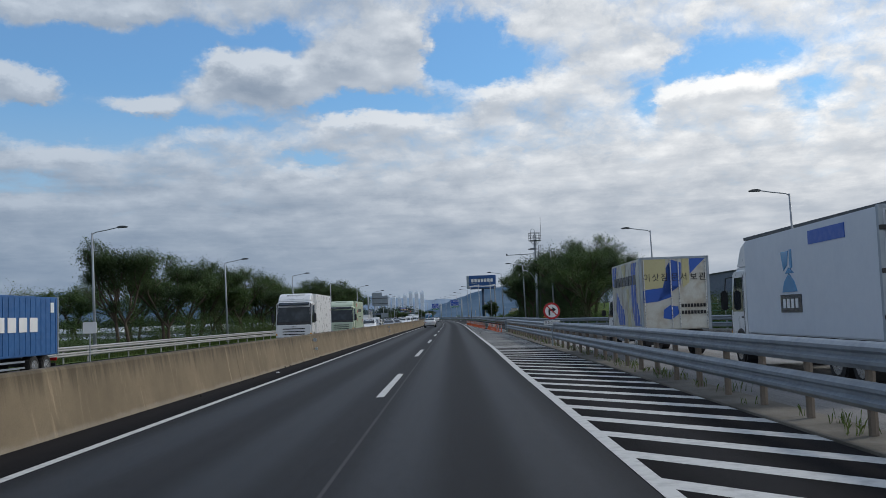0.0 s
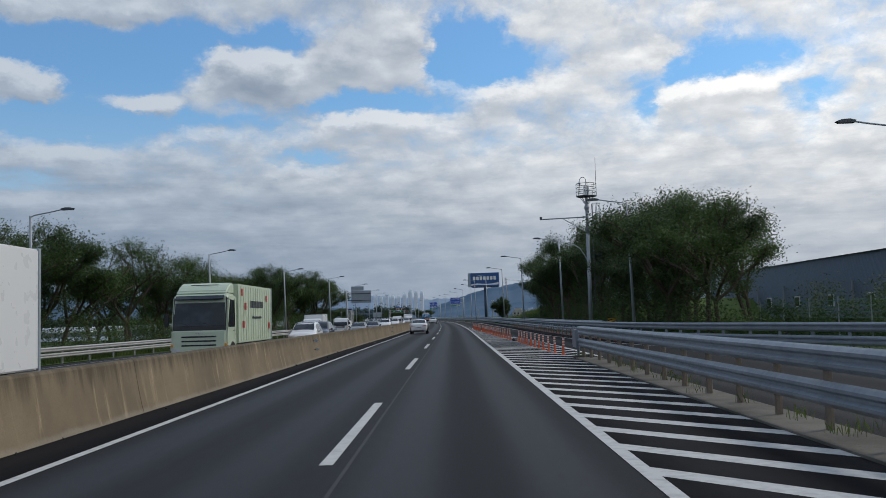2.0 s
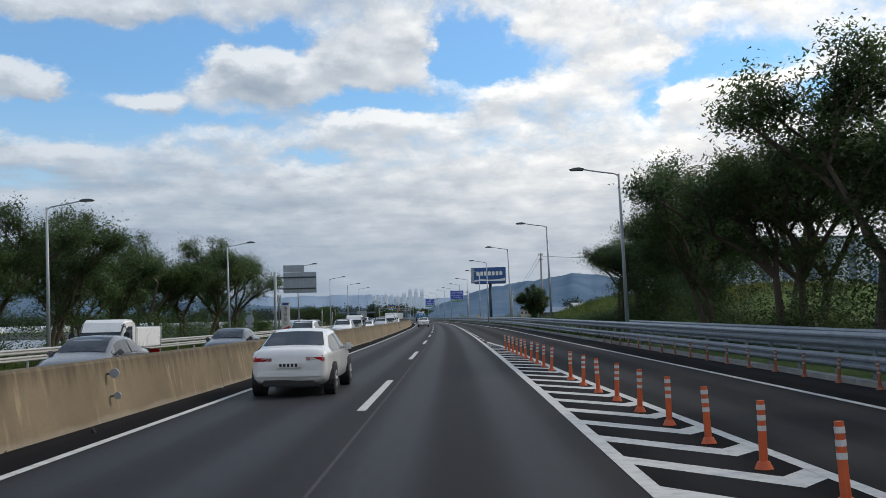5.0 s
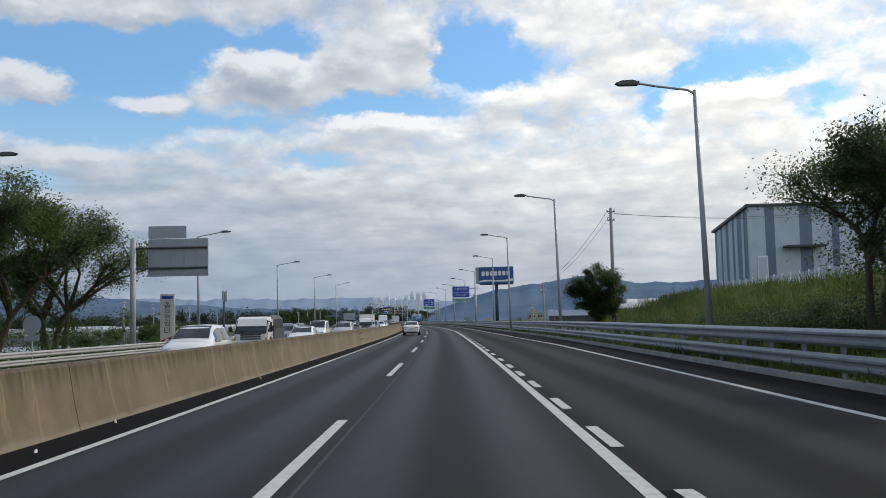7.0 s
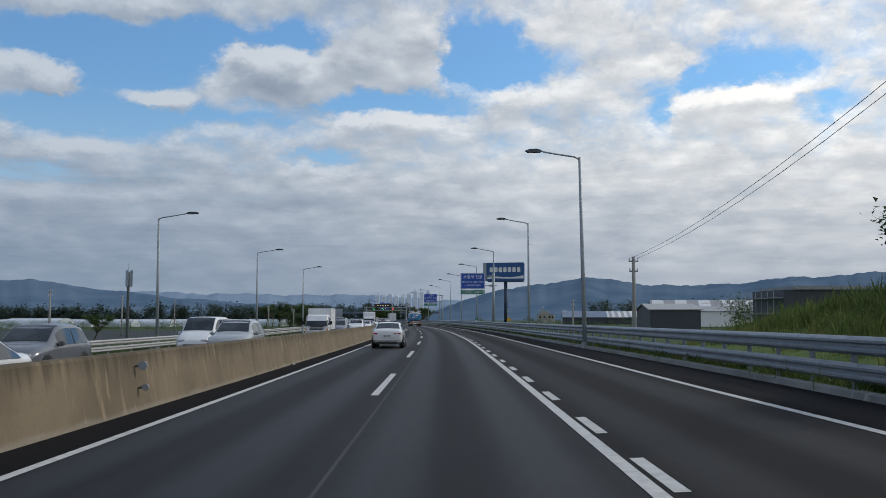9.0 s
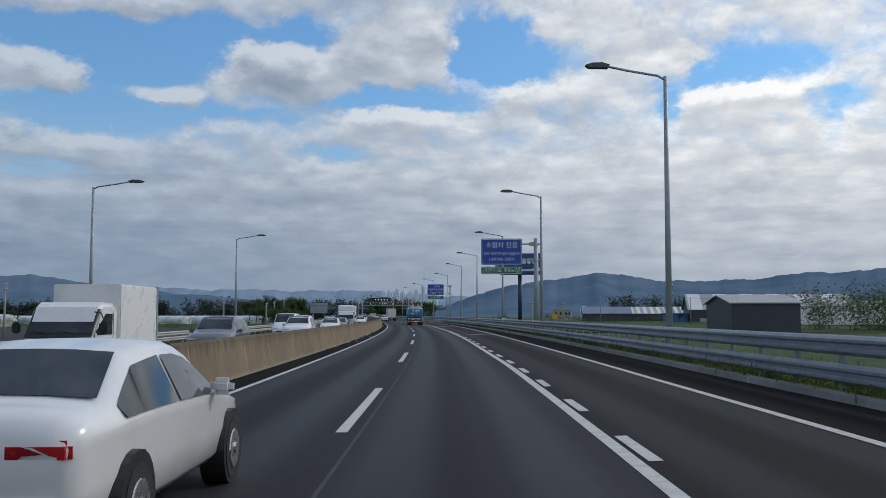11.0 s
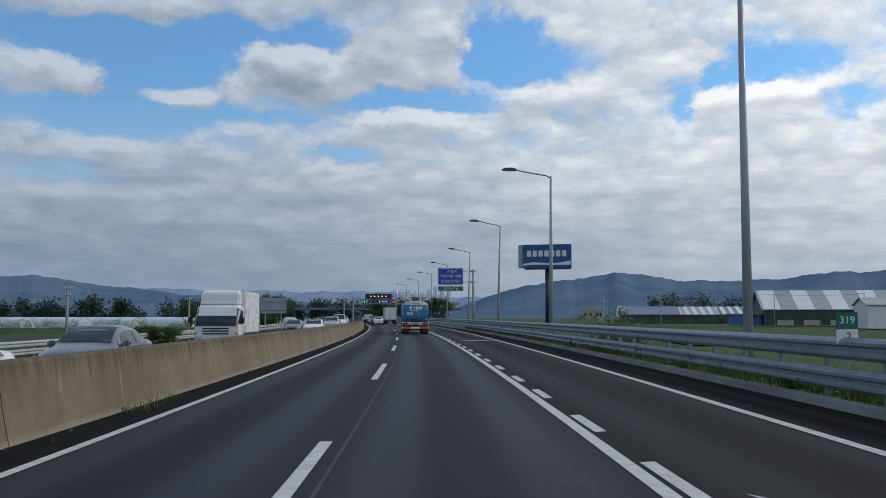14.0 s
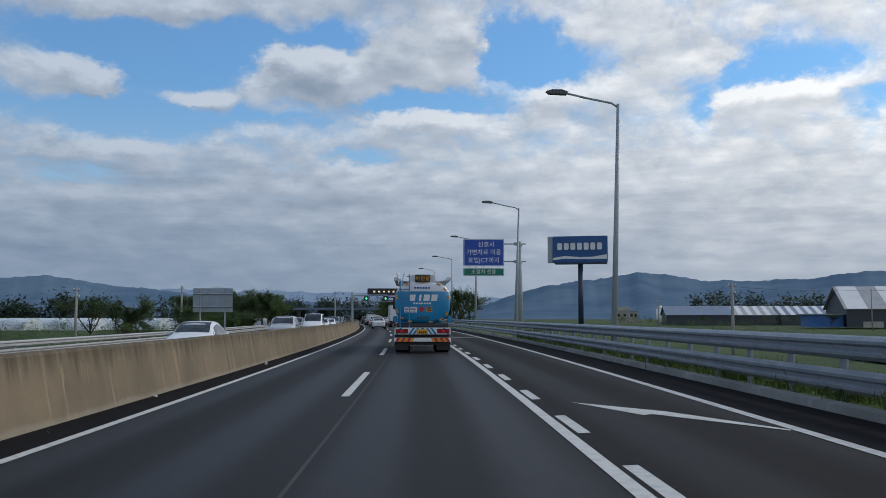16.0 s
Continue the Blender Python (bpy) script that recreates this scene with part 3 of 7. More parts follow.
    part("stripe", bm, M_LINE, gore)
part("border", strip(bmesh.new(), lambda s: U_GORE(s) - 0.08, lambda s: U_GORE(s) + 0.1, 88, 184, Z), M_LINE, gore)

# long thin arrows in the shoulder lane
arrows = thing("lane_arrow_marking", "thin white arrow painted across the shoulder lane", "road marking", kind="structure")


def lane_arrow(s):
    bm = bmesh.new()
    a = lambda ds, u: P(s + ds, u, Z + 0.002)
    poly(bm, [a(1.7, 2.42), a(-0.8, 3.13), a(-0.45, 3.56)])
    poly(bm, [a(-0.8, 3.13), a(-0.7, 3.27), a(-3.25, 4.42), a(-3.15, 4.46), a(-0.45, 3.56)])
    part("arrow", bm, M_LINE, arrows)


for s in (344.9, 398.7, 452.5):
    lane_arrow(s)

# ---- median barrier ----
profile = [(0, 0), (-0.03, 0.10), (-0.10, 0.42), (-0.20, 1.02), (-0.23, 1.065), (-0.45, 1.065), (-0.48, 1.02), (-0.58, 0.42), (-0.65, 0.10), (-0.7, -0.05)]
wall = thing("median_barrier", "long tan concrete median barrier with rain streaks", "barrier", kind="structure")
for i in range(40):
    a = S0 + i * 20
    part("segment", sweep(bmesh.new(), profile, U_BARRIER, a + 0.012, a + 20 - 0.012, 2.5), M_BARRIER, wall)
tagged(wall, kind="structure")


# ---- guardrails ----
BEAM = [(0, 0), (-0.035, 0.02), (-0.085, 0.06), (-0.085, 0.10), (-0.03, 0.135), (-0.03, 0.175), (-0.085, 0.21), (-0.085, 0.25), (-0.035, 0.29), (0, 0.31),
        (0.012, 0.30), (-0.022, 0.27), (-0.07, 0.24), (-0.07, 0.22), (-0.015, 0.18), (-0.015, 0.13), (-0.07, 0.09), (-0.07, 0.07), (-0.022, 0.03), (0.012, 0.01)]


def guardrail(label, u, a, b, z0, heights, gap=2.0, lean=-1, base=-0.2, post=0.065, scale=0.98, steel=M_STEEL, post_steel=None):
    """Beams with a double wave on posts; lean -1 faces the traffic at smaller u."""
    g = thing("guardrail", label, "guardrail", kind="structure")
    for h in heights:
        prof = [(x * -lean, z0 + h + z * scale) for x, z in BEAM]
        part("beam", sweep(bmesh.new(), prof, u, a, b, 3.0), steel, g)
    fu = u if callable(u) else lambda s: u
    bm = bmesh.new()
    cyl(bm, (0, 0, base), (0, 0, z0 + heights[-1] + 0.25 * scale), post, post, 8)
    box(bm, -0.06, 0.06, -0.07, 0.07, z0 + heights[-1] + 0.06, z0 + heights[-1] + 0.2)
    first = None
    for s in steps(a + 0.4, b - 0.4, gap):
        m = at_road(s, fu(s) + 0.085 * -lean)
        if first is None:
            first = part("post", bm, post_steel or steel, g)
            first.matrix_basis = m
        else:
            o = new("post", first.data)
            o.parent = g
            o.matrix_basis = m
    return g


guardrail("tall galvanised guardrail with two wave beams on round posts", 4.85, -12, 88.9, 0.0, (0.37, 0.86), scale=1.14, post_steel=M_RUSTY)
U_RAIL = lambda s: U_CURB(s) + (0.5 if s < 150 else 0.36)
guardrail("double wave beam guardrail along the outer shoulder", U_RAIL, 62, 430, 0.0, (0.24, 0.75), 2.0, scale=1.16)
guardrail("double wave beam guardrail along the outer shoulder", U_RAIL, 430, 640, 0.0, (0.24, 0.75), 4.0, scale=1.16)
guardrail("second guardrail set back behind the shoulder", lambda s: U_CURB(s) + 2.0, 120.8, 178, 0.0, (0.42, 0.80), 4.0)
U_FARRAIL = lambda s: U_FAR(s) - 0.5
guardrail("pale guardrail on the far side of the oncoming lanes", U_FARRAIL, S0, 640, -0.5, (0.32, 0.70), 4.0, lean=1, base=-1.0, steel=M_STEEL_PALE)
bm = sweep(bmesh.new(), [(0, 0), (0.03, 0.12), (0.22, 0.135), (0.26, 0.02), (0.26, -0.4), (0, -0.4)], U_CURB, 62, 640)
tagged(part("curb", bm, M_CURB), "low concrete curb under the guardrail", "curb", kind="structure")
bm = sweep(bmesh.new(), [(0, -0.3), (0.02, 0.035), (0.85, 0.05), (0.9, -0.3)], 4.4, -12, 87)
tagged(part("curb", bm, M_STRIP), "weathered concrete strip under the near guardrail", "curb", kind="structure")

# ---- verges falling from the road to the fields ----
bm = sweep(bmesh.new(), [(0.3, -0.35), (0.34, 0.10), (1.6, 0.08), (3.2, -0.35), (8.5, -1.7), (10, -2.3)], U_CURB, 60, S1, 4.0, closed=False)
tagged(part("verge", bm, M_GRASS), "grassy verge sloping down from the guardrail", "verge", kind="structure")
bm = sweep(bmesh.new(), [(-0.38, -0.56), (-0.9, -0.55), (-2.2, -0.65), (-5.5, -1.5), (-7, -1.75)], U_FAR, S0, S1, 4.0, closed=False)
tagged(part("verge", bm, M_GRASS), "grassy verge beyond the oncoming lanes", "verge", kind="structure")
bm = sweep(bmesh.new(), [(-0.2, 0.0), (6, 0.0), (40, -0.2), (44, -1.8)], U_CURB, S0, 62, 6.0, closed=False)
tagged(part("verge", bm, M_GRASS), "weedy ground beside the rest area", "verge", kind="structure")

random.seed(7)
# ---- street lamps ----
def street_lamp(h=9.0, arm=2.5, rise=0.32):
    """Local arm towards -x."""
    t = thing("street_lamp", "tall grey tapered street lamp with one outreach arm", "street lamp", group="street lamps")
    part("pole", cyl(bmesh.new(), (0, 0, -0.5), (0, 0, h), 0.125, 0.065, 12), M_POLE, t, smooth=True)
    part("base_collar", cyl(bmesh.new(), (0, 0, -0.5), (0, 0, 0.5), 0.17, 0.16, 12), M_POLE, t)
    part("arm", pipe(bmesh.new(), [(0, 0, h - 0.12), (-0.25, 0, h + 0.02), (-arm * 0.5, 0, h + rise * 0.55), (-arm + 0.5, 0, h + rise)], 0.04), M_POLE, t)
    bm = bmesh.new()
    prism(bm, [(-arm - 0.22, h + rise + 0.02), (-arm - 0.1, h + rise - 0.06), (-arm + 0.55, h + rise - 0.07), (-arm + 0.6, h + rise + 0.03), (-arm + 0.35, h + rise + 0.10), (-arm, h + rise + 0.09)], "y", -0.13, 0.13)
    part("lamp_head", bm, M_DARKSTEEL, t)
    return t


lamp = street_lamp()
right_lamps = ((22.7, 65.2, 9.1, -1.2), (18.1, 90.3, 9.0, -1.2), (10.7, 115.2, 9.07, -1.2), (8.95, 148.4, 9.2, -1.2), (6.32, 176.7, 9.2, -1.2), (4.58, 207.1, 9.26, -1.3), (2.12, 237.4, 9.45, -1.3), (-0.25, 268.5, 9.66, -1.0), (-1.51, 300.6, 9.66, 0), (-4.17, 330.9, 9.47, 0), (-6.45, 359.7, 9.3, 0), (-9.49, 389.1, 9.26, 0.3), (-12.7, 418.2, 9.39, 1.8), (-16.6, 450.2, 9.3, 2.0), (-20.9, 478.0, 9.3, 1), (-25.6, 508.0, 9.3, 0), (-31.0, 539.0, 9.3, 0), (-36.8, 569.0, 9.3, 0))
left_lamps = ((-27.1, 71, 8.7, 1.2), (-26.85, 106.7, 8.46, 1.2), (-26.44, 143, 8.48, 1.2), (-26.1, 177.3, 8.32, 1.2), (-25.86, 214.5, 8.8, 1.2), (-25.77, 248.7, 8.62, 1), (-27.05, 283.3, 8.36, 0.5), (-29, 318, 8.5, 0), (-31.43, 354.8, 8.73, 0))
for i, (x, y, h, lean) in enumerate(right_lamps + left_lamps):
    m = pose(x, y, 0, 0, lean, heading(y) + (180 if i >= len(right_lamps) else 0)) @ Matrix.Diagonal((1, 1, h / 9.0, 1))
    if i == 0:
        lamp.matrix_basis = m
    else:
        copy_thing(lamp, m)


# ---- writing ----
def text_mesh(body, size, depth=0.004):
    cu = bpy.data.curves.new("writing", "FONT")
    cu.body, cu.size, cu.align_x, cu.align_y, cu.extrude = body, size, "CENTER", "CENTER", depth
    ob = bpy.data.objects.new("writing", cu)
    scene.collection.objects.link(ob)
    bpy.context.view_layer.update()
    me = bpy.data.meshes.new_from_object(ob.evaluated_get(bpy.context.evaluated_depsgraph_get()))
    bpy.data.objects.remove(ob)
    return me


def write(body, size, x, z, y, material, parent, bold=1.0):
    """Letters in the x-z plane, to be read from -y."""
    me = text_mesh(body, size)
    me.materials.clear()
    me.materials.append(material)
    me.transform(Matrix.Translation((x, y, z)) @ pose(0, 0, 0, 90) @ Matrix.Diagonal((bold, 1, 1, 1)))
    ob = new("lettering", me)
    ob.parent = parent
    return ob


def panel(bm, x0, x1, z0, z1, y0, y1, r=0.04):
    return box(bm, x0, x1, y0, y1, z0, z1, r)


def rim(bm, x0, x1, z0, z1, y, w=0.04, t=0.006):
    for a, b, c, d in ((x0, x1, z0, z0 + w), (x0, x1, z1 - w, z1), (x0, x0 + w, z0 + w, z1 - w), (x1 - w, x1, z0 + w, z1 - w)):
        box(bm, a, b, y - t, y, c, d)
    return bm


# ---- large road signs on side posts ----
def side_sign(label, m, width, z0, z1, g0, g1, lines, green, post_x, post_h):
    """Boards face -y; the post stands at post_x."""
    t = thing("road_sign", label, "road sign", m, "road signs")
    part("post", cyl(bmesh.new(), (post_x, 0.2, -0.5), (post_x, 0.2, post_h), 0.19, 0.17, 14), M_POLE, t, smooth=True)
    for z in (z1 - 0.4, z0 + 0.4):
        bm = bmesh.new()
        cyl(bm, (0.3, 0.12, z), (post_x + 0.45, 0.12, z), 0.055, 0.055, 8)
        box(bm, post_x - 0.5, post_x - 0.1, 0.02, 0.3, z - 0.13, z + 0.13, 0.03)
        part("bracket", bm, M_POLE, t)
    board = part("board", panel(bmesh.new(), 0, width, z0, z1, 0, 0.05), M_SIGN_BLUE, t, "blue sign board with white writing")
    part("border", rim(bmesh.new(), 0.04, width - 0.04, z0 + 0.04, z1 - 0.04, -0.002), M_SIGN_WHITE, board)
    for body, size, x, z, k in lines:
        write(body, size, x, z, -0.006, M_SIGN_WHITE, board, k)
    board2 = part("board", panel(bmesh.new(), 0, width, g0, g1, 0, 0.05), M_SIGN_GREEN, t, "green sub-board with white writing")
    part("border", rim(bmesh.new(), 0.04, width - 0.04, g0 + 0.03, g1 - 0.03, -0.002, 0.03), M_SIGN_WHITE, board2)
    write(green[0], green[1], width / 2, (g0 + g1) / 2, -0.006, M_SIGN_WHITE, board2, green[2])
    for x in (0.15 * width, 0.5 * width, 0.85 * width):
        part("strap", box(bmesh.new(), x - 0.03, x + 0.03, 0.05, 0.09, g0, z0 + 0.2), M_POLE, t)
    return t


side_sign("blue road sign with green sub-board on a side post", pose(-8.27, 338.9, 0.36, 0, 0, 3), 3.07, 5.08, 7.07, 4.38, 4.95,
          [("소형차 전용", 0.50, 1.55, 6.55, 1.0), ("15인승이하 승용·승합차", 0.28, 1.55, 5.92, 1.0), ("1.5톤이하 화물차", 0.28, 1.55, 5.48, 1.0)], ("가변차로 300m앞", 0.40, 1.0), 4.15, 7.1)
side_sign("blue lane use sign with green sub-board on a side post", pose(-20.9, 459.6, 0.1, 0, 0, 6), 3.35, 5.65, 7.9, 4.85, 5.5,
          [("  신호시", 0.50, 1.75, 7.42, 1.0), ("가변차로 이용", 0.50, 1.68, 6.78, 1.0), ("호법JCT까지", 0.50, 1.68, 6.12, 1.0)], ("소형차 전용", 0.42, 1.0), 4.7, 7.7)


def back_sign(label, m, w, z0, z1, upper=None, post=None, legs=()):
    """A sign board seen from its bare metal back; the back faces -y."""
    t = thing("road_sign", label, "road sign", m, "road sign backs")
    part("board", panel(bmesh.new(), 0, w, z0, z1, 0.05, 0.09, 0.02), M_SIGN_BACK, t)
    if upper:
        part("board", panel(bmesh.new(), 0, upper[0], z1 + 0.03, z1 + upper[1], 0.05, 0.09, 0.02), M_SIGN_BACK, t)
    n = max(4, round(w / 0.8))
    for i in range(n + 1):
        x = 0.04 + (w - 0.08) * i / n
        part("stiffener", box(bmesh.new(), x - 0.03, x + 0.03, 0, 0.05, z0 + 0.02, z1 - 0.02), M_SIGN_BACK, t)
    for z in (z0 + (z1 - z0) * 0.22, z0 + (z1 - z0) * 0.76):
        part("rail", cyl(bmesh.new(), (post if post is not None else 0.02, -0.07, z), (w - 0.02, -0.07, z), 0.07, 0.07, 8), M_DARKSTEEL if post is not None else M_SIGN_BACK, t)
    if post is not None:
        part("post", cyl(bmesh.new(), (post, -0.1, -1.5), (post, -0.1, z1 + 0.05), 0.2, 0.18, 14), M_POLE, t, smooth=True)
    for x in legs:
        part("leg", cyl(bmesh.new(), (x, -0.03, -1.8), (x, -0.03, z1 - 0.1), 0.075, 0.07, 10), M_POLE, t)
    return t


back_sign("large road sign seen from its grey metal back", pose(-24.95, 235, -0.3, 0, 0, 2), 3.95, 5.13, 7.6, (2.5, 0.85), -0.95)
back_sign("road sign on two legs seen from its back", pose(-47.1, 468.9, -0.45, 0, 0, 8), 3.7, 2.5, 4.75, None, None, (0.7, 3.0))

# no right turn sign behind the near guardrail
t = thing("traffic_sign", "round red-rimmed turning ban sign on a thin post", "traffic sign", pose(5.05, 49, 0.05, 0, 0, 1.5))
part("post", cyl(bmesh.new(), (0, 0.06, -0.1), (0, 0.06, 2.0), 0.038, 0.038, 8), M_POLE, t)


def disc(bm, r0, r1, z, y0, y1, n=32):
    """A ring or disc facing -y."""
    prev = None
    pts = [(math.cos(2 * math.pi * i / n), math.sin(2 * math.pi * i / n)) for i in range(n)]
    if r0 <= 0:
        prism(bm, [(c * r1, z + s * r1) for c, s in pts], "y", y0, y1)
        return bm
    for i in range(n):
        (c0, s0), (c1, s1) = pts[i], pts[(i + 1) % n]
        prism(bm, [(c0 * r0, z + s0 * r0), (c0 * r1, z + s0 * r1), (c1 * r1, z + s1 * r1), (c1 * r0, z + s1 * r0)], "y", y0, y1)
    return bm


M_SIGN_RED = worn("sign_red", (0.50, 0.025, 0.03), (0.36, 0.02, 0.025), 3, 0.4)
face = part("face", disc(bmesh.new(), 0, 0.41, 1.72, 0, 0.03), M_SIGN_WHITE, t)
part("rim", disc(bmesh.new(), 0.32, 0.415, 1.72, -0.006, 0), M_SIGN_RED, face, "red rim")
bm = bmesh.new()
prism(bm, [(-0.16, 1.50), (-0.07, 1.50), (-0.07, 1.73), (0.04, 1.73), (0.04, 1.63), (0.21, 1.78), (0.04, 1.93), (0.04, 1.83), (-0.12, 1.83), (-0.16, 1.79)], "y", -0.007, 0)
part("arrow", bm, M_BLACK, face)
bm = bmesh.new()
prism(bm, [(-0.26, 1.97), (0.23, 1.48), (0.27, 1.52), (-0.22, 2.01)], "y", -0.012, -0.0075)
part("bar", bm, M_SIGN_RED, face)
plate = part("plate", panel(bmesh.new(), -0.40, 0.40, 1.02, 1.25, 0, 0.02, 0.01), M_SIGN_WHITE, t)
write("우회전금지", 0.17, 0, 1.135, -0.006, M_BLACK, plate)

# small white sign and others beyond the oncoming lanes
t = thing("traffic_sign", "small square white sign on a thin post", "traffic sign", pose(-22.2, 58.5, -0.3, 0, 0, 2))
part("post", cyl(bmesh.new(), (0, 0.04, -0.8), (0, 0.04, 2.3), 0.04, 0.04, 8), M_POLE, t)
part("board", panel(bmesh.new(), -0.42, 0.42, 1.65, 2.35, 0, 0.03), M_SIGN_WHITE, t)
t = thing("traffic_sign", "round grey metal traffic sign board on a post", "traffic sign", pose(-25.3, 220.1, -0.4, 0, 0, 2))
part("post", cyl(bmesh.new(), (0, 0.04, -1.0), (0, 0.04, 2.5), 0.04, 0.04, 8), M_POLE, t)
part("board", disc(bmesh.new(), 0, 0.45, 2.2, -0.02, 0.01), M_SIGN_BACK, t)
part("board", panel(bmesh.new(), -0.35, 0.35, 1.4, 1.68, -0.02, 0.01), M_SIGN_BACK, t)

# upright rest area sign
t = thing("rest_area_sign", "tall white upright rest area sign with dark letters", "sign", pose(-26.4, 243, -0.5, 0, 0, 2))
bd = part("board", panel(bmesh.new(), -0.55, 0.55, 0.3, 4.45, 0, 0.12), M_SIGN_WHITE, t)
for i, ch in enumerate("졸음쉼터"):
    write(ch, 0.62, 0, 3.55 - 0.62 * i, -0.006, M_DARKSTEEL, bd)
bm = bmesh.new()
prism(bm, [(-0.53, 1.0), (0.53, 1.4), (0.53, 1.05), (-0.53, 0.7)], "y", -0.006, -0.001)
part("stripe", bm, M_SIGN_RED, bd, "red slanted stripe")
bm = bmesh.new()
prism(bm, [(-0.53, 0.68), (0.53, 1.03), (0.53, 0.6), (-0.53, 0.45)], "y", -0.006, -0.001)
part("stripe", bm, M_SIGN_BLUE, bd, "blue slanted stripe")
part("bar", panel(bmesh.new(), -0.4, 0.4, 4.08, 4.3, -0.006, 0, 0.0), M_SIGN_BLUE, bd)
for x in (-0.45, 0.45):
    part("leg", box(bmesh.new(), x - 0.06, x + 0.06, 0.02, 0.1, -1.6, 0.4), M_POLE, t)

# kilometre post and a yellow board
t = thing("kilometre_post", "small green and white kilometre post", "sign", pose(-6.4, 353.7, 0.2, 0, 0, 4))
part("post", cyl(bmesh.new(), (0, 0.03, -0.2), (0, 0.03, 1.5), 0.03, 0.03, 8), M_POLE, t)
part("board", panel(bmesh.new(), -0.18, 0.18, 1.25, 1.52, 0, 0.02, 0.01), M_SIGN_GREEN, t)
bd = part("board", panel(bmesh.new(), -0.18, 0.18, 1.0, 1.24, 0, 0.02, 0.01), M_SIGN_WHITE, t)
write("319", 0.17, 0, 1.385, -0.006, M_SIGN_WHITE, bd)
write(".2", 0.18, 0, 1.12, -0.006, M_BLACK, bd)
M_YELLOW = worn("yellow_paint", (0.72, 0.38, 0.02), (0.55, 0.28, 0.02), 3, 0.5)
t = thing("notice_board", "small orange notice board on a post", "sign", pose(-1.9, 352, 0, 0, 0, 4))
part("post", cyl(bmesh.new(), (0, 0.03, -0.6), (0, 0.03, 2.0), 0.03, 0.03, 8), M_POLE, t)
part("board", panel(bmesh.new(), -0.27, 0.27, 1.35, 1.75, 0, 0.02, 0.01), M_YELLOW, t)

# ---- billboard far beside the road ----
M_BB_BLUE = worn("billboard_blue", (0.022, 0.088, 0.27), (0.018, 0.07, 0.22), 0.1, 0.4, amount=0.4)
M_BB_DARK = worn("billboard_steel", (0.025, 0.05, 0.10), (0.02, 0.035, 0.07), 0.3, 0.5)
t = thing("billboard", "huge blue and white billboard on a single dark column", "billboard", pose(6.3, 754, 2.0, 0, 0, -8))
part("column", cyl(bmesh.new(), (0, 2, -4), (0, 2, 22), 1.05, 1.0, 20), M_BB_DARK, t, smooth=True)
bd = part("panel", box(bmesh.new(), -10.8, 10.8, 0, 4, 21.3, 31.8, 0.15), M_BB_BLUE, t)
part("side_panel", box(bmesh.new(), -12.9, -10.9, 0.4, 4, 21.3, 31.8, 0.1), M_SIGN_BACK, t)
for i in range(7):
    x = -8.0 + 2.62 * i
    part("letter_bar", box(bmesh.new(), x - .95, x + .95, -0.08, 0, 26.3, 29.1, 0.25), M_SIGN_WHITE, bd)
bm = bmesh.new()
prism(bm, [(-10.6, 23.2), (-6, 23.9), (0, 23.4), (5, 23.5), (10.6, 24.4), (10.6, 22.6), (5, 22.5), (0, 22.6), (-6, 22.8), (-10.6, 22.3)], "y", -0.06, 0)
part("wave", bm, M_SIGN_WHITE, bd, "white wavy stripe")
part("catwalk", box(bmesh.new(), -10, 10.5, -0.8, 4.4, 20.7, 21.2, 0.05), M_BB_DARK, t)

# ---- gantry over the lanes ----
t = thing("signal_gantry", "steel gantry with lane signals and a dark message panel", "gantry", at_road(556, -0.7, -0.95))
part("post", cyl(bmesh.new(), (-6.2, 0, -0.3), (-6.2, 0, 7.2), 0.22, 0.2, 12), M_POLE, t)
part("post", cyl(bmesh.new(), (8.2, 0, -0.3), (8.2, 0, 7.2), 0.22, 0.2, 12), M_POLE, t)
for z in (5.5, 6.6):
    part("chord", cyl(bmesh.new(), (-6.2, 0, z), (8.2, 0, z), 0.09, 0.09, 8), M_POLE, t)
for i in range(16):
    x = -6.0 + i * 0.94
    part("brace", cyl(bmesh.new(), (x, 0, 5.5), (x + 0.47, 0, 6.6), 0.045, 0.045, 6), M_POLE, t)
vms = part("message_panel", box(bmesh.new(), -3.4, 2.6, -0.35, 0.1, 6.75, 7.9, 0.05), M_BLACK, t)
M_LED = emitting("led_amber", (1.0, 0.85, 0.6), 0.7)
for i in range(5):
    part("led_character", box(bmesh.new(), -2.3 + i * 0.9, -1.95 + i * 0.9, -0.37, -0.352, 7.15, 7.45), M_LED, vms)
M_LEDG, M_LEDR = emitting("led_green", (0.1, 1.0, 0.35), 1.3), emitting("led_red", (1.0, 0.12, 0.1), 1.3)
for x, g in ((-3.6, 1), (0.0, 1), (3.3, 0)):
    sg = part("lane_signal", box(bmesh.new(), x - 0.42, x + 0.42, -0.3, 0.05, 5.6, 6.45, 0.05), M_BLACK, t)
    bm = bmesh.new()
    if g:
        prism(bm, [(x - 0.08, 6.3), (x - 0.08, 6.05), (x - 0.24, 6.05), (x, 5.75), (x + 0.24, 6.05), (x + 0.08, 6.05), (x + 0.08, 6.3)], "y", -0.32, -0.302)
    else:
        prism(bm, [(x - 0.28, 6.2), (x - 0.18, 6.3), (x + 0.28, 5.85), (x + 0.18, 5.75)], "y", -0.32, -0.302)
        prism(bm, [(x + 0.28, 6.2), (x + 0.18, 6.3), (x - 0.28, 5.85), (x - 0.18, 5.75)], "y", -0.325, -0.305)
    part("signal_symbol", bm, M_LEDG if g else M_LEDR, sg)
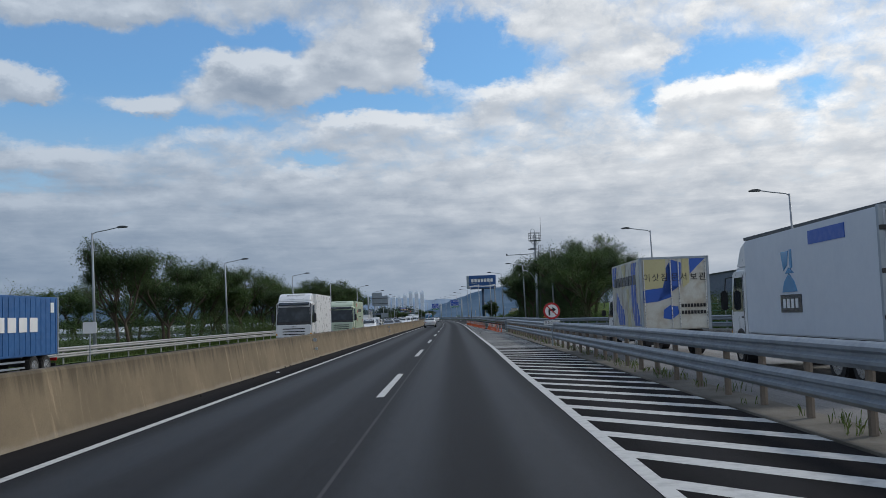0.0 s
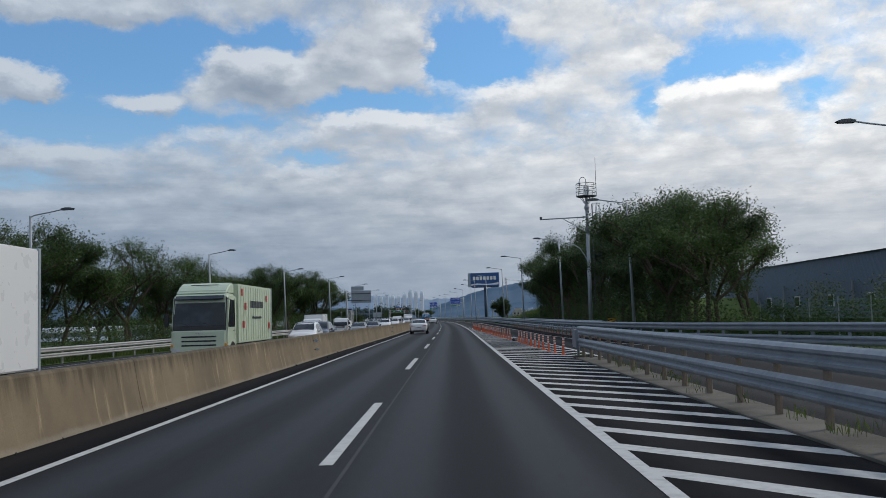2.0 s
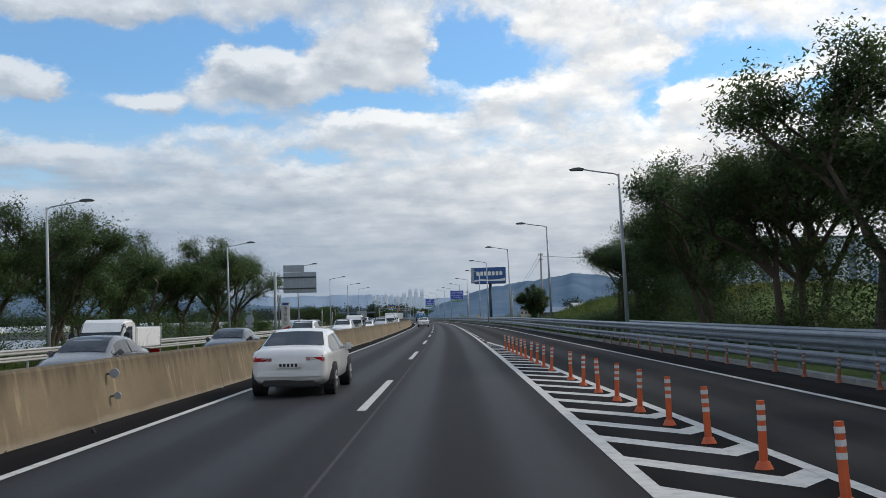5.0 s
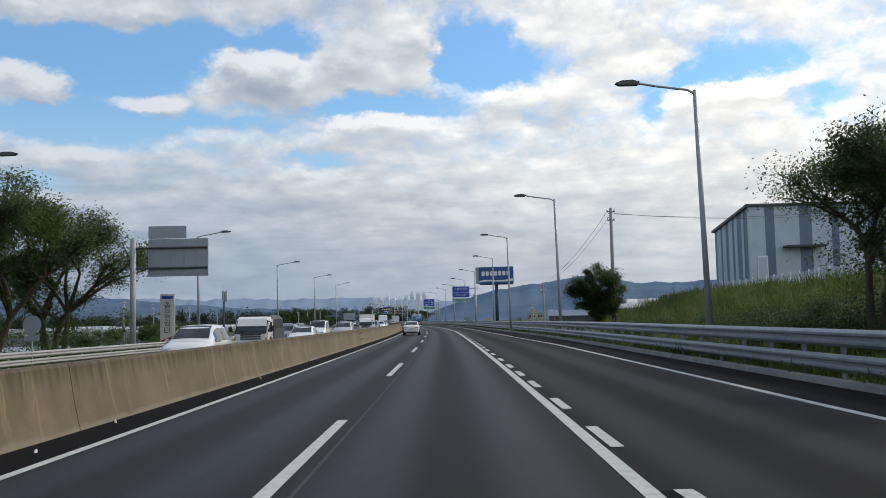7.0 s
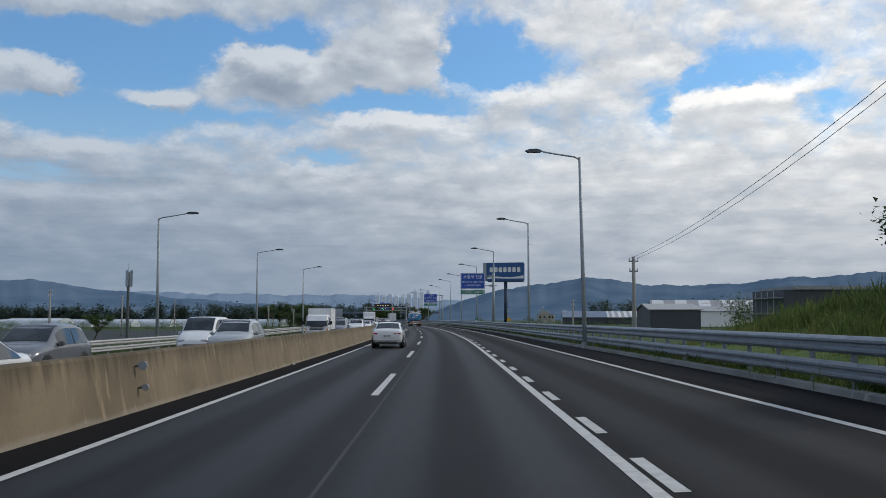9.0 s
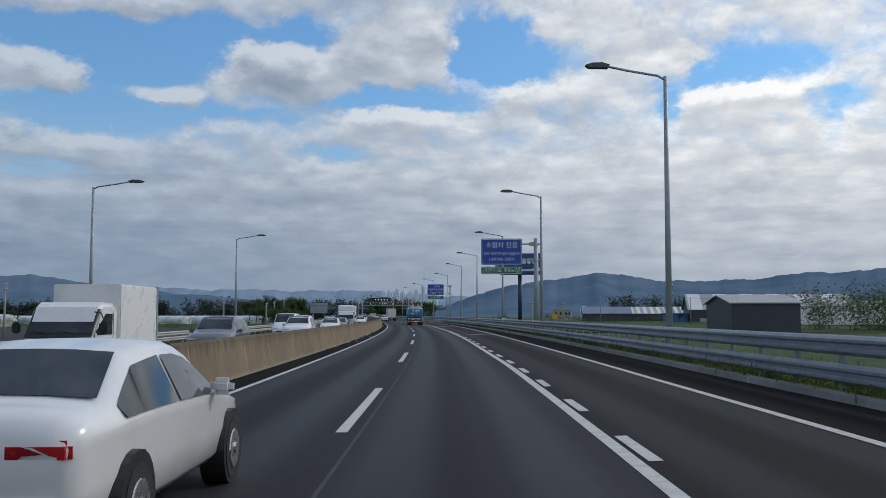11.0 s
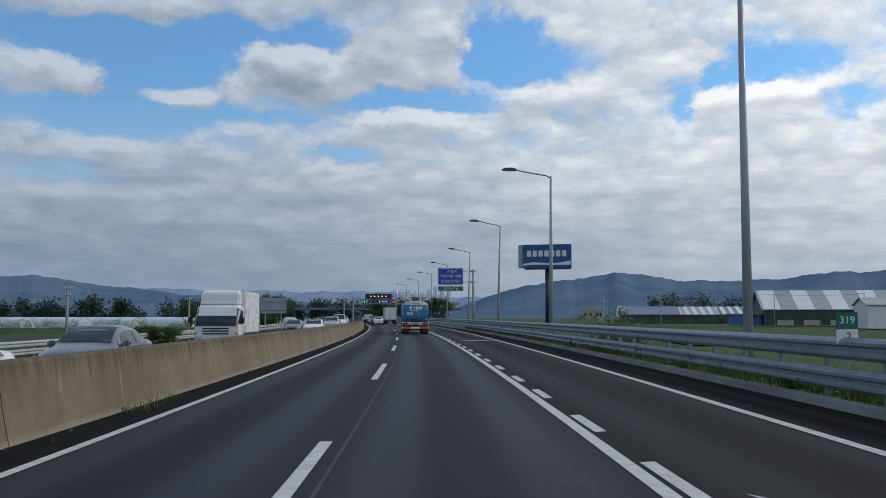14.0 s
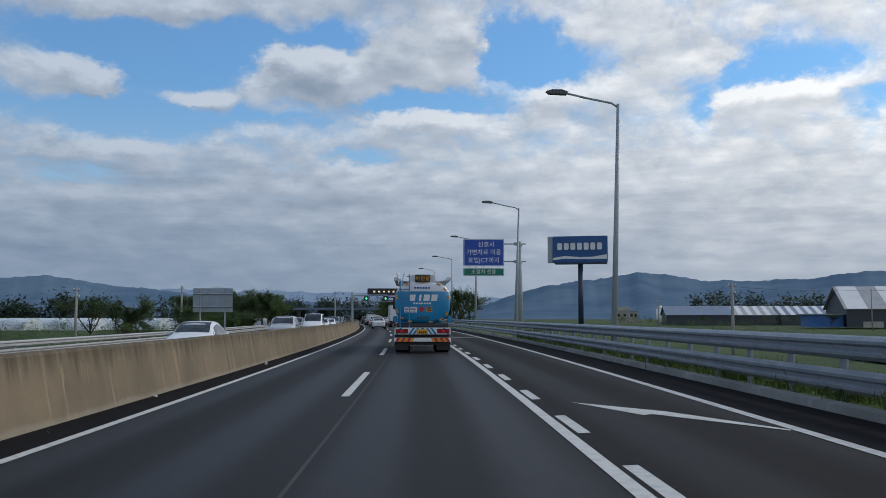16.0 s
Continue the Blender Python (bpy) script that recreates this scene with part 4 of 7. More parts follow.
t = thing("road_sign", "blue overhead road sign with white bars", "road sign", at_road(600, 3.5))
part("post", cyl(bmesh.new(), (3.4, 0.2, -0.5), (3.4, 0.2, 8), 0.2, 0.18, 12), M_POLE, t)
bd = part("board", panel(bmesh.new(), -1.6, 2.2, 5.3, 7.9, 0, 0.06), M_SIGN_BLUE, t)
for i in range(3):
    part("writing_bar", box(bmesh.new(), -1.2, 1.7 - 0.4 * i, -0.01, 0, 7.1 - 0.75 * i, 7.45 - 0.75 * i), M_SIGN_WHITE, bd)

# ---- camera tower ----
t = thing("camera_tower", "steel traffic camera tower with platform and caged ladder", "tower", pose(9.68, 130.9, 0.45))
part("mast", cyl(cyl(bmesh.new(), (0, 0, -0.6), (0, 0, 8.0), 0.19, 0.15, 14), (0, 0, 8.0), (0, 0, 11.2), 0.15, 0.11, 14), M_POLE, t, smooth=True)
part("collar", cyl(cyl(bmesh.new(), (0, 0, 10.0), (0, 0, 10.25), 0.16, 0.24, 12), (0, 0, 10.25), (0, 0, 10.5), 0.24, 0.16, 12), M_POLE, t)
bm = bmesh.new()
prism(bm, [(0.85 * math.cos(i * math.pi / 8), 0.85 * math.sin(i * math.pi / 8)) for i in range(16)], "z", 11.2, 11.27)
part("platform", bm, M_DARKSTEEL, t)
for z in (11.6, 11.95, 12.3):
    part("hoop", pipe(bmesh.new(), [(0.85 * math.cos(i * math.pi / 8), 0.85 * math.sin(i * math.pi / 8), z) for i in range(17)], 0.022, 6), M_DARKSTEEL, t)
for i in range(8):
    a = i * math.pi / 4
    part("stanchion", cyl(bmesh.new(), (0.85 * math.cos(a), 0.85 * math.sin(a), 11.25), (0.85 * math.cos(a), 0.85 * math.sin(a), 12.3), 0.022, 0.022, 6), M_DARKSTEEL, t)
for i in range(4):
    a = i * math.pi / 2 + 0.4
    part("strut", cyl(bmesh.new(), (0.14 * math.cos(a), 0.14 * math.sin(a), 10.55), (0.7 * math.cos(a), 0.7 * math.sin(a), 11.2), 0.035, 0.035, 6), M_POLE, t)
part("hook", pipe(bmesh.new(), [(0, 0, 11.2), (0, 0, 12.6)] + [(-0.27 + 0.27 * math.cos(k), 0, 12.6 + 0.3 * math.sin(k)) for k in (0.5, 1.0, 1.57, 2.1, 2.7)] + [(-0.54, 0, 12.55)], 0.03, 6), M_POLE, t)
part("dome_camera", cyl(cyl(bmesh.new(), (-0.54, 0, 12.55), (-0.54, 0, 12.35), 0.06, 0.11, 10), (-0.54, 0, 12.35), (-0.54, 0, 12.2), 0.11, 0.05, 10), M_SIGN_WHITE, t)
part("whip_antenna", cyl(bmesh.new(), (0.86, 0, 11.2), (0.86, 0, 14.6), 0.03, 0.012, 6), M_DARKSTEEL, t)
part("cabinet", box(bmesh.new(), -0.25, 0.2, -0.45, -0.15, 11.27, 12.0, 0.03), M_SIGN_WHITE, t)
part("boom", cyl(bmesh.new(), (0, 0, 9.45), (-3.9, 0, 9.35), 0.06, 0.05, 8), M_POLE, t)
part("boom_camera", box(bmesh.new(), -4.05, -3.85, -0.1, 0.1, 9.3, 9.56, 0.02), M_DARKSTEEL, t)
part("brace", cyl(bmesh.new(), (0, 0, 8.1), (-2.1, 0, 9.38), 0.035, 0.035, 8), M_POLE, t)
part("side_arm", pipe(bmesh.new(), [(-1.75, 0, 7.2), (-1.2, 0, 7.1), (-0.7, 0, 6.75), (-0.35, 0, 6.2), (-0.05, 0, 5.6)], 0.045, 8), M_POLE, t)
cage = part("ladder", cyl(cyl(bmesh.new(), (0.45, -0.2, 1.5), (0.45, -0.2, 10.6), 0.025, 0.025, 6), (0.45, 0.2, 1.5), (0.45, 0.2, 10.6), 0.025, 0.025, 6), M_DARKSTEEL, t)
for i in range(30):
    part("rung", cyl(bmesh.new(), (0.45, -0.2, 1.7 + 0.3 * i), (0.45, 0.2, 1.7 + 0.3 * i), 0.014, 0.014, 5), M_DARKSTEEL, cage)
for i in range(7):
    z = 4.0 + 1.1 * i
    part("cage_hoop", pipe(bmesh.new(), [(0.45 + 0.35 + 0.36 * math.cos(k), 0.36 * math.sin(k), z) for k in np.linspace(-2.6, 2.6, 11)], 0.016, 5), M_DARKSTEEL, cage)
for k in (-1.6, -0.6, 0.6, 1.6):
    part("cage_bar", cyl(bmesh.new(), (0.8 + 0.36 * math.cos(k), 0.36 * math.sin(k), 4.0), (0.8 + 0.36 * math.cos(k), 0.36 * math.sin(k), 10.6), 0.013, 0.013, 5), M_DARKSTEEL, cage)

# hazard board at the start of the set-back rail
t = thing("hazard_board", "yellow and black striped hazard board on the guardrail end", "sign", pose(10.0, 121, 0.2, 0, 0, 1.5))
bd = part("board", panel(bmesh.new(), -0.28, 0.28, 0.42, 1.05, 0, 0.03, 0.01), M_YELLOW, t)
for i in range(3):
    z = 0.45 + 0.2 * i
    bm = bmesh.new()
    prism(bm, [(-0.27, z), (0.27, z + 0.17), (0.27, z + 0.07 + 0.17 if i < 2 else 1.04), (-0.27, z + 0.1)], "y", -0.005, -0.001)
    part("stripe", bm, M_BLACK, bd)
part("post", box(bmesh.new(), -0.05, 0.05, 0.03, 0.1, -0.3, 0.9), M_STEEL, t)

# flat terminal plate at the end of the near guardrail
p = P(88.9, 4.75)
t = thing("guardrail_terminal", "bare galvanised end plate of the near guardrail", "guardrail", pose(p.x, p.y, 0, 0, 0, heading(86)))
bm = bmesh.new()
prism(bm, [(0, 0.33), (0.95, 0.36), (1.05, 0.45), (1.05, 0.98), (0.95, 1.06), (0, 1.06)], "x", -0.06, 0.03)
part("plate", bm, M_STEEL, t)
part("post", cyl(bmesh.new(), (0.1, 0.5, -0.1), (0.1, 0.5, 1.0), 0.06, 0.06, 8), M_STEEL, t)


# ---- delineator posts ----
def delineator(label, group, body, bands):
    t = thing("delineator_post", label, "road post", group=group)
    part("post", cyl(cyl(bmesh.new(), (0, 0, 0), (0, 0, 0.08), 0.10, 0.062, 12), (0, 0, 0.08), (0, 0, 0.72), 0.046, 0.04, 12), body, t)
    for z in (0.40, 0.51, 0.62):
        part("band", cyl(bmesh.new(), (0, 0, z), (0, 0, z + 0.055), 0.0455, 0.0455, 12), bands, t)
    return t


dl = delineator("slim orange flexible road post with silver bands", "orange delineator posts", M_ORANGE, M_REFLECT)
old = delineator("faded flexible road post along the curb", "faded delineator posts", M_ORANGE_OLD, M_REFLECT_OLD)
for model, n, start, gap, u_of, size, skip in ((dl, 42, 90.45, 1.965, lambda s: u_delin(s) + 0.02, 1.0, (11, 12, 31)), (old, 38, 101.0, 1.98, lambda s: U_CURB(s) - 0.1, 0.8, ())):
    used_once = False
    for i in range(n):
        s = start + gap * i
        if i in skip:
            continue
        p = P(s, u_of(s))
        m = pose(p.x, p.y, 0.006, random.uniform(-3, 3), random.uniform(-3, 3), random.uniform(0, 360))
        k = Matrix.Diagonal((size, size, size, 1))
        if used_once:
            copy_thing(model, m @ (k if size == 1.0 else Matrix()))
        else:
            model.matrix_basis, used_once = m @ k, True

# knocked-off post foot lying on the gore
p = P(112.1, 3.72)
t = thing("rubber_debris", "dark lump of rubber debris with an orange scrap", "debris", pose(p.x, p.y, 0.006))
bm = bmesh.new()
bmesh.ops.create_icosphere(bm, subdivisions=2, radius=0.16)
for v in bm.verts:
    v.co *= 0.7 + 0.6 * noise.noise(v.co * 6)
    v.co.z = max(v.co.z + 0.09, 0)
part("lump", bm, M_RUBBER, t)
part("scrap", box(bmesh.new(), 0.1, 0.24, -0.05, 0.07, 0, 0.1, 0.02), M_ORANGE, t)


# ---- reflectors on the barrier, and rubbish at its foot ----
def barrier_reflectors(s):
    t = thing("barrier_reflector", "pair of round metal reflectors bolted to the barrier", "reflector", at_road(s, U_BARRIER(s)), "reflectors on the barrier")
    for z, r, x in ((0.82, 0.085, -0.12), (0.42, 0.065, -0.06)):
        arm = part("bracket", cyl(bmesh.new(), (x - 0.12, 0, z - 0.02), (x + 0.1, 0, z), 0.02, 0.02, 6), M_DARKSTEEL, t)
        part("reflector", cyl(bmesh.new(), (x + 0.1, -0.02, z), (x + 0.1, 0.02, z), r, r, 16), M_SIGN_BACK, arm)


for s in (44.6, 93.4, 142.3, 239.5):
    barrier_reflectors(s)
bm = bmesh.new()
rng = random.Random(5)
for i in range(260):
    s = rng.choice((rng.uniform(318, 352), rng.uniform(330, 345), rng.uniform(20, 420)))
    u = U_BARRIER(s) + abs(rng.gauss(0.12, 0.22))
    p = P(s, u, 0.0)
    r = rng.uniform(0.008, 0.034) * (1.5 if i % 11 == 0 else 1)
    m = Matrix.Translation((p.x, p.y, r * 0.4)) @ pose(0, 0, 0, rng.uniform(0, 90), rng.uniform(0, 90), rng.uniform(0, 360)) @ Matrix.Diagonal((r * 2.4, r, r * 0.8, 1))
    q = bmesh.ops.create_icosphere(bm, subdivisions=1, radius=1, matrix=m)
    for v in q["verts"]:
        for f in v.link_faces:
            f.material_index = 1 if i % 8 == 3 else 0
tagged(part("litter", bm, (M_RUBBER, M_SIGN_WHITE)), "scattered dark and pale scraps at the barrier foot", "litter", kind="stuff")


# ---- utility poles ----
def utility_pole(x, y, z0, h, label="grey concrete utility pole with insulators", band=False, r=0.16):
    t = thing("utility_pole", label, "utility pole", pose(x, y, z0), "utility poles")
    part("shaft", cyl(bmesh.new(), (0, 0, -0.6), (0, 0, h), r, r * 0.62, 12), M_CONC_POLE, t, smooth=True)
    for z, w in ((h - 0.3, 0.28), (h - 0.9, 0.25)):
        part("crossarm", box(bmesh.new(), -w, w, -0.05, 0.05, z, z + 0.07), M_DARKSTEEL, t)
        for s in (-1, 1):
            part("insulator", cyl(bmesh.new(), (s * w * 0.9, 0, z + 0.05), (s * w * 0.9, 0, z + 0.24), 0.05, 0.03, 8), M_SIGN_WHITE, t)
    if band:
        bd = part("warning_band", cyl(bmesh.new(), (0, 0, 1.0), (0, 0, 2.5), r * 0.98, r * 0.93, 14), M_BLACK, t, "yellow and black warning band")
        for k in range(3):
            part("stripe", cyl(bmesh.new(), (-0.02, 0, 1.12 + 0.5 * k), (0.02, 0, 1.38 + 0.5 * k), r * 1.0, r * 0.99, 14), M_YELLOW, bd)
    return t


utility_pole(6.05, 240.2, 0.5, 8.7, "concrete utility pole with a yellow and black band", True)
for x, y, z0, top in ((3.75, 278.3, -1.3, 6.7), (29.4, 590, -1.6, 10), (62, 600, -1.6, 9.5), (90, 610, -1.6, 10), (20.5, 640, -1.6, 8.6), (-80.5, 444, -1.6, 7.8), (-51.8, 420, -1.6, 6.0), (-55.1, 462, -1.6, 5.8),
                      (-60, 500, -1.6, 7.2), (-72, 540, -1.6, 7.4), (-64, 345, -1.6, 7.2), (-52, 300, -1.6, 6.6), (-70, 385, -1.6, 7.4), (5.9, 340, -1.6, 5.7), (-44, 520, -1.6, 7), (0.5, 459, -1.6, 5.9)):
    utility_pole(x, y, z0, top)


def wire(bm, a, b, sag, r=0.012, n=10):
    a, b = Vector(a), Vector(b)
    pts = []
    for i in range(n + 1):
        k = i / n
        p = a.lerp(b, k)
        p.z -= sag * 4 * k * (1 - k)
        pts.append(p)
    return pipe(bm, pts, r, 4)


lines = thing("power_line", "thin sagging black power lines between the poles", "cable")
for dx in (-0.2, 0.2):
    part("wire", wire(bmesh.new(), (6.05 + dx, 240.2, 9.0), (3.75 + dx, 278.3, 5.3), 0.7), M_DARKSTEEL, lines)
    part("wire", wire(bmesh.new(), (6.05 + dx, 240.2, 9.0 - abs(dx)), (38, 246 + dx * 9, 11.0), 1.2), M_DARKSTEEL, lines)
lines = thing("power_line", "thin black power lines over the farm fields", "cable")
for dx in (-0.2, 0.2):
    part("wire", wire(bmesh.new(), (29.4 + dx, 590, 8.2), (62 + dx, 600, 7.7), 0.5, 0.02), M_DARKSTEEL, lines)
    part("wire", wire(bmesh.new(), (62 + dx, 600, 7.7), (90 + dx, 610, 8.2), 0.5, 0.02), M_DARKSTEEL, lines)
t = thing("phone_mast", "slim mobile phone mast with panel antennas", "mast", pose(-44.5, 322.6, -2.2))
part("shaft", cyl(bmesh.new(), (0, 0, -0.4), (0, 0, 9.0), 0.2, 0.14, 12), M_DARKSTEEL, t)
for i in range(3):
    a = i * 2.1 + 0.4
    part("antenna", box(bmesh.new(), 0.32 * math.cos(a) - 0.13, 0.32 * math.cos(a) + 0.13, 0.32 * math.sin(a) - 0.08, 0.32 * math.sin(a) + 0.08, 7.4, 9.2, 0.03), M_SIGN_BACK, t)
part("whip", cyl(bmesh.new(), (0, 0, 9), (0, 0, 10.2), 0.025, 0.015, 6), M_DARKSTEEL, t)


# ---- trees ----
def leaf_cloud(verts, faces, centre, radius, n, size, rng, flat=0.8):
    """Small leaf quads round a branch end, added to plain lists."""
    cx, cy, cz = centre
    for _ in range(n * 2):
        d = (rng.gauss(0, 0.5), rng.gauss(0, 0.5), rng.gauss(0, 0.5))
        x, y, z = cx + d[0] * radius, cy + d[1] * radius, cz + d[2] * radius * flat
        k = size * rng.uniform(0.5, 1.15)
        a, b = rng.uniform(0, 6.283), rng.uniform(-0.9, 0.9)
        ca, sa, cb, sb = math.cos(a) * k, math.sin(a) * k, math.cos(b), math.sin(b) * k
        i = len(verts)
        verts += ((x - ca * cb, y - sa * cb, z - sb), (x + ca * cb * 0.9 - sa * 0.3, y + sa * cb * 0.9 + ca * 0.3, z + sb), (x + sa * 0.75, y - ca * 0.75, z + rng.uniform(-0.5, 0.5) * k))
        faces.append((i, i + 1, i + 2))


def tree(seed, height, spread, leaf_mat, label, density=1.0, leaf=0.17, bare=0.0, low=0.12, name="tree"):
    rng = random.Random(seed)
    t = thing(name, label, "tree", group="roadside trees")
    bm = bmesh.new()
    tips = []

    def limb(a, d, length, r, depth):
        b = a + d * length
        mid = a + d * length * 0.5 + Vector((rng.uniform(-1, 1), rng.uniform(-1, 1), rng.uniform(-0.3, 0.6))) * length * 0.08
        cyl(bm, a, mid, r, r * 0.82, (8, 6, 4, 3)[depth])
        cyl(bm, mid, b, r * 0.82, r * 0.62, (8, 6, 4, 3)[depth])
        tips.append((mid, depth, length))
        if depth >= 3 or r < 0.012:
            tips.append((b, depth + 1, length))
            return
        for i in range(rng.choice((2, 3, 3)) + (1 if depth == 0 else 0)):
            ang = rng.uniform(0, 6.28)
            out = Vector((math.cos(ang), math.sin(ang), 0)) * spread
            nd = (d * rng.uniform(0.5, 0.9) + out * rng.uniform(0.4, 0.85) + Vector((0, 0, rng.uniform(-0.05, 0.4)))).normalized()
            limb(b, nd, length * rng.uniform(0.58, 0.8), r * 0.6, depth + 1)

    stems = rng.choice((1, 2, 2))
    for i in range(stems):
        d = Vector((rng.uniform(-0.25, 0.25), rng.uniform(-0.25, 0.25), 1)).normalized()
        limb(Vector((rng.uniform(-0.3, 0.3), rng.uniform(-0.3, 0.3), -0.6)), d, height * rng.uniform(0.28, 0.36), height * 0.017, 0)
    top = max(p.z for p, _, _ in tips)
    scale = (height - 0.6) / top
    for v in bm.verts:
        v.co *= scale
    part("trunk", bm, M_BARK, t)
    verts, faces = [], []
    for p, depth, length in tips:
        p = p * scale
        if depth < 1 or p.z < height * low:
            continue
        if rng.random() < bare:
            continue
        n = round(rng.uniform(70, 140) * density)
        leaf_cloud(verts, faces, p, rng.uniform(0.45, 0.95) * height / 9, n, leaf * height / 9, rng)
    me = bpy.data.meshes.new("crown")
    me.from_pydata(verts, [], faces)
    me.materials.append(leaf_mat)
    o = new("crown", me)
    o.parent = t
    return t


def bush(seed, r, h, mat, label, n=1900, leaf=0.075, name="bush"):
    rng = random.Random(seed)
    t = thing(name, label, "bush", group="roadside bushes")
    bm = bmesh.new()
    for i in range(7):
        a = rng.uniform(0, 6.28)
        cyl(bm, (0, 0, -0.2), (math.cos(a) * r * 0.6, math.sin(a) * r * 0.6, h * rng.uniform(0.5, 0.8)), 0.03, 0.012, 5)
    part("stems", bm, M_BARK, t)
    verts, faces = [], []
    for i in range(16):
        a, k = rng.uniform(0, 6.28), math.sqrt(rng.random()) * r * 0.8
        leaf_cloud(verts, faces, (math.cos(a) * k, math.sin(a) * k, h * rng.uniform(0.25, 0.75) * (1.15 - 0.4 * k / r)), r * 0.42, n // 16, leaf, rng)
    me = bpy.data.meshes.new("leaves")
    me.from_pydata(verts, [], faces)
    me.materials.append(mat)
    new("leaves", me).parent = t
    return t


KINDS = [tree(11, 9.6, 0.95, M_LEAF_DARK, "broad dark green roadside tree with dense crown", 1.15, 0.092),
         tree(12, 8.8, 1.05, M_LEAF, "spreading green roadside tree with open limbs", 0.72, 0.09),
         tree(13, 10.4, 0.7, M_LEAF_DARK, "tall dark green tree with an uneven outline", 1.15, 0.092),
         tree(14, 8.2, 1.0, M_LEAF_PALE, "thin half-bare tree with pale leaves", 0.55, 0.078, 0.3),
         tree(15, 9.0, 0.9, M_LEAF, "leafy green tree with several stems", 1.0, 0.092, 0.0, 0.12),
         tree(17, 7.6, 1.15, M_LEAF_DARK, "low wide dark tree with hanging branches", 1.25, 0.092, 0.0, 0.05)]
BUSHES = [bush(31, 1.6, 1.7, M_LEAF, "rounded green roadside bush", 1300, 0.085), bush(32, 2.2, 1.5, M_IVY, "wide dark green bush", 1300, 0.085), bush(33, 1.3, 2.4, M_LEAF_PALE, "upright pale green shrub", 1100, 0.085)]
FAR_KINDS = [tree(51, 9.6, 0.95, M_LEAF_DARK, "broad dark green tree far off", 0.24, 0.20),
             tree(52, 8.8, 1.0, M_LEAF, "leafy green tree far off", 0.24, 0.20),
             tree(53, 10.2, 0.75, M_LEAF_DARK, "tall dark tree far off", 0.24, 0.20),
             tree(54, 8.2, 1.05, M_LEAF, "low wide green tree far off", 0.24, 0.20)]
used = set()


def put(pool, i, x, y, z, k, turn):
    m = pose(x, y, z, 0, 0, turn) @ Matrix.Diagonal((k, k, k, 1))
    if (id(pool), i) not in used:
        used.add((id(pool), i))
        pool[i].matrix_basis = m
    else:
        w = pool[i].scale
        copy_thing(pool[i], m @ Matrix.Diagonal((1 / w.x, 1 / w.y, 1 / w.z, 1)))


rng = random.Random(3)
# beyond the oncoming lanes
put(KINDS, 2, -30, 85, -1.3, 1.05, 20)
put(KINDS, 0, -28.5, 92, -1.3, 1.1, 110)
put(KINDS, 3, -37, 71, -1.3, 1.0, 0)
put(KINDS, 1, -42, 62, -1.3, 1.15, 80)
y = 98.0
i = 0
while y < 246:
    kind = (3, 1, 4, 1, 0, 4, 3, 1, 5, 4)[i % 10] if y < 185 else (0, 4, 5, 0, 4, 1)[i % 6]
    put(KINDS, kind, -31.5 - rng.uniform(0, 5) - (2 if y < 120 else 0), y, -1.4, rng.uniform(1.08, 1.36) * (1.08 if y > 215 else 1), rng.uniform(0, 360))
    if i % 3 == 1:
        put(FAR_KINDS, i % 4, -38 - rng.uniform(0, 7), y + 3, -1.6, rng.uniform(0.9, 1.15), rng.uniform(0, 360))
    y += rng.uniform(4.6, 7.0)
    i += 1
for i in range(70):
    y = rng.uniform(55, 262)
    put(BUSHES, i % 3 if i % 3 != 2 or i % 2 else 0, -28.2 - rng.uniform(0, 5) + (1.5 if y > 200 else 0), y, -1.25, rng.uniform(0.7, 1.3), rng.uniform(0, 360))
# the dark wood on the near side
for x, y, k, s in ((13.4, 105.5, 1, 0.98), (12.8, 112, 5, 1.22), (14.4, 113, 0, 1.02), (14.0, 119, 0, 0.95), (15.8, 121, 4, 1.05), (14.2, 126.5, 5, 0.95), (17, 130, 2, 0.95), (13.0, 137, 0, 1.0), (19, 138, 4, 1.1),
                   (12.6, 145, 5, 1.05), (16, 150, 2, 0.78), (12.2, 158, 0, 1.0), (18, 160, 0, 1.1), (12.2, 167, 5, 1.15), (15.5, 172, 4, 1.12), (11.5, 178, 0, 0.95), (16.5, 183, 2, 1.0), (12.2, 188, 4, 1.0),
                   (14.6, 197, 5, 1.22), (17.2, 204, 0, 0.95), (13.4, 203.5, 1, 0.85), (16.5, 221, 4, 0.82), (19, 214, 0, 0.8), (10.9, 208.5, 5, 0.98), (11.8, 204, 5, 0.95), (22, 126, 0, 1.1)):
    put(KINDS, k, x, y, -0.6 if y < 190 else 0.6, s * (1.1 if y < 135 else 1.38 if y < 165 else 1.24 if y < 185 else 1.1), rng.uniform(0, 360))
for x, y, k in ((9.4, 229, 0.75), (10.6, 223, 0.9), (10.0, 217, 0.8), (12.4, 226, 0.8), (9.2, 212, 0.8), (14, 231, 0.7), (12.8, 218, 0.9), (15, 224, 0.8), (11.5, 235, 0.6)):
    put(BUSHES, (0, 1)[round(y) % 2], x, y, 0.2 + 0.16 * (x - 8.5), k, rng.uniform(0, 360))
for i in range(46):
    y = rng.uniform(100, 205)
    put(BUSHES, i % 2, 11.8 + rng.uniform(0, 5) - (0 if y < 180 else 0.6), y, -0.6, rng.uniform(0.8, 1.4), rng.uniform(0, 360))
# tree and bushes by the banded pole
tb = tree(21, 5.2, 1.1, M_LEAF_DARK, "round dark broadleaf tree beside a utility pole", 2.4, 0.12, 0.0, 0.1)
tb.matrix_basis = pose(6.4, 239.8, 0.1, 0, 0, 40) @ Matrix.Diagonal((1.12, 1.12, 1.08, 1))
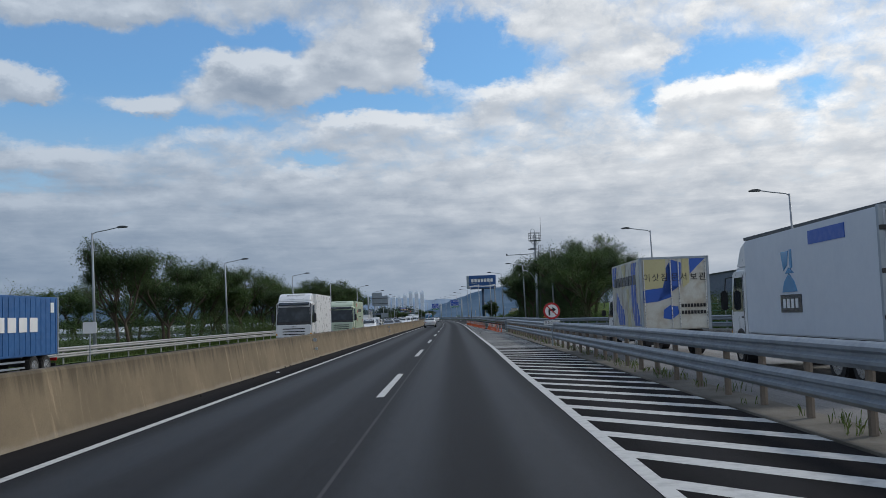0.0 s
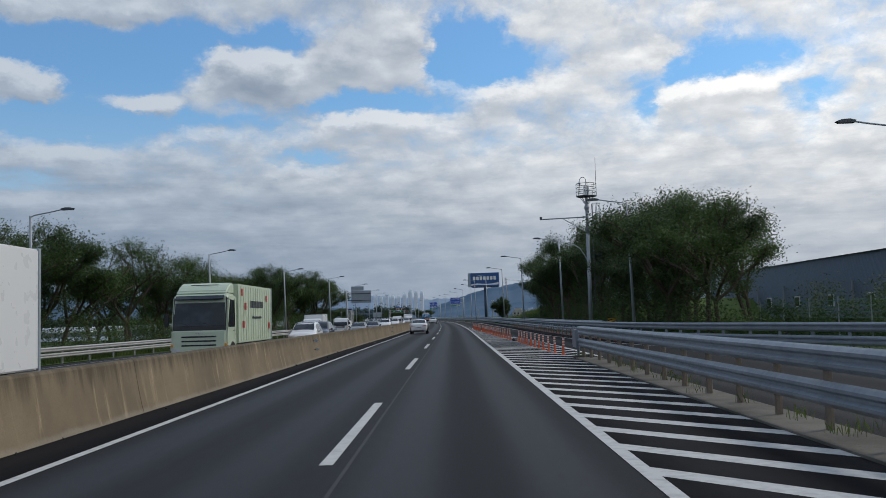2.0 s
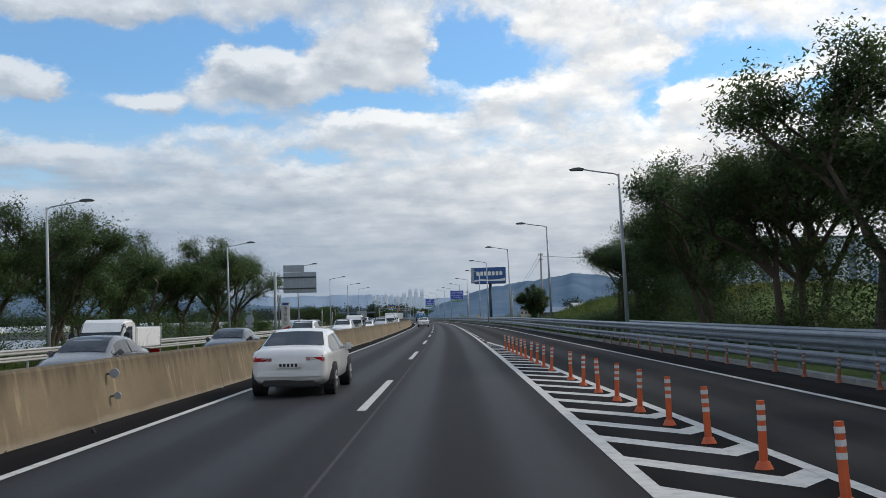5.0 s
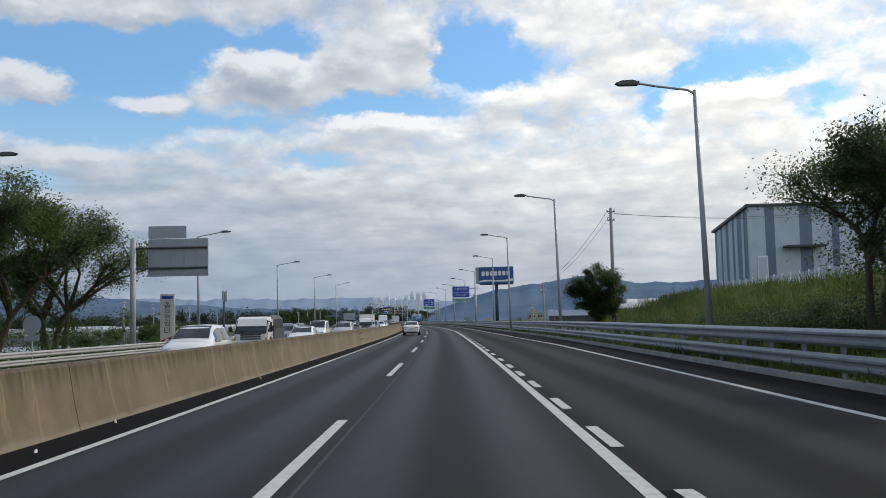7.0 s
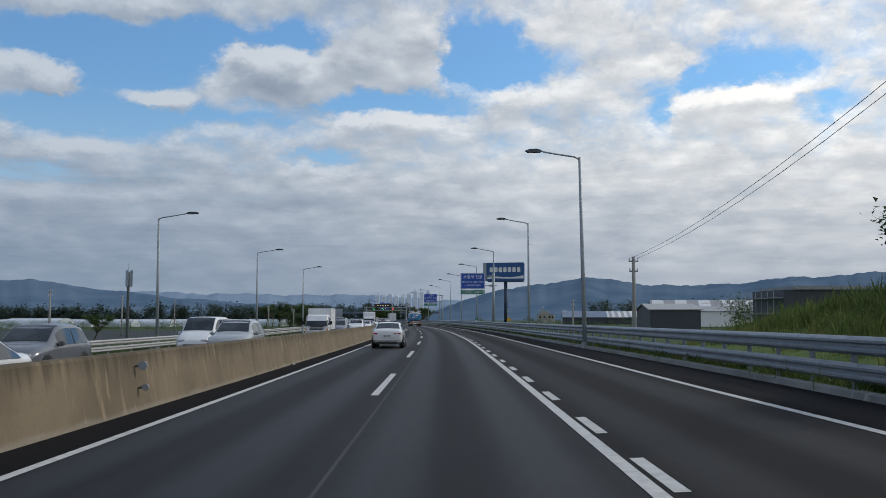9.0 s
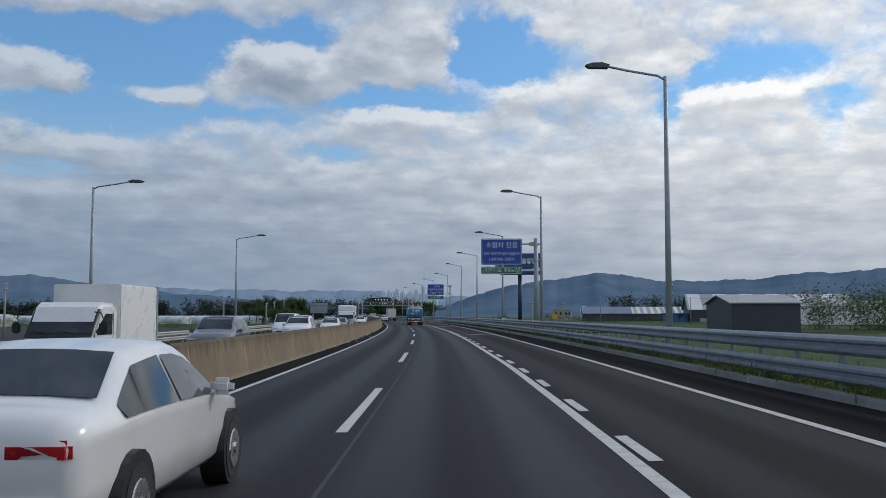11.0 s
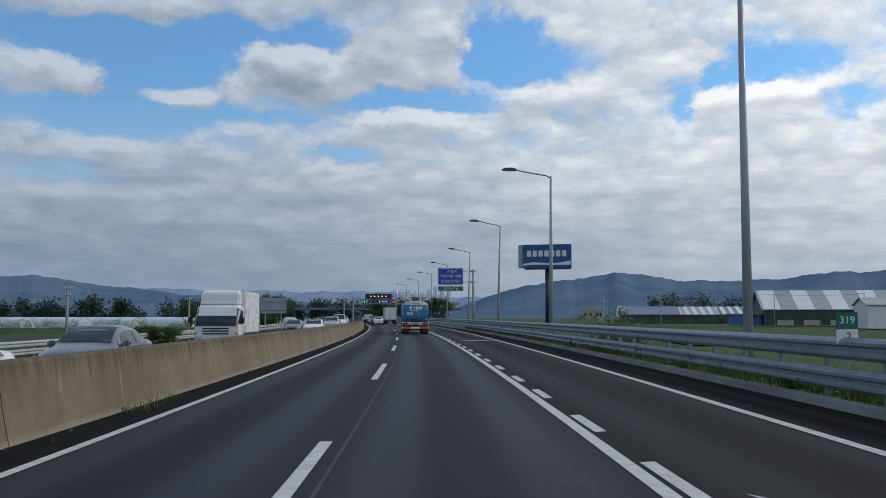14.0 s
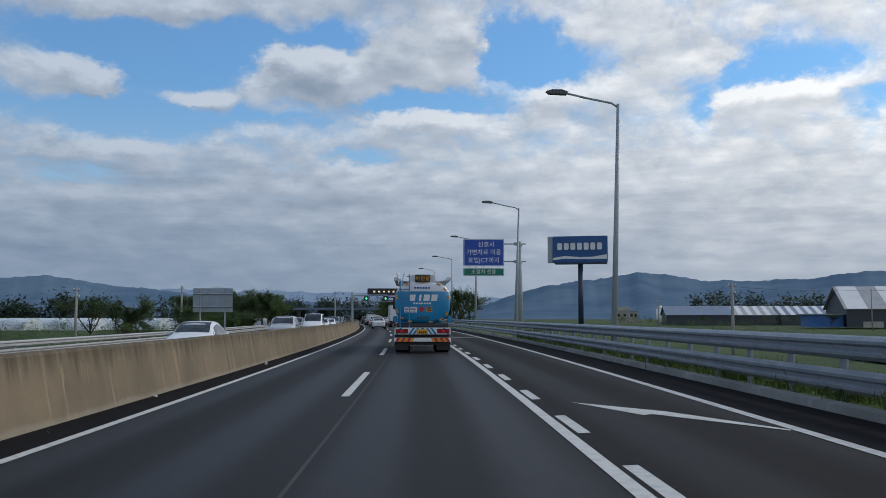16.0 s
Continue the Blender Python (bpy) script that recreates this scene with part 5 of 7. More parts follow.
copy_thing(tb, pose(4.9, 242, -0.2, 0, 0, 160) @ Matrix.Diagonal((0.8, 0.8, 0.75, 1)))
for x, y, z, k in ((8.0, 239, 0.3, 0.8), (7.2, 237.6, 0.1, 0.7), (9.2, 240.6, 0.5, 0.7), (3.4, 239, 0, 0.7), (5.2, 237, 0, 0.75)):
    put(BUSHES, 0, x, y, z, k, rng.uniform(0, 360))
put(BUSHES, 2, -6.4, 386, -0.9, 1.35, 10)
put(BUSHES, 0, -6.9, 384.5, -1.0, 1.0, 80)
put(BUSHES, 2, -5.6, 388, -1.1, 1.2, 200)
# clumps beyond the oncoming lanes near the second back sign, and scattered field trees
for i in range(22):
    y = rng.uniform(470, 560)
    p = P(y, -25 - rng.uniform(0, 9))
    put(FAR_KINDS, i % 4, p.x, p.y, -2.2, rng.uniform(0.38, 0.62), rng.uniform(0, 360))
for x, y, k in ((-38, 262, 0.4), (-36, 268, 0.45), (-34, 246, 0.35), (-33, 257, 0.42), (-60, 350, 0.5), (-37, 405, 0.33), (-36.5, 401, 0.35)):
    put(FAR_KINDS, 1, x, y, -1.8, k, rng.uniform(0, 360))
for i in range(46):
    s = rng.uniform(590, 720)
    p = P(s, rng.choice((rng.uniform(-34, -20), rng.uniform(-44, -24), rng.uniform(9, 15) + max(0, 660 - s))))
    put(FAR_KINDS, i % 4, p.x, p.y, -2, rng.uniform(0.75, 1.15), rng.uniform(0, 360))
for x, y, k in ((-24.0, 502, 0.74), (-23.2, 507, 0.7), (66, 640, 0.45), (44, 700, 0.4), (86, 632, 0.4)):
    put(FAR_KINDS, 0, x, y, -1.9, k, rng.uniform(0, 360))


# ---- leafy masses too small to count ----
def stuff_leaves(name, label, mat, spots, seed, leaf=0.09, per=60, rad=0.5, flat=0.8):
    verts, faces = [], []
    r = random.Random(seed)
    for c, k in spots:
        leaf_cloud(verts, faces, c, rad * k, round(per * k), leaf, r, flat)
    me = bpy.data.meshes.new(name)
    me.from_pydata(verts, [], faces)
    me.materials.append(mat)
    return tagged(new(name, me), label, "plants", kind="stuff")


def blades(name, label, mat, spots, seed, h=0.4, w=0.02, per=9, spread=0.25):
    verts, faces = [], []
    r = random.Random(seed)
    for x, y, z, k in spots:
        for _ in range(per):
            a = r.uniform(0, 6.28)
            bx, by = x + r.gauss(0, spread), y + r.gauss(0, spread)
            hh, lean = h * k * r.uniform(0.5, 1.3), r.uniform(0, 0.5) * h
            i = len(verts)
            ca, sa = math.cos(a), math.sin(a)
            verts += [(bx - sa * w, by + ca * w, z - 0.05), (bx + sa * w, by - ca * w, z - 0.05), (bx + ca * lean * 0.4 + sa * w * 0.7, by + sa * lean * 0.4 - ca * w * 0.7, z + hh * 0.6), (bx + ca * lean, by + sa * lean, z + hh)]
            faces += [(i, i + 1, i + 2), (i, i + 2, i + 3)]
    me = bpy.data.meshes.new(name)
    me.from_pydata(verts, [], faces)
    me.materials.append(mat)
    return tagged(new(name, me), label, "grass", kind="stuff")


stuff_leaves("undergrowth", "dark undergrowth filling the wood by the ramp", M_LEAF_DARK, [((11.6 + min(abs(rng.gauss(0, 2.6)), 5), rng.uniform(103, 208), rng.uniform(-0.5, 4.2)), 1.0) for _ in range(560)], 71, 0.12, 60, 1.0)
stuff_leaves("undergrowth", "green undergrowth below the trees beyond the oncoming lanes", M_LEAF, [((-30.5 - abs(rng.gauss(0, 4)), rng.uniform(60, 258), rng.uniform(-1.5, 2.6)), 1.0) for _ in range(860)], 72, 0.12, 58, 1.0)
# bank with a factory on it
def bank_z(x, y):
    def sm(t):
        t = min(1, max(0, t))
        return t * t * (3 - 2 * t)
    lim = 8.3 + max(0, 230 - y) * 0.02 - max(0, y - 240) * 0.06
    return -1.7 + sm((y - 178) / 22) * sm((305 - y) / 34) * (1.9 + 3.2 * sm((x - lim) / 13.5)) * sm((x - lim + 4) / 4) + 0.25 * noise.noise(Vector((x * 0.3, y * 0.3, 0)))


bm = bmesh.new()
nx, ny = 40, 60
grid = [[bm.verts.new((4 + 76 * i / nx, 172 + 140 * j / ny, bank_z(4 + 76 * i / nx, 172 + 140 * j / ny))) for j in range(ny + 1)] for i in range(nx + 1)]
for i in range(nx):
    for j in range(ny):
        bm.faces.new((grid[i][j], grid[i + 1][j], grid[i + 1][j + 1], grid[i][j + 1]))
tagged(part("bank", bm, M_GRASS, smooth=True), "overgrown grassy bank with bare patches", "bank", kind="structure")
rg = random.Random(8)
spots = []
for i in range(5200):
    x, y = rg.uniform(8, 27), rg.uniform(196, 296)
    z = bank_z(x, y)
    if z > -0.9:
        spots.append((x, y, z, rg.uniform(0.7, 1.9)))
blades("bank_grass", "tall uncut grass and weeds on the bank", M_BLADE_DRY, spots, 4, 0.38, 0.018, 10, 0.32)
stuff_leaves("bank_weeds", "leafy weeds and creepers on the bank", M_WEED, [((x, y, z + 0.2), rg.uniform(0.5, 1.3)) for x, y, z, k in spots[:420]], 6, 0.10, 26, 0.6)
stuff_leaves("creeper", "dark creeper heaped over the low bank by the road", M_IVY, [((rg.uniform(8.6, 12.5), rg.uniform(205, 226), rg.uniform(0.0, 1.1)), 1.0) for _ in range(230)], 7, 0.075, 90, 0.6)

stuff_leaves("undergrowth", "dense dark shrubs below the trees on the bank", M_LEAF_DARK, [((rg.uniform(10.4, 16.0), rg.uniform(197, 213), rg.uniform(0.3, 6.0)), 1.0) for _ in range(270)], 77, 0.10, 70, 0.9)
tall = []
for i in range(900):
    x, y = rg.uniform(9.5, 21), rg.uniform(226, 290)
    z = bank_z(x, y)
    if z > -0.7:
        tall.append((x, y, z, rg.uniform(0.7, 1.3)))
blades("tall_weeds", "tall pale weeds standing on the bank", M_BLADE, tall, 14, 0.95, 0.02, 9, 0.3)
stuff_leaves("tall_weeds", "leafy tops of the tall weeds on the bank", M_WEED, [((x, y, z + 0.45 * k), rg.uniform(0.6, 1.2)) for x, y, z, k in tall[::2]], 16, 0.07, 22, 0.55, 1.0)
# verge grass by the guardrails
spots = []
for i in range(5200):
    s = rg.uniform(170, 440)
    u = U_CURB(s) + 0.45 + abs(rg.gauss(0, 0.6))
    p = P(s, u)
    spots.append((p.x, p.y, p.z + (0.06 if u < U_CURB(s) + 1.6 else -0.15), rg.uniform(0.4, 1.2)))
blades("verge_grass", "grass and weeds under the outer guardrail", M_BLADE, spots, 5, 0.36, 0.012, 10, 0.16)
stuff_leaves("verge_weeds", "low leafy weeds along the verge", M_WEED, [((x, y, z + 0.1), rg.uniform(0.5, 1.0)) for x, y, z, k in spots[:3600]], 9, 0.06, 17, 0.36, 0.75)
spots = []
for i in range(90):
    s = rg.uniform(8, 88)
    p = P(s, 5.0 + rg.gauss(0, 0.18))
    spots.append((p.x, p.y, 0.1, rg.uniform(0.3, 1.0)))
blades("strip_weeds", "dry weeds in the strip under the near guardrail", M_BLADE, spots, 15, 0.2, 0.006, 9, 0.1)
spots = []
for i in range(2600):
    s = rg.uniform(30, 470)
    p = P(s, U_FAR(s) - 0.8 - abs(rg.gauss(0, 1.0)))
    spots.append((p.x, p.y, -0.6, rg.uniform(0.5, 1.4)))
blades("far_verge_grass", "grass along the far verge", M_BLADE, spots, 25, 0.45, 0.025, 7, 0.3)

# ivy-covered fence by the ramp
fence = thing("mesh_fence", "green wire fence overgrown with ivy", "fence")
FX = [(40 + 3.0 * i, 27 - 0.14 * (i * 3.0)) for i in range(24)]
for y, x in FX:
    part("post", cyl(bmesh.new(), (x, y, -0.3), (x, y, 2.2), 0.035, 0.035, 8), M_POLE, fence)
for (y0, x0), (y1, x1) in zip(FX, FX[1:]):
    bm = bmesh.new()
    for k in range(7):
        cyl(bm, (x0, y0, 0.2 + 0.3 * k), (x1, y1, 0.2 + 0.3 * k), 0.012, 0.012, 4)
    part("wire_panel", bm, M_SIGN_GREEN, fence)
stuff_leaves("ivy_hedge", "dense ivy hanging on the wire fence", M_IVY, [((x + rg.gauss(0.5, 0.45), y + rg.uniform(-1.5, 1.5), rg.uniform(-0.1, 1.9)), 1.0) for y, x in FX for _ in range(16)], 11, 0.085, 70, 0.6)
stuff_leaves("shrubs", "dark shrubs behind the fence", M_LEAF_DARK, [((x + rg.uniform(3, 8), y + rg.uniform(-1.5, 1.5), rg.uniform(0.3, 2.6)), 1.4) for y, x in FX for _ in range(9)], 12, 0.12, 75, 0.9)


# ---- buildings ----
def sheet_metal(name, a, b, width, vertical=True):
    """Ribbed sheet in two shades, in broad bands."""
    k = Mat(name, 0.45, 0.15)
    v = k.coords("Object")
    w = k.node("ShaderNodeTexWave")
    k.link(v, w.inputs["Vector"])
    w.inputs["Scale"].default_value = 1.6
    w.bands_direction = "Y"
    k.color(k.mix(k.ramp(k.noise(v, 0.8, 5), 0.4, 0.7, 0, 0.5), a, b))
    k.bump(w.outputs[0], 0.4, 0.05)
    return k.m


M_SHEET_W = sheet_metal("pale_sheet", (0.42, 0.50, 0.60), (0.34, 0.41, 0.50), 1)
M_SHEET_B = sheet_metal("slate_sheet", (0.12, 0.17, 0.26), (0.09, 0.13, 0.2), 1)
M_SHEET_G = sheet_metal("grey_blue_sheet", (0.125, 0.165, 0.235), (0.10, 0.13, 0.19), 1)
M_SHED = sheet_metal("dark_grey_sheet", (0.045, 0.054, 0.07), (0.033, 0.041, 0.054), 1)
M_ROOF = worn("grey_roof", (0.30, 0.31, 0.32), (0.2, 0.21, 0.22), 0.4, 0.5)
M_ROOF_W = worn("pale_roof", (0.62, 0.63, 0.64), (0.5, 0.5, 0.52), 0.4, 0.5)
M_BLUE_W = worn("blue_wall", (0.05, 0.15, 0.42), (0.04, 0.11, 0.32), 0.5, 0.6)
M_PLASTER = concrete("plaster", (0.46, 0.43, 0.38), (0.36, 0.34, 0.30), False)


def bricks(name):
    k = Mat(name, 0.85, 0, 0.2)
    b = k.node("ShaderNodeTexBrick")
    v = k.coords("Object")
    sp = k.node("ShaderNodeSeparateXYZ")
    k.link(v, sp.inputs[0])
    cb = k.node("ShaderNodeCombineXYZ")
    k.link(sp.outputs[1], cb.inputs[0])
    k.link(sp.outputs[2], cb.inputs[1])
    k.link(cb.outputs[0], b.inputs["Vector"])
    for n, c in (("Color1", (0.075, 0.05, 0.05)), ("Color2", (0.05, 0.035, 0.038)), ("Mortar", (0.09, 0.08, 0.08))):
        b.inputs[n].default_value = (*c, 1)
    b.inputs["Scale"].default_value = 2.2
    k.color(k.mix(k.ramp(k.noise(v, 0.4, 4), 0.4, 0.7, 0, 0.5), b.outputs[0], (0.045, 0.04, 0.045)))
    return k.m


M_BRICK = bricks("dark_brick")

# brick works beside the rest area: its long side faces the road
t = thing("brick_building", "dark brick industrial building with narrow windows", "building", pose(34.2, 116, 0.2, 0, 0, 2))
wall = part("wall", box(bmesh.new(), 0, 40, -70, 0, 0, 9.4), M_BRICK, t)
part("parapet", box(bmesh.new(), -0.2, 40.2, -70.2, 0.2, 9.4, 9.75), M_SHED, t)
for y, z0, z1, w in ((-8, 3.2, 4.8, 2.2), (-17, 1.6, 6.2, 1.2), (-28, 1.6, 6.2, 1.2), (-39, 1.6, 6.2, 1.2), (-50, 1.6, 6.2, 1.2), (-60, 1.6, 6.2, 1.2)):
    wn = part("window", box(bmesh.new(), -0.12, 0.05, y - w / 2 - 0.1, y + w / 2 + 0.1, z0 - 0.1, z1 + 0.1, 0.02), M_SHED, t)
    part("pane", box(bmesh.new(), -0.14, -0.1, y - w / 2, y + w / 2, z0, z1), M_GLASS, wn)
part("downpipe", cyl(bmesh.new(), (-0.15, -12, 0), (-0.15, -12, 9), 0.08, 0.08, 8), M_DARKSTEEL, t)
# slate warehouse further on
t = thing("warehouse", "long slate blue sheet metal warehouse with a low roof", "building", pose(42, 210, 0.2, 0, 0, 1.5))
part("wall", box(bmesh.new(), 0, 44, -92, 0, 0, 7.4), M_SHEET_G, t)
bm = bmesh.new()
prism(bm, [(-0.5, 7.4), (44.5, 7.4), (22, 10.2)], "y", -92.4, 0.4)
part("roof", bm, M_ROOF, t)
for y in range(-88, 0, 11):
    wn = part("window", box(bmesh.new(), -0.1, 0.05, y - 0.9, y + 0.9, 1.4, 2.9, 0.02), M_SIGN_WHITE, t)
    part("pane", box(bmesh.new(), -0.13, -0.09, y - 0.75, y + 0.75, 1.55, 2.75), M_GLASS, wn)
    part("vent_pipe", cyl(bmesh.new(), (-0.35, y + 4, 0.5), (-0.35, y + 4, 4.4), 0.16, 0.16, 8), M_ROOF, t)
# striped factory on the bank: a gable end and a long side
t = thing("factory_hall", "tall factory hall of striped pale and slate sheets", "building", pose(23.2, 280, 4.0, 0, 0, 0))
LEN = 13.2


def eave(y):
    """Roof line of the face towards the road, y from 0 back to -LEN."""
    return 6.7 + 1.35 * min(1, -y / LEN)


core = bmesh.new()
prism(core, [(0.0, -2), (0.0, eave(0)), (-LEN, eave(-LEN)), (-LEN, -2)], "x", 0.12, 34)
part("wall", core, M_SHEET_B, t)
y, i = 0.0, 0
while y > -LEN + 0.1:
    y1 = max(y - (1.0, 1.6, 0.7, 1.4, 1.1, 1.5, 0.8)[i % 7], -LEN)
    bm = bmesh.new()
    prism(bm, [(y, -1.5), (y, eave(y)), (y1, eave(y1)), (y1, -1.5)], "x", 0.0 if i % 2 else 0.03, 0.12)
    part("sheet", bm, (M_SHEET_B, M_SHEET_W)[i % 2], t)
    y, i = y1, i + 1
x, i = 0.0, 0
while x < 33.9:
    x1 = min(x + (1.6, 0.9, 2.4, 1.2, 1.9, 0.7, 2.8, 1.4)[i % 8], 34)
    part("sheet", box(bmesh.new(), x, x1, -LEN - (0.10 if i % 2 else 0.06), -LEN, -1.5, eave(-LEN)), (M_SHEET_W, M_SHEET_B)[i % 2], t)
    x, i = x1, i + 1
bm = bmesh.new()
prism(bm, [(0.3, eave(0)), (0.3, eave(0) + 0.25), (-LEN - 0.3, eave(-LEN) + 0.25), (-LEN - 0.3, eave(-LEN))], "x", -0.25, 34.3)
part("roof", bm, M_SHED, t)
part("chimney", cyl(bmesh.new(), (12, -LEN + 2, 7.9), (12, -LEN + 2, 9.4), 0.35, 0.35, 12), M_DARKSTEEL, t)
part("canopy", box(bmesh.new(), 3.2, 7.0, -LEN - 1.5, -LEN - 0.1, 3.9, 4.1, 0.03), M_SHED, t)
for x in (1.2, 10.5):
    wn = part("window", box(bmesh.new(), x - 0.5, x + 0.5, -LEN - 0.18, -LEN - 0.05, 0.6, 3.2, 0.02), M_SIGN_WHITE, t)
    part("pane", box(bmesh.new(), x - 0.4, x + 0.4, -LEN - 0.21, -LEN - 0.17, 0.75, 3.05), M_SHEET_W, wn)
fence = thing("picket_fence", "pale metal fence along the top of the bank", "fence", pose(21.8, 232, 3.2))
for i in range(24):
    part("post", box(bmesh.new(), -0.04, 0.04, i * 2.1 - 0.04, i * 2.1 + 0.04, -0.5, 1.7), M_SIGN_WHITE, fence)
picket = part("picket", box(bmesh.new(), -0.015, 0.015, -0.02, 0.02, 0.1, 1.6), M_SHEET_W, fence)
picket.matrix_basis = pose(0, 0.2, 0)
for i in range(23):
    for k in range(9):
        if i + k:
            o = new("picket", picket.data)
            o.parent = fence
            o.matrix_basis = pose(0, i * 2.1 + 0.2 + 0.21 * k, 0)
    for z in (0.2, 1.35):
        part("rail", box(bmesh.new(), -0.02, 0.02, i * 2.1 + 0.04, i * 2.1 + 2.06, z, z + 0.07), M_SHEET_W, fence)


def gable_house(name, label, m, w, d, h, ridge, wall_mat, roof_mat, over=0.4, stripes=None, axis="x"):
    """Ridge along local x."""
    t = thing(name, label, "building", m)
    bm = bmesh.new()
    prism(bm, [(0, 0), (d, 0), (d, h), (d / 2, ridge), (0, h)], "x", 0, w)
    part("wall", bm, wall_mat, t)
    for a, b in ((-over, d / 2), (d + over, d / 2)):
        bm = bmesh.new()
        za = h - over * (ridge - h) / (d / 2)
        prism(bm, [(a, za), (b, ridge), (b, ridge + 0.15), (a, za + 0.15)], "x", -over, w + over)
        rf = part("roof", bm, roof_mat, t)
        if stripes:
            n = round(w / stripes[0])
            for i in range(0, n, 2):
                bm = bmesh.new()
                prism(bm, [(a, za + 0.155), (b, ridge + 0.155), (b, ridge + 0.19), (a, za + 0.19)], "x", w * i / n, w * (i + 1) / n)
                part("roof_sheet", bm, stripes[1], rf)
    return t


t = gable_house("shed", "dark grey sheet metal farm shed", pose(27.2, 406, -1.2, 0, 0, 0), 9.8, 16, 4.6, 5.8, M_SHED, M_ROOF, 0.4)
for i in range(4):
    bay = part("door", box(bmesh.new(), 9.52, 9.6, 1.5 + 3.6 * i, 4.2 + 3.6 * i, 0.1, 2.9, 0.02), M_PLASTER, t)
    part("handle", box(bmesh.new(), 9.6, 9.66, 2.0 + 3.6 * i, 2.1 + 3.6 * i, 1.0, 1.4), M_DARKSTEEL, bay)
t = gable_house("barn", "big barn with a striped grey and white roof", pose(70, 640, -1.2, 0, 0, -6), 62, 26, 5.2, 11.2, M_SHED, M_ROOF, 0.8, (5.2, M_ROOF_W))
for i in range(7):
    part("bay", box(bmesh.new(), 4 + 8 * i, 9 + 8 * i, -0.12, 0.0, 0, 1.6, 0.03), M_PLASTER, t)
part("lean_to", box(bmesh.new(), -9, -0.2, 3, 16, 0, 3.4, 0.05), M_BLUE_W, t, "blue painted lean-to")
part("lean_to_roof", box(bmesh.new(), -10, 0, 2.4, 16.6, 3.4, 3.7, 0.05), M_ROOF, t)
for i, (x, y) in enumerate(((38, 742), (60, 752), (82, 748), (102, 756))):
    gable_house("farm_hall", "low farm hall with a ribbed pale roof", pose(x, y, -1.6, 0, 0, -4), 24, 26, 4.0, 7.4, M_SHED, (M_SHEET_B, M_ROOF)[i % 2], 0.6, (1.7, M_ROOF_W) if i else (3.0, M_SHEET_G))
for i in range(6):
    stuff_leaves("farm_hedge", "dark hedge and scrub in front of the farm halls", M_LEAF_DARK, [((24 + 17 * i + rg.uniform(-9, 9), 722 - 5 * (i % 2) + rg.uniform(-4, 4), rg.uniform(-1.6, 0.5) + (1.2 if i % 3 == 0 else 0)), 1.0) for _ in range(34)], 80 + i, 0.2, 30, 1.2)
stuff_leaves("farm_hedge", "low scrub along the edge of the rice field", M_LEAF, [((10 + 1.9 * i + rg.uniform(-2, 2), 592 + rg.uniform(-1.5, 1.5), rg.uniform(-1.6, -0.9)), 1.0) for i in range(60)], 88, 0.14, 30, 0.8)
t = gable_house("warehouse", "distant long white-walled warehouse", pose(72, 560, -1.2, 0, 0, -8), 60, 14, 5.5, 7.2, M_SIGN_WHITE, M_ROOF, 0.5)
t = thing("house", "small plastered two-storey house with flat roofs", "building", pose(31, 872, -1.6, 0, 0, -5))
part("wall", box(bmesh.new(), 0, 12, 0, 9, 0, 6.2), M_PLASTER, t)
part("wall", box(bmesh.new(), 2, 8, 1, 8, 6.5, 8.6), M_PLASTER, t)
part("roof", box(bmesh.new(), -0.3, 12.3, -0.3, 9.3, 6.2, 6.5), M_ROOF, t)
for x in (1.5, 4.5, 8.0, 10):
    part("window", box(bmesh.new(), x, x + 1.2, -0.06, 0.02, 3.4, 4.9), M_GLASS, t)
t = thing("silo", "small pale farm silo with a round top", "silo", pose(44, 800, -1.6))
part("tank", cyl(cyl(bmesh.new(), (0, 0, 0), (0, 0, 6.8), 1.9, 1.9, 18), (0, 0, 6.8), (0, 0, 8.2), 1.9, 0.6, 18), M_SIGN_WHITE, t, smooth=True)
t = thing("building_shell", "dark building shell wrapped in scaffold", "building", pose(29, 330, -1.0, 0, 0, 4))
part("wall", box(bmesh.new(), 0, 12, 0, 10, 0, 6.0), M_SHED, t)
part("roof", box(bmesh.new(), 1, 12.6, -0.5, 10.4, 6.0, 6.4), M_ROOF, t)
for i in range(6):
    part("scaffold_pole", cyl(bmesh.new(), (-1.2 + 0.02 * i, i * 1.9, -0.5), (-1.2, i * 1.9, 5.8), 0.05, 0.05, 6), M_ROOF, t)
for z in (1.4, 3.2, 5.0):
    part("scaffold_deck", box(bmesh.new(), -1.4, -0.2, -0.3, 10.2, z, z + 0.1), M_ROOF, t)


# ---- greenhouses and fields on the far side ----
def greenhouse(x, y, w, length, turn):
    t = thing("greenhouse", "low white plastic tunnel greenhouse", "greenhouse", pose(x, y, -1.6, 0, 0, turn), "tunnel greenhouses")
    bm = bmesh.new()
    prism(bm, [(w / 2 * math.cos(a), w * 0.42 * math.sin(a)) for a in np.linspace(0, math.pi, 13)], "y", 0, length)
    part("cover", bm, M_FILM, t, smooth=False)
    for k in range(0, 5):
        bm = bmesh.new()
        pts = [(w / 2 * 1.01 * math.cos(a), length * k / 4, w * 0.425 * math.sin(a)) for a in np.linspace(0, math.pi, 9)]
        part("hoop", pipe(bm, pts, 0.05, 5), M_ROOF, t)


M_FILM = worn("greenhouse_film", (0.62, 0.66, 0.70), (0.45, 0.5, 0.55), 0.3, 0.35, amount=0.6)
M_PLOUGH = grassy("dark_field", (0.045, 0.055, 0.06), (0.06, 0.07, 0.07), (0.05, 0.06, 0.04))
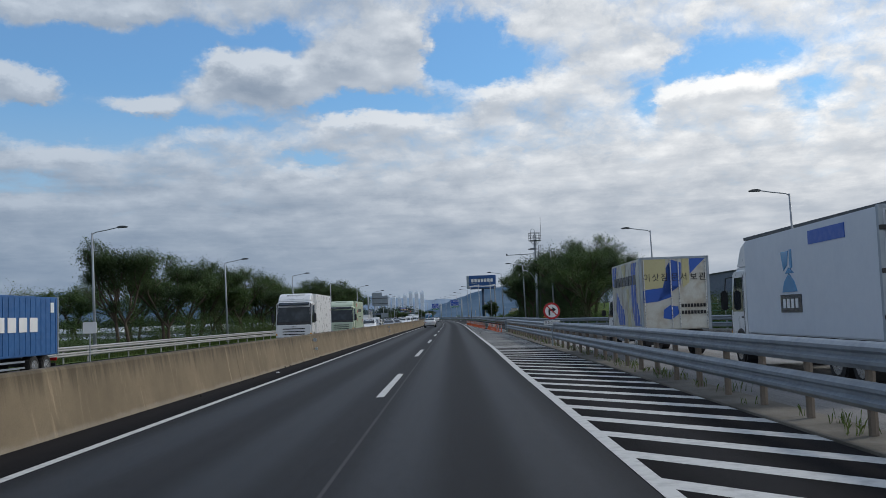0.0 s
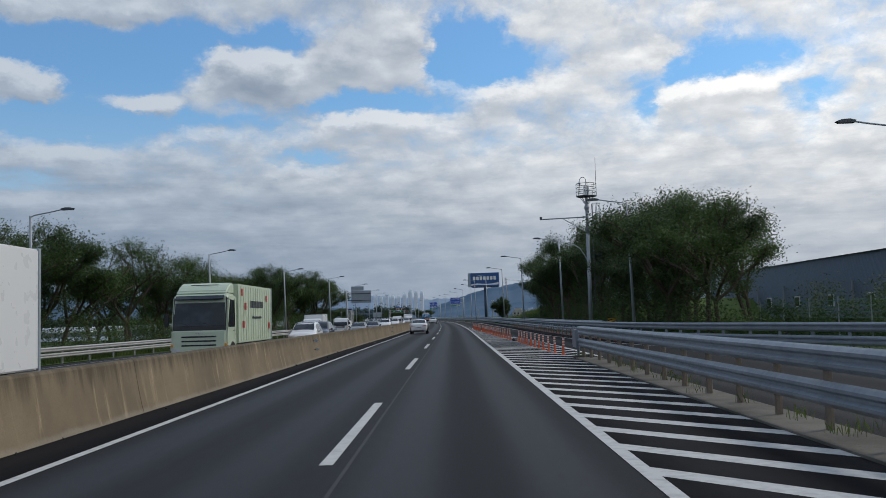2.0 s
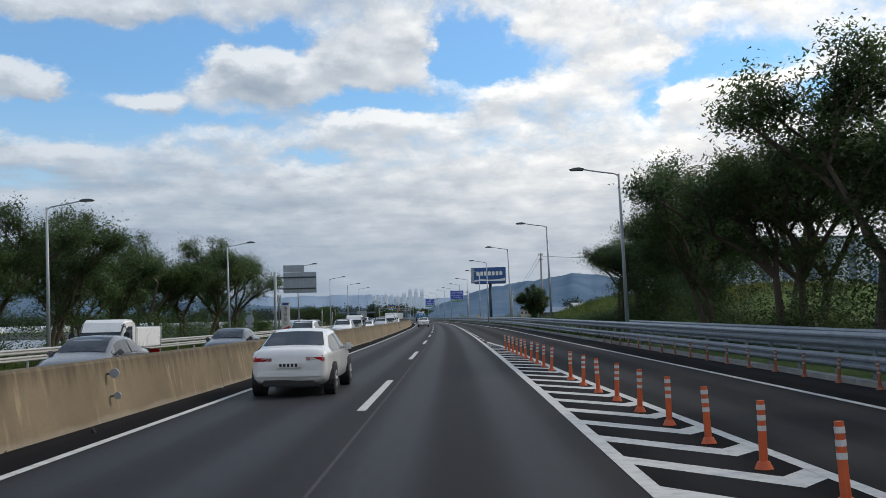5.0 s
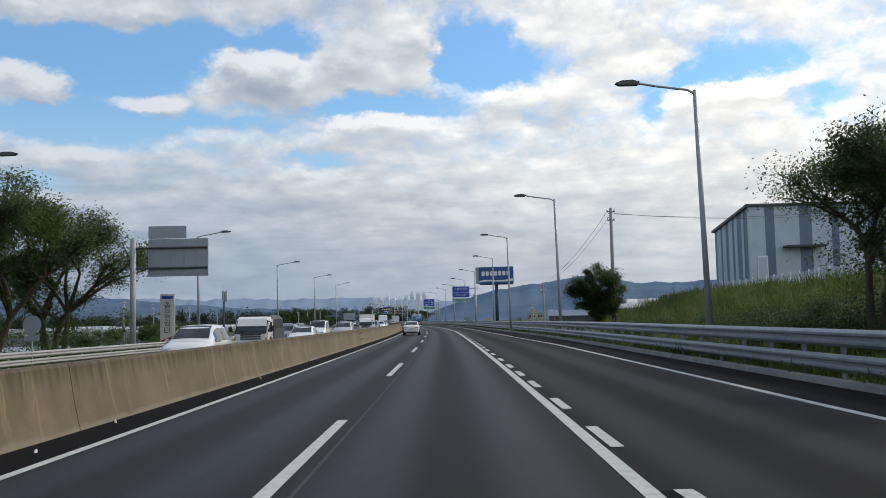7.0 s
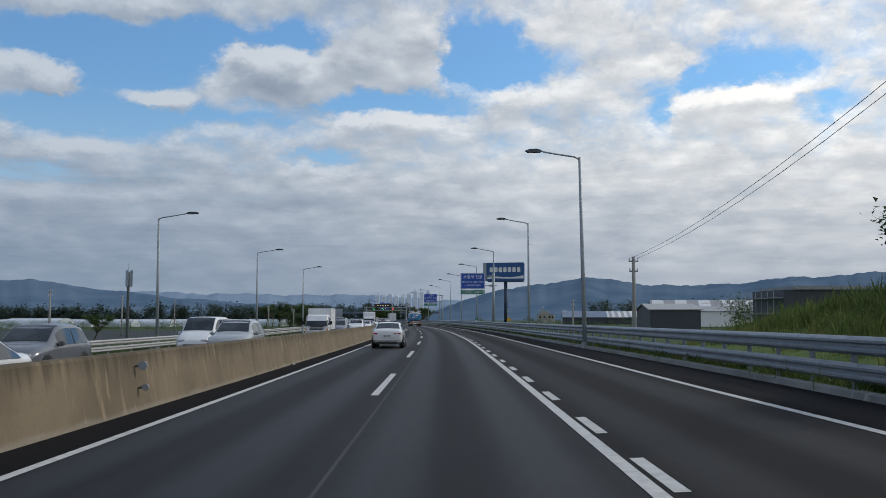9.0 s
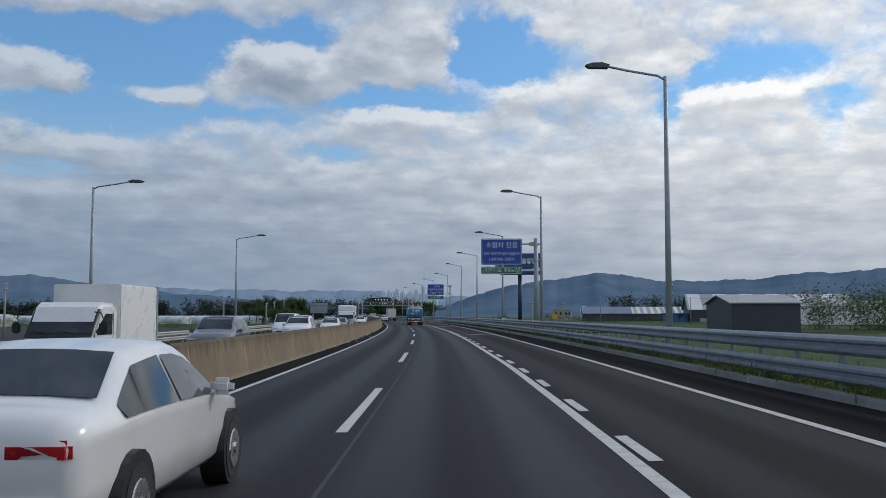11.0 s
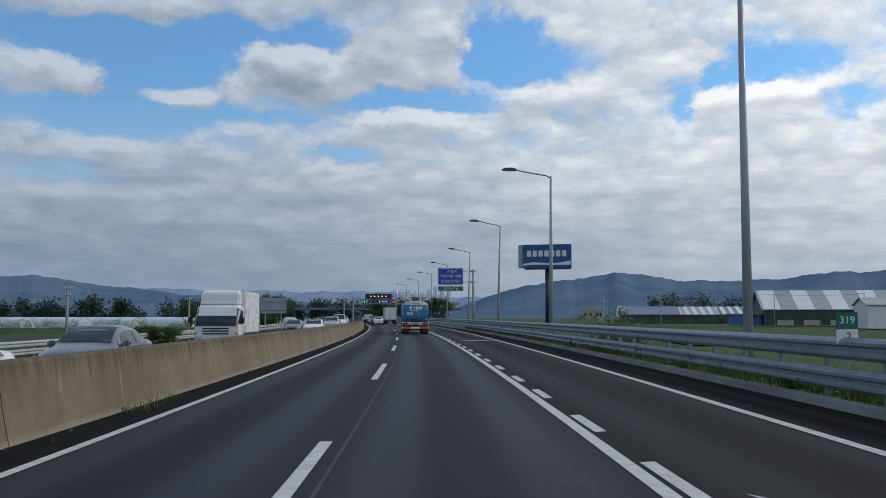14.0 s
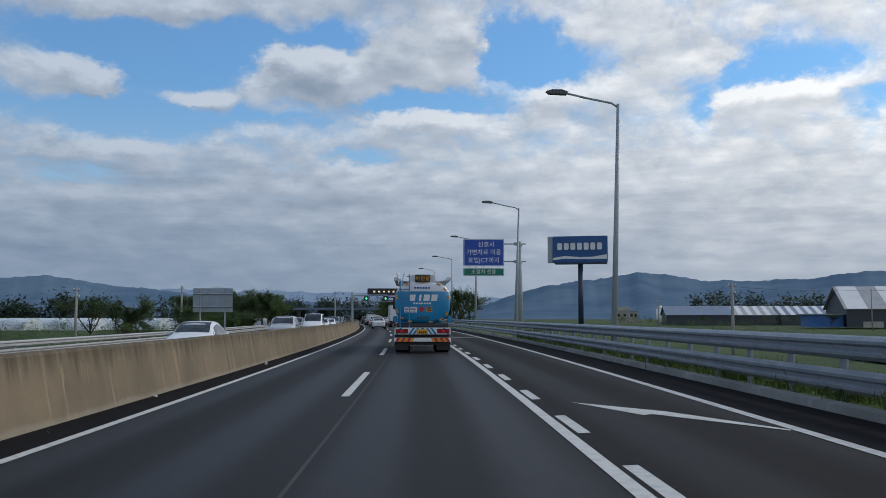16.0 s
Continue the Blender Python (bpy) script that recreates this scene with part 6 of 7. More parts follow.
M_MULCH = worn("mulch_film", (0.24, 0.28, 0.32), (0.15, 0.18, 0.21), 0.08, 0.5, amount=0.7)
M_RICE = grassy("rice_field", (0.030, 0.060, 0.018), (0.055, 0.085, 0.026), (0.085, 0.095, 0.035))
for i in range(12):
    greenhouse(-230 + 14 * i, 560 + 5 * i, 7, 42, 80)
greenhouse(-142, 520, 8, 24, 70)
for i in range(4):
    greenhouse(-150 + 22 * i, 900, 8, 50, 85)


def field(label, x0, x1, y0, y1, z, mat, name="field"):
    bm = bmesh.new()
    nx, ny = 8, 8
    g = [[bm.verts.new((x0 + (x1 - x0) * i / nx, y0 + (y1 - y0) * j / ny + 2 * noise.noise(Vector((i, j, x0))), z + 0.02 * noise.noise(Vector((i * 1.3, j * 1.7, y0))))) for j in range(ny + 1)] for i in range(nx + 1)]
    for i in range(nx):
        for j in range(ny):
            bm.faces.new((g[i][j], g[i + 1][j], g[i + 1][j + 1], g[i][j + 1]))
    tagged(part(name, bm, mat), label, "field", kind="structure")


field("dark ploughed field", -200, -62, 330, 475, -1.5, M_PLOUGH)
field("pale film-covered vegetable beds", -190, -52, 250, 326, -1.45, M_MULCH)
field("bright green rice field", 8, 130, 440, 590, -1.45, M_RICE)
field("bright green rice field", -20, 40, 596, 735, -1.45, M_RICE)
for k in range(9):
    stuff_leaves("hedgerow", "rough green hedgerow between the fields", M_LEAF, [((-70 - 14 * k + rg.uniform(-8, 8), 508 + rg.uniform(-6, 6), rg.uniform(-1.4, 0.4)), 1.2) for _ in range(26)], 40 + k, 0.15, 70, 1.3)
# far woods whose leaf colour carries the haze
stuff_leaves("far_wood", "dark wood on the far side of the fields", M_LEAF_HAZED, [((rg.uniform(-400, -150), 690 + rg.uniform(-20, 20), rg.uniform(-2, 5.5) + 3 * noise.noise(Vector((i * 0.1, 0, 0)))), 1.0) for i in range(420)], 60, 0.95, 60, 3.0, 1.0)
stuff_leaves("far_wood", "dark wood beyond the farm halls", M_LEAF_HAZED, [((rg.uniform(60, 330), 800 + rg.uniform(-30, 30), rg.uniform(-1, 10)), 1.0) for _ in range(330)], 61, 1.0, 60, 3.6, 1.0)
stuff_leaves("far_wood", "tree belt where the road bends away", M_LEAF_HAZED, [((-140 + rg.uniform(-60, 80), 860 + rg.uniform(-30, 30), rg.uniform(-1, 9)), 1.0) for _ in range(230)], 62, 1.0, 60, 3.6, 1.0)
stuff_leaves("far_wood", "low woods near the sheds", M_LEAF_DARK, [((rg.uniform(62, 120), 470 + rg.uniform(-20, 20), rg.uniform(-1, 6)), 1.0) for _ in range(150)], 63, 0.4, 80, 3.0, 1.0)


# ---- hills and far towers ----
# blue-grey base colours with the distance haze painted in
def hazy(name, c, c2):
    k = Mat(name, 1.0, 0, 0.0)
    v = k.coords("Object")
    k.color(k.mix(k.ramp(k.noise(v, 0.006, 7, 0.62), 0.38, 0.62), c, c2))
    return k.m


# wooded slopes, their green shifted to blue in place of haze
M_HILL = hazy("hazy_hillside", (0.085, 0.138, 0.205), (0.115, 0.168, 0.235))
# thicker haze for greater distance, put into paler colours
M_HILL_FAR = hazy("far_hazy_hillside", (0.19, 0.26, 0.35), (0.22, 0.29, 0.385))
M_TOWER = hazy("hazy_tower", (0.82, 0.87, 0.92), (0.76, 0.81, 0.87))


def ridge(name, label, table, dist, mat, seed, rough=0.18):
    az = [a for a, _ in table]
    el = [e for _, e in table]
    bm = bmesh.new()
    cols = []
    a = az[0]
    while a <= az[-1]:
        e = float(np.interp(a, az, el))
        top = dist * math.tan(radians(e)) * (1 + rough * (noise.fractal(Vector((a * 0.55, seed, 0)), 1.0, 2.0, 5)))
        top += dist * 0.0012 * noise.noise(Vector((a * 9, seed, 3)))
        col = []
        for k in range(7):
            f = k / 6
            d = dist - 800 * (1 - f) + 25 * noise.noise(Vector((a * 0.8, f * 4, seed)))
            z = -2 + (top + 2) * f ** 1.25 * (1 + (0.10 * noise.noise(Vector((a * 0.9, f * 3, seed + 5))) if 0 < k < 6 else 0))
            col.append(bm.verts.new((d * math.sin(radians(a)), 250 + d * math.cos(radians(a)), z)))
        cols.append(col)
        a += 0.2
    for p, q in zip(cols, cols[1:]):
        for k in range(6):
            bm.faces.new((p[k], q[k], q[k + 1], p[k + 1]))
    tagged(part(name, bm, mat, smooth=True), label, "hill", kind="structure")


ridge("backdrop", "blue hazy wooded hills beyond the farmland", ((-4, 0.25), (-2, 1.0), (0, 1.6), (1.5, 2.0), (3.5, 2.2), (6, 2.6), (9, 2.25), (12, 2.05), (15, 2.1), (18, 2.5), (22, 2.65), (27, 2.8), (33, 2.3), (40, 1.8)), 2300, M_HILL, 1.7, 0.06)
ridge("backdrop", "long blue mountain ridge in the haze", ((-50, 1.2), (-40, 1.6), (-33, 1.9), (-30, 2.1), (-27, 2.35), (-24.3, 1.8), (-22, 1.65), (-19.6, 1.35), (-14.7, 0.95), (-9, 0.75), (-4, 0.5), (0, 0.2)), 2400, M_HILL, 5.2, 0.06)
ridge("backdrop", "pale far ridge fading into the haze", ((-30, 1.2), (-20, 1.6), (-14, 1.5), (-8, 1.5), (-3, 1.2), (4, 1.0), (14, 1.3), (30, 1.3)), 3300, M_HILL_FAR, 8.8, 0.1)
rt = random.Random(4)
for i in range(9):
    a = radians(-6.3 + 0.36 * i)
    d = 2250
    h = d * math.tan(radians(1.35 + rt.uniform(0, 0.38)))
    t = thing("apartment_tower", "distant pale apartment tower in the haze", "building", pose(d * math.sin(a), 60 + d * math.cos(a), -2), "distant apartment towers")
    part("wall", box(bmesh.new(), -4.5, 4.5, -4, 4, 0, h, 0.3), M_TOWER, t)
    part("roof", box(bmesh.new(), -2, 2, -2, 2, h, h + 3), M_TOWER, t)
    # pale window strips, lightened to suit the haze painted on the towers
    for k in range(6):
        part("window_strip", box(bmesh.new(), -3.6 + 1.3 * k, -3.0 + 1.3 * k, -4.15, -4.0, 4, h - 3), M_ROOF_W, t)
t = thing("overpass", "distant blue-grey bridge over the road", "bridge", pose(-95, 830, 0, 0, 0, 12))
part("deck", box(bmesh.new(), -40, 60, 0, 8, 5.0, 6.2, 0.1), M_SHEET_G, t)
for x in (-30, 20, 50):
    part("pier", box(bmesh.new(), x - 0.8, x + 0.8, 2, 6, -2, 5.0, 0.1), M_CURB, t)

spots = [(*P(s, U_BARRIER(s) + rg.uniform(0.02, 0.22))[:2], 0.0, rg.uniform(0.5, 1.2)) for s in (354.2, 354.5, 354.9, 355.3, 355.8, 356.4, 357.0)]
blades("foot_weeds", "dry weed tufts at the foot of the median barrier", M_BLADE_DRY, spots, 31, 0.11, 0.008, 18, 0.14)


# ---- vehicles ----
def paint(name, c, rough=0.22):
    k = Mat(name, rough, 0.0, 0.5)
    v = k.coords("Object")
    k.color(k.mix(k.ramp(k.noise(v, 1.3, 5), 0.4, 0.7, 0, 0.4), c, tuple(x * 0.82 for x in c)))
    k.b.inputs["Coat Weight"].default_value = 0.5
    return k.m


P_WHITE, P_GREY, P_DARK, P_SILVER, P_BLACK = paint("white_car_paint", (0.72, 0.73, 0.74)), paint("grey_car_paint", (0.13, 0.14, 0.16)), paint("navy_car_paint", (0.03, 0.04, 0.065)), paint("silver_car_paint", (0.36, 0.38, 0.40)), paint("black_car_paint", (0.02, 0.02, 0.023))
M_LAMP = worn("headlamp_glass", (0.55, 0.57, 0.6), (0.4, 0.42, 0.45), 6, 0.12)
M_PLATE = worn("number_plate", (0.70, 0.72, 0.72), (0.6, 0.6, 0.6), 4, 0.4)


def wheel(parent, x, y, r, w, dual=False):
    """A wheel with its axle along x, outer face at x."""
    s = 1 if x > 0 else -1
    bm = bmesh.new()
    cyl(bm, (x - s * w, y, r), (x, y, r), r, r, 20)
    bmesh.ops.bevel(bm, geom=[e for e in bm.edges if abs((e.verts[0].co - e.verts[1].co).x) < 1e-5], offset=r * 0.08, segments=2, affect="EDGES")
    o = part("wheel", bm, M_RUBBER, parent)
    part("rim", cyl(cyl(bmesh.new(), (x - s * 0.02, y, r), (x + s * 0.012, y, r), r * 0.62, r * 0.58, 16), (x, y, r), (x + s * 0.03, y, r), r * 0.2, r * 0.16, 10), M_CHROME, o)
    return o


# length, width, wheel radius, then stations (y, top height, belt height, half width at the belt, half width of the roof edge)
SHAPES = {
    "sedan": (4.7, 1.84, .33, ((0.0, .86, .80, .70, .60), (0.06, 1.00, .88, .80, .70), (0.22, 1.05, .92, .84, .74), (0.62, 1.08, .94, .87, .72), (1.30, 1.40, .95, .89, .60), (1.85, 1.46, .95, .90, .62), (2.45, 1.45, .94, .90, .62), (2.85, 1.35, .93, .90, .62), (3.45, 1.01, .92, .89, .72), (4.1, .88, .80, .86, .70), (4.5, .76, .68, .78, .60), (4.66, .62, .56, .66, .52)), (.66, 1.28), (3.4, 2.55), (0.75, 3.3)),
    "suv": (4.6, 1.88, .37, ((0.0, 1.05, .96, .78, .66), (0.06, 1.15, 1.02, .84, .70), (0.20, 1.24, 1.04, .87, .70), (0.55, 1.62, 1.06, .90, .62), (1.10, 1.70, 1.06, .92, .64), (2.2, 1.69, 1.05, .92, .64), (2.6, 1.60, 1.04, .92, .64), (3.3, 1.14, 1.02, .91, .74), (4.05, 1.02, .92, .88, .72), (4.4, .90, .80, .80, .62), (4.57, .72, .66, .68, .54)), (.20, .56), (3.22, 2.3), (0.5, 3.0)),
    "van": (4.8, 1.92, .34, ((0.0, 1.30, 1.02, .84, .70), (0.04, 1.70, 1.06, .88, .70), (0.18, 1.90, 1.08, .91, .72), (0.6, 1.96, 1.08, .93, .74), (2.6, 1.95, 1.07, .94, .74), (3.0, 1.84, 1.07, .94, .74), (3.7, 1.22, 1.04, .92, .78), (4.3, 1.02, .90, .88, .70), (4.6, .84, .74, .80, .60), (4.76, .66, .60, .68, .5)), (.02, .2), (3.66, 2.75), (0.4, 3.5)),
}


def car(kind, colour, label, m=None, category="car", group=""):
    """Front towards local +y, rear at y = 0; one lofted shell with panes set proud of it."""
    length, width, wr, stations, rear_glass, screen, side_glass = SHAPES[kind]
    t = thing("car", label, category, m, group)
    ys = [q[0] for q in stations]
    top, belt, wb, wt = [lambda y, c=c: float(np.interp(y, ys, [q[c] for q in stations])) for c in (1, 2, 3, 4)]
    h = width / 2
    sill = 0.24 if kind == "sedan" else 0.30

    def section(y):
        f = wb(y) / 0.92
        lift = 0.10 * max(0, 1 - y / 0.5) + 0.06 * max(0, 1 - (length - y) / 0.5)
        b, tp = belt(y), top(y)
        half = [(0.0, sill + lift), (h * .84 * f, sill + lift), (h * .95 * f, sill + .10 + lift), (h * 1.0 * f, (sill + b) / 2), (h * .985 * f, b - .08), (wb(y), b), (wt(y) + .05, tp - .05), (wt(y) - .06, tp), (wt(y) * .5, tp + .022), (0.0, tp + .03)]
        return half

    bm = bmesh.new()
    rings = []
    for y in sorted(set(ys + list(np.linspace(0.35, length - .45, 9)))):
        half = section(y)
        rings.append([bm.verts.new((x, y, z)) for x, z in half] + [bm.verts.new((-x, y, z)) for x, z in half[-2:0:-1]])
    for a, b in zip(rings, rings[1:]):
        for i in range(len(a)):
            bm.faces.new((a[i - 1], a[i], b[i], b[i - 1]))
    bm.faces.new(rings[0])
    bm.faces.new(rings[-1][::-1])
    bmesh.ops.recalc_face_normals(bm, faces=bm.faces)
    part("body", bm, colour, t, smooth=True)

    def pane(name, rows):
        bm = bmesh.new()
        g = [[bm.verts.new(p) for p in r] for r in rows]
        for a, b in zip(g, g[1:]):
            for k in range(len(a) - 1):
                bm.faces.new((a[k], a[k + 1], b[k + 1], b[k]))
        return part(name, bm, M_GLASS, t, smooth=True)

    def across(y, d):
        w = wt(y) - .02
        return [(w * k, y + d * .6, top(y) + .034 - .012 * k * k * 2) for k in (-1, -.5, 0, .5, 1)]

    pane("windscreen", [across(y, .02) for y in np.linspace(screen[0], screen[1], 5)])
    pane("rear_window", [across(y, -.02) for y in np.linspace(rear_glass[0], rear_glass[1], 4)])
    for sd in (-1, 1):
        mid = (side_glass[0] + side_glass[1]) / 2 - .1
        for a, b in ((side_glass[0], mid - .04), (mid + .04, side_glass[1])):
            rows = []
            for y in np.linspace(a, b, 5):
                hi = max(top(y) - .09, belt(y) + .03)
                f = (hi - belt(y)) / max(top(y) - .05 - belt(y), .02)
                rows.append([(sd * (wb(y) + .012 + (wt(y) + .05 - wb(y)) * v), y, belt(y) + .02 + (hi - belt(y) - .02) * v / max(f, .2)) for v in (.02, f * .96)])
            pane("side_window", rows)
        yb = screen[0] - .35
        part("mirror", box(bmesh.new(), sd * (h + .06) - .11, sd * (h + .06) + .11, yb - .07, yb + .07, belt(yb) + .0, belt(yb) + .16, 0.05), colour, t)
        zt = belt(0.1) - .04
        part("tail_lamp", box(bmesh.new(), sd * (h - .36) - .22, sd * (h - .36) + .22, 0.0, 0.22, zt - .10, zt + .05, 0.035), M_RED, t)
        part("headlamp", box(bmesh.new(), sd * (h - .38) - .2, sd * (h - .38) + .2, length - 0.5, length - 0.10, belt(length - .3) - .10, belt(length - .3) + .03, 0.035), M_LAMP, t)
        for y in (0.88, length - 0.92):
            part("wheel_arch", cyl(bmesh.new(), (sd * (h - .24), y, wr + .02), (sd * (h + .004), y, wr + .02), wr + .06, wr + .05, 20), M_BLACK, t)
            wheel(t, sd * (h + 0.012), y, wr, 0.22)
    zr = sill + .16
    part("bumper", box(bmesh.new(), -h * .80, h * .80, -0.03, 0.14, zr, zr + .20, 0.05), M_BLACK if kind == "suv" else colour, t)
    pl = part("number_plate", box(bmesh.new(), -.26, .26, -0.045, 0.02, zr + .24, zr + .36, 0.01), M_PLATE, t)
    for i in range(5):
        part("number_bar", box(bmesh.new(), -.2 + .085 * i, -.145 + .085 * i, -.049, -.044, zr + .265, zr + .335), M_BLACK, pl)
    part("grille", box(bmesh.new(), -h * .5, h * .5, length - 0.16, length - 0.02, .42, .60, 0.02), M_BLACK, t)
    part("diffuser", box(bmesh.new(), -h * .62, h * .62, -0.02, 0.1, sill, sill + .14, 0.02), M_BLACK, t)
    return t


def truck(label, m, cab_mat, box_mat, box_len=6.2, box_h=2.5, box_w=2.4, cab_h=2.5, open_bed=False, fairing=None, ribs=True, group=""):
    """Front towards local +y, rear at y = 0."""
    t = thing("truck", label, "truck", m, group)
    L, W = box_len, box_w
    zf = 0.95
    part("chassis", box(box(bmesh.new(), -0.42, -0.3, 0.1, L + 1.8, 0.62, 0.85), 0.3, 0.42, 0.1, L + 1.8, 0.62, 0.85), M_BLACK, t)
    if open_bed:
        bed = part("bed", box(bmesh.new(), -W / 2, W / 2, 0, L, zf - 0.1, zf, 0.01), box_mat, t)
        for a in ((-W / 2, -W / 2 + .05, 0, L), (W / 2 - .05, W / 2, 0, L), (-W / 2, W / 2, 0, .05), (-W / 2, W / 2, L - .05, L)):
            part("side_board", box(bmesh.new(), *a, zf + .002, zf + 0.5, 0.01), box_mat, bed)
        if fairing:
            bm = bmesh.new()
            prism(bm, [(-W / 2 + .06, zf + .2), (-W / 2 + .06, zf + 1.0), (-W / 2 + .3, zf + 1.22), (W / 2 - .3, zf + 1.22), (W / 2 - .06, zf + 1.0), (W / 2 - .06, zf + .2)], "y", 0.06, L - .06)
            part("canopy", bm, fairing, t, "tarpaulin canopy")
    else:
        bx = part("cargo_box", box(bmesh.new(), -W / 2, W / 2, 0.03, L, zf, zf + box_h, 0.03), box_mat, t)
        part("corner_frame", box(box(box(bmesh.new(), -W / 2 - .02, -W / 2 + .07, 0, .1, zf - .02, zf + box_h + .02), W / 2 - .07, W / 2 + .02, 0, .1, zf - .02, zf + box_h + .02), -W / 2, W / 2, 0, .1, zf + box_h - .05, zf + box_h + .025), M_SIGN_BACK, bx)
        for x in (-W / 2 + .12, -.14, .14, W / 2 - .12):
            part("lock_rod", cyl(bmesh.new(), (x, -0.03, zf + .05), (x, -0.03, zf + box_h - .08), 0.02, 0.02, 6), M_CHROME, bx)
        if ribs:
            for i in range(round(L / 0.5)):
                for s in (-1, 1):
                    part("rib", box(bmesh.new(), s * W / 2 - .018, s * W / 2 + .018, 0.25 + .5 * i, 0.31 + .5 * i, zf + .1, zf + box_h - .1), box_mat, bx)
    cw = W * 0.96 / 2
    y0 = L + 0.08
    big = cab_h > 2
    lean = 0.24 if big else 0.5
    yf, zt, zb = y0 + 1.72, 0.55 + cab_h, 0.55 + cab_h * (0.44 if big else 0.47)
    bm = bmesh.new()
    prism(bm, [(y0, 0.5), (y0, zt - .12), (y0 + .14, zt), (yf - lean - .3, zt + .02), (yf - lean - .06, zt - .10), (yf - .05, zb), (yf, zb - .14), (yf + .02, 0.62), (yf - .04, 0.5)], "x", -cw, cw)
    bmesh.ops.bevel(bm, geom=[e for e in bm.edges if abs(e.verts[0].co.x) > cw - .01 and abs(e.verts[1].co.x) > cw - .01 and e.verts[0].co.x * e.verts[1].co.x > 0], offset=0.10, segments=3, affect="EDGES")
    cab = part("cab", bm, cab_mat, t, smooth=False)
    top, foot = (yf - lean - .075, zt - .16), (yf - .055, zb + .03)

    def on_screen(k):
        return top[0] + (foot[0] - top[0]) * k, top[1] + (foot[1] - top[1]) * k

    def slab(w, k0, k1, d0, d1):
        a, b = on_screen(k0), on_screen(k1)
        bm = bmesh.new()
        prism(bm, [(a[0] + d1, a[1]), (b[0] + d1, b[1]), (b[0] + d0, b[1]), (a[0] + d0, a[1])], "x", -w, w)
        bmesh.ops.bevel(bm, geom=[e for e in bm.edges], offset=0.012, segments=1, affect="EDGES")
        return bm

    part("screen_surround", slab(cw * .95, -.03, 1.12, -.05, .012), M_BLACK, cab)
    part("windscreen", slab(cw * .90, .03, .96, -.04, .022), M_GLASS, cab)
    for x in (-cw * .45, cw * .3):
        a, b = on_screen(.99), on_screen(.80)
        part("wiper", pipe(bmesh.new(), [(x, a[0] + .04, a[1]), (x + .12, (a[0] + b[0]) / 2 + .04, (a[1] + b[1]) / 2), (x + .42, b[0] + .05, b[1] - .04)], 0.011, 5), M_BLACK, cab)
    if big:
        bm = bmesh.new()
        prism(bm, [(top[0] + .02, zt - .06), (top[0] + .24, zt - .2), (top[0] + .23, zt - .24), (top[0] + .0, zt - .13)], "x", -cw * .86, cw * .86)
        part("sun_visor", bm, M_GLASS, cab)
    for s in (-1, 1):
        bm = bmesh.new()
        prism(bm, [(y0 + .42, zb + .02), (y0 + .42, zt - .26), (yf - lean - .34, zt - .26), (yf - .22, zb + .10), (yf - .3, zb + .02)], "x", s * cw - .012, s * cw + .010)
        part("side_window", bm, M_GLASS, cab)
        for y in (y0 + .34, yf - .13):
            part("door_seam", box(bmesh.new(), s * cw - .01, s * cw + .004, y - .008, y + .008, 0.72, zb + .02 if y > y0 + 1 else zt - .2), M_BLACK, cab)
        part("door_handle", box(bmesh.new(), s * cw - .01, s * cw + .03, y0 + .44, y0 + .62, zb - .16, zb - .11, 0.01), M_BLACK, cab)
        part("step", box(bmesh.new(), s * cw - .2, s * cw + .01, y0 + .3, yf - .1, 0.40, 0.56, 0.02), M_BLACK, cab)
        arm = part("mirror", box(bmesh.new(), s * (cw + .2) - .1, s * (cw + .2) + .1, yf - .2, yf - .09, zb + .06, zb + (.62 if big else .34), 0.04), M_BLACK, cab)
        part("mirror_arm", pipe(bmesh.new(), [(s * (cw - .05), yf - .25, zt - .22), (s * (cw + .14), yf - .16, zt - .25), (s * (cw + .2), yf - .15, zb + .4)], 0.018, 6), M_BLACK, arm)
        part("headlamp", box(bmesh.new(), s * (cw - .24) - .2, s * (cw - .24) + .2, yf - .06, yf + .045, 0.66, 0.86, 0.04), M_LAMP, cab)
        part("corner_lamp", box(bmesh.new(), s * (cw - .06) - .05, s * (cw - .06) + .06, yf - .2, yf + .02, 0.9, 1.02, 0.02), M_AMBER, cab)
        part("tail_lamp", box(bmesh.new(), s * (W / 2 - .25) - .2, s * (W / 2 - .25) + .2, -0.02, 0.1, 0.66, 0.8, 0.02), M_RED, t)
        r = 0.48 if box_h > 2 else 0.36
        part("wheel_arch", cyl(bmesh.new(), (s * (cw - .3), y0 + .75, r + .04), (s * (cw + .006), y0 + .75, r + .04), r + .08, r + .07, 18), M_BLACK, cab)
        for y in ((1.3, y0 + .75) if L < 7.5 else (1.2, 2.4, y0 + .75)):
            wheel(t, s * (W / 2 - .01), y, r, 0.45 if y < 3 else 0.27)
        if L > 5:
            part("side_guard", box(box(bmesh.new(), s * (W / 2 - .08) - .02, s * (W / 2 - .08) + .02, 3.2, L - .6, 0.46, 0.54), s * (W / 2 - .08) - .02, s * (W / 2 - .08) + .02, 3.2, L - .6, 0.72, 0.80), M_SIGN_BACK, t)
            part("fuel_tank", box(bmesh.new(), s * (W / 2 - .45) - .25, s * (W / 2 - .45) + .25, L - 1.6, L - .5, 0.42, 0.88, 0.06), M_DARKSTEEL, t)
    for k in range(3):
        part("grille_slat", box(bmesh.new(), -cw * .62, cw * .62, yf - .02, yf + .035, 0.92 + cab_h * .07 * k, 0.92 + cab_h * .07 * k + .06, 0.015), M_BLACK, cab)
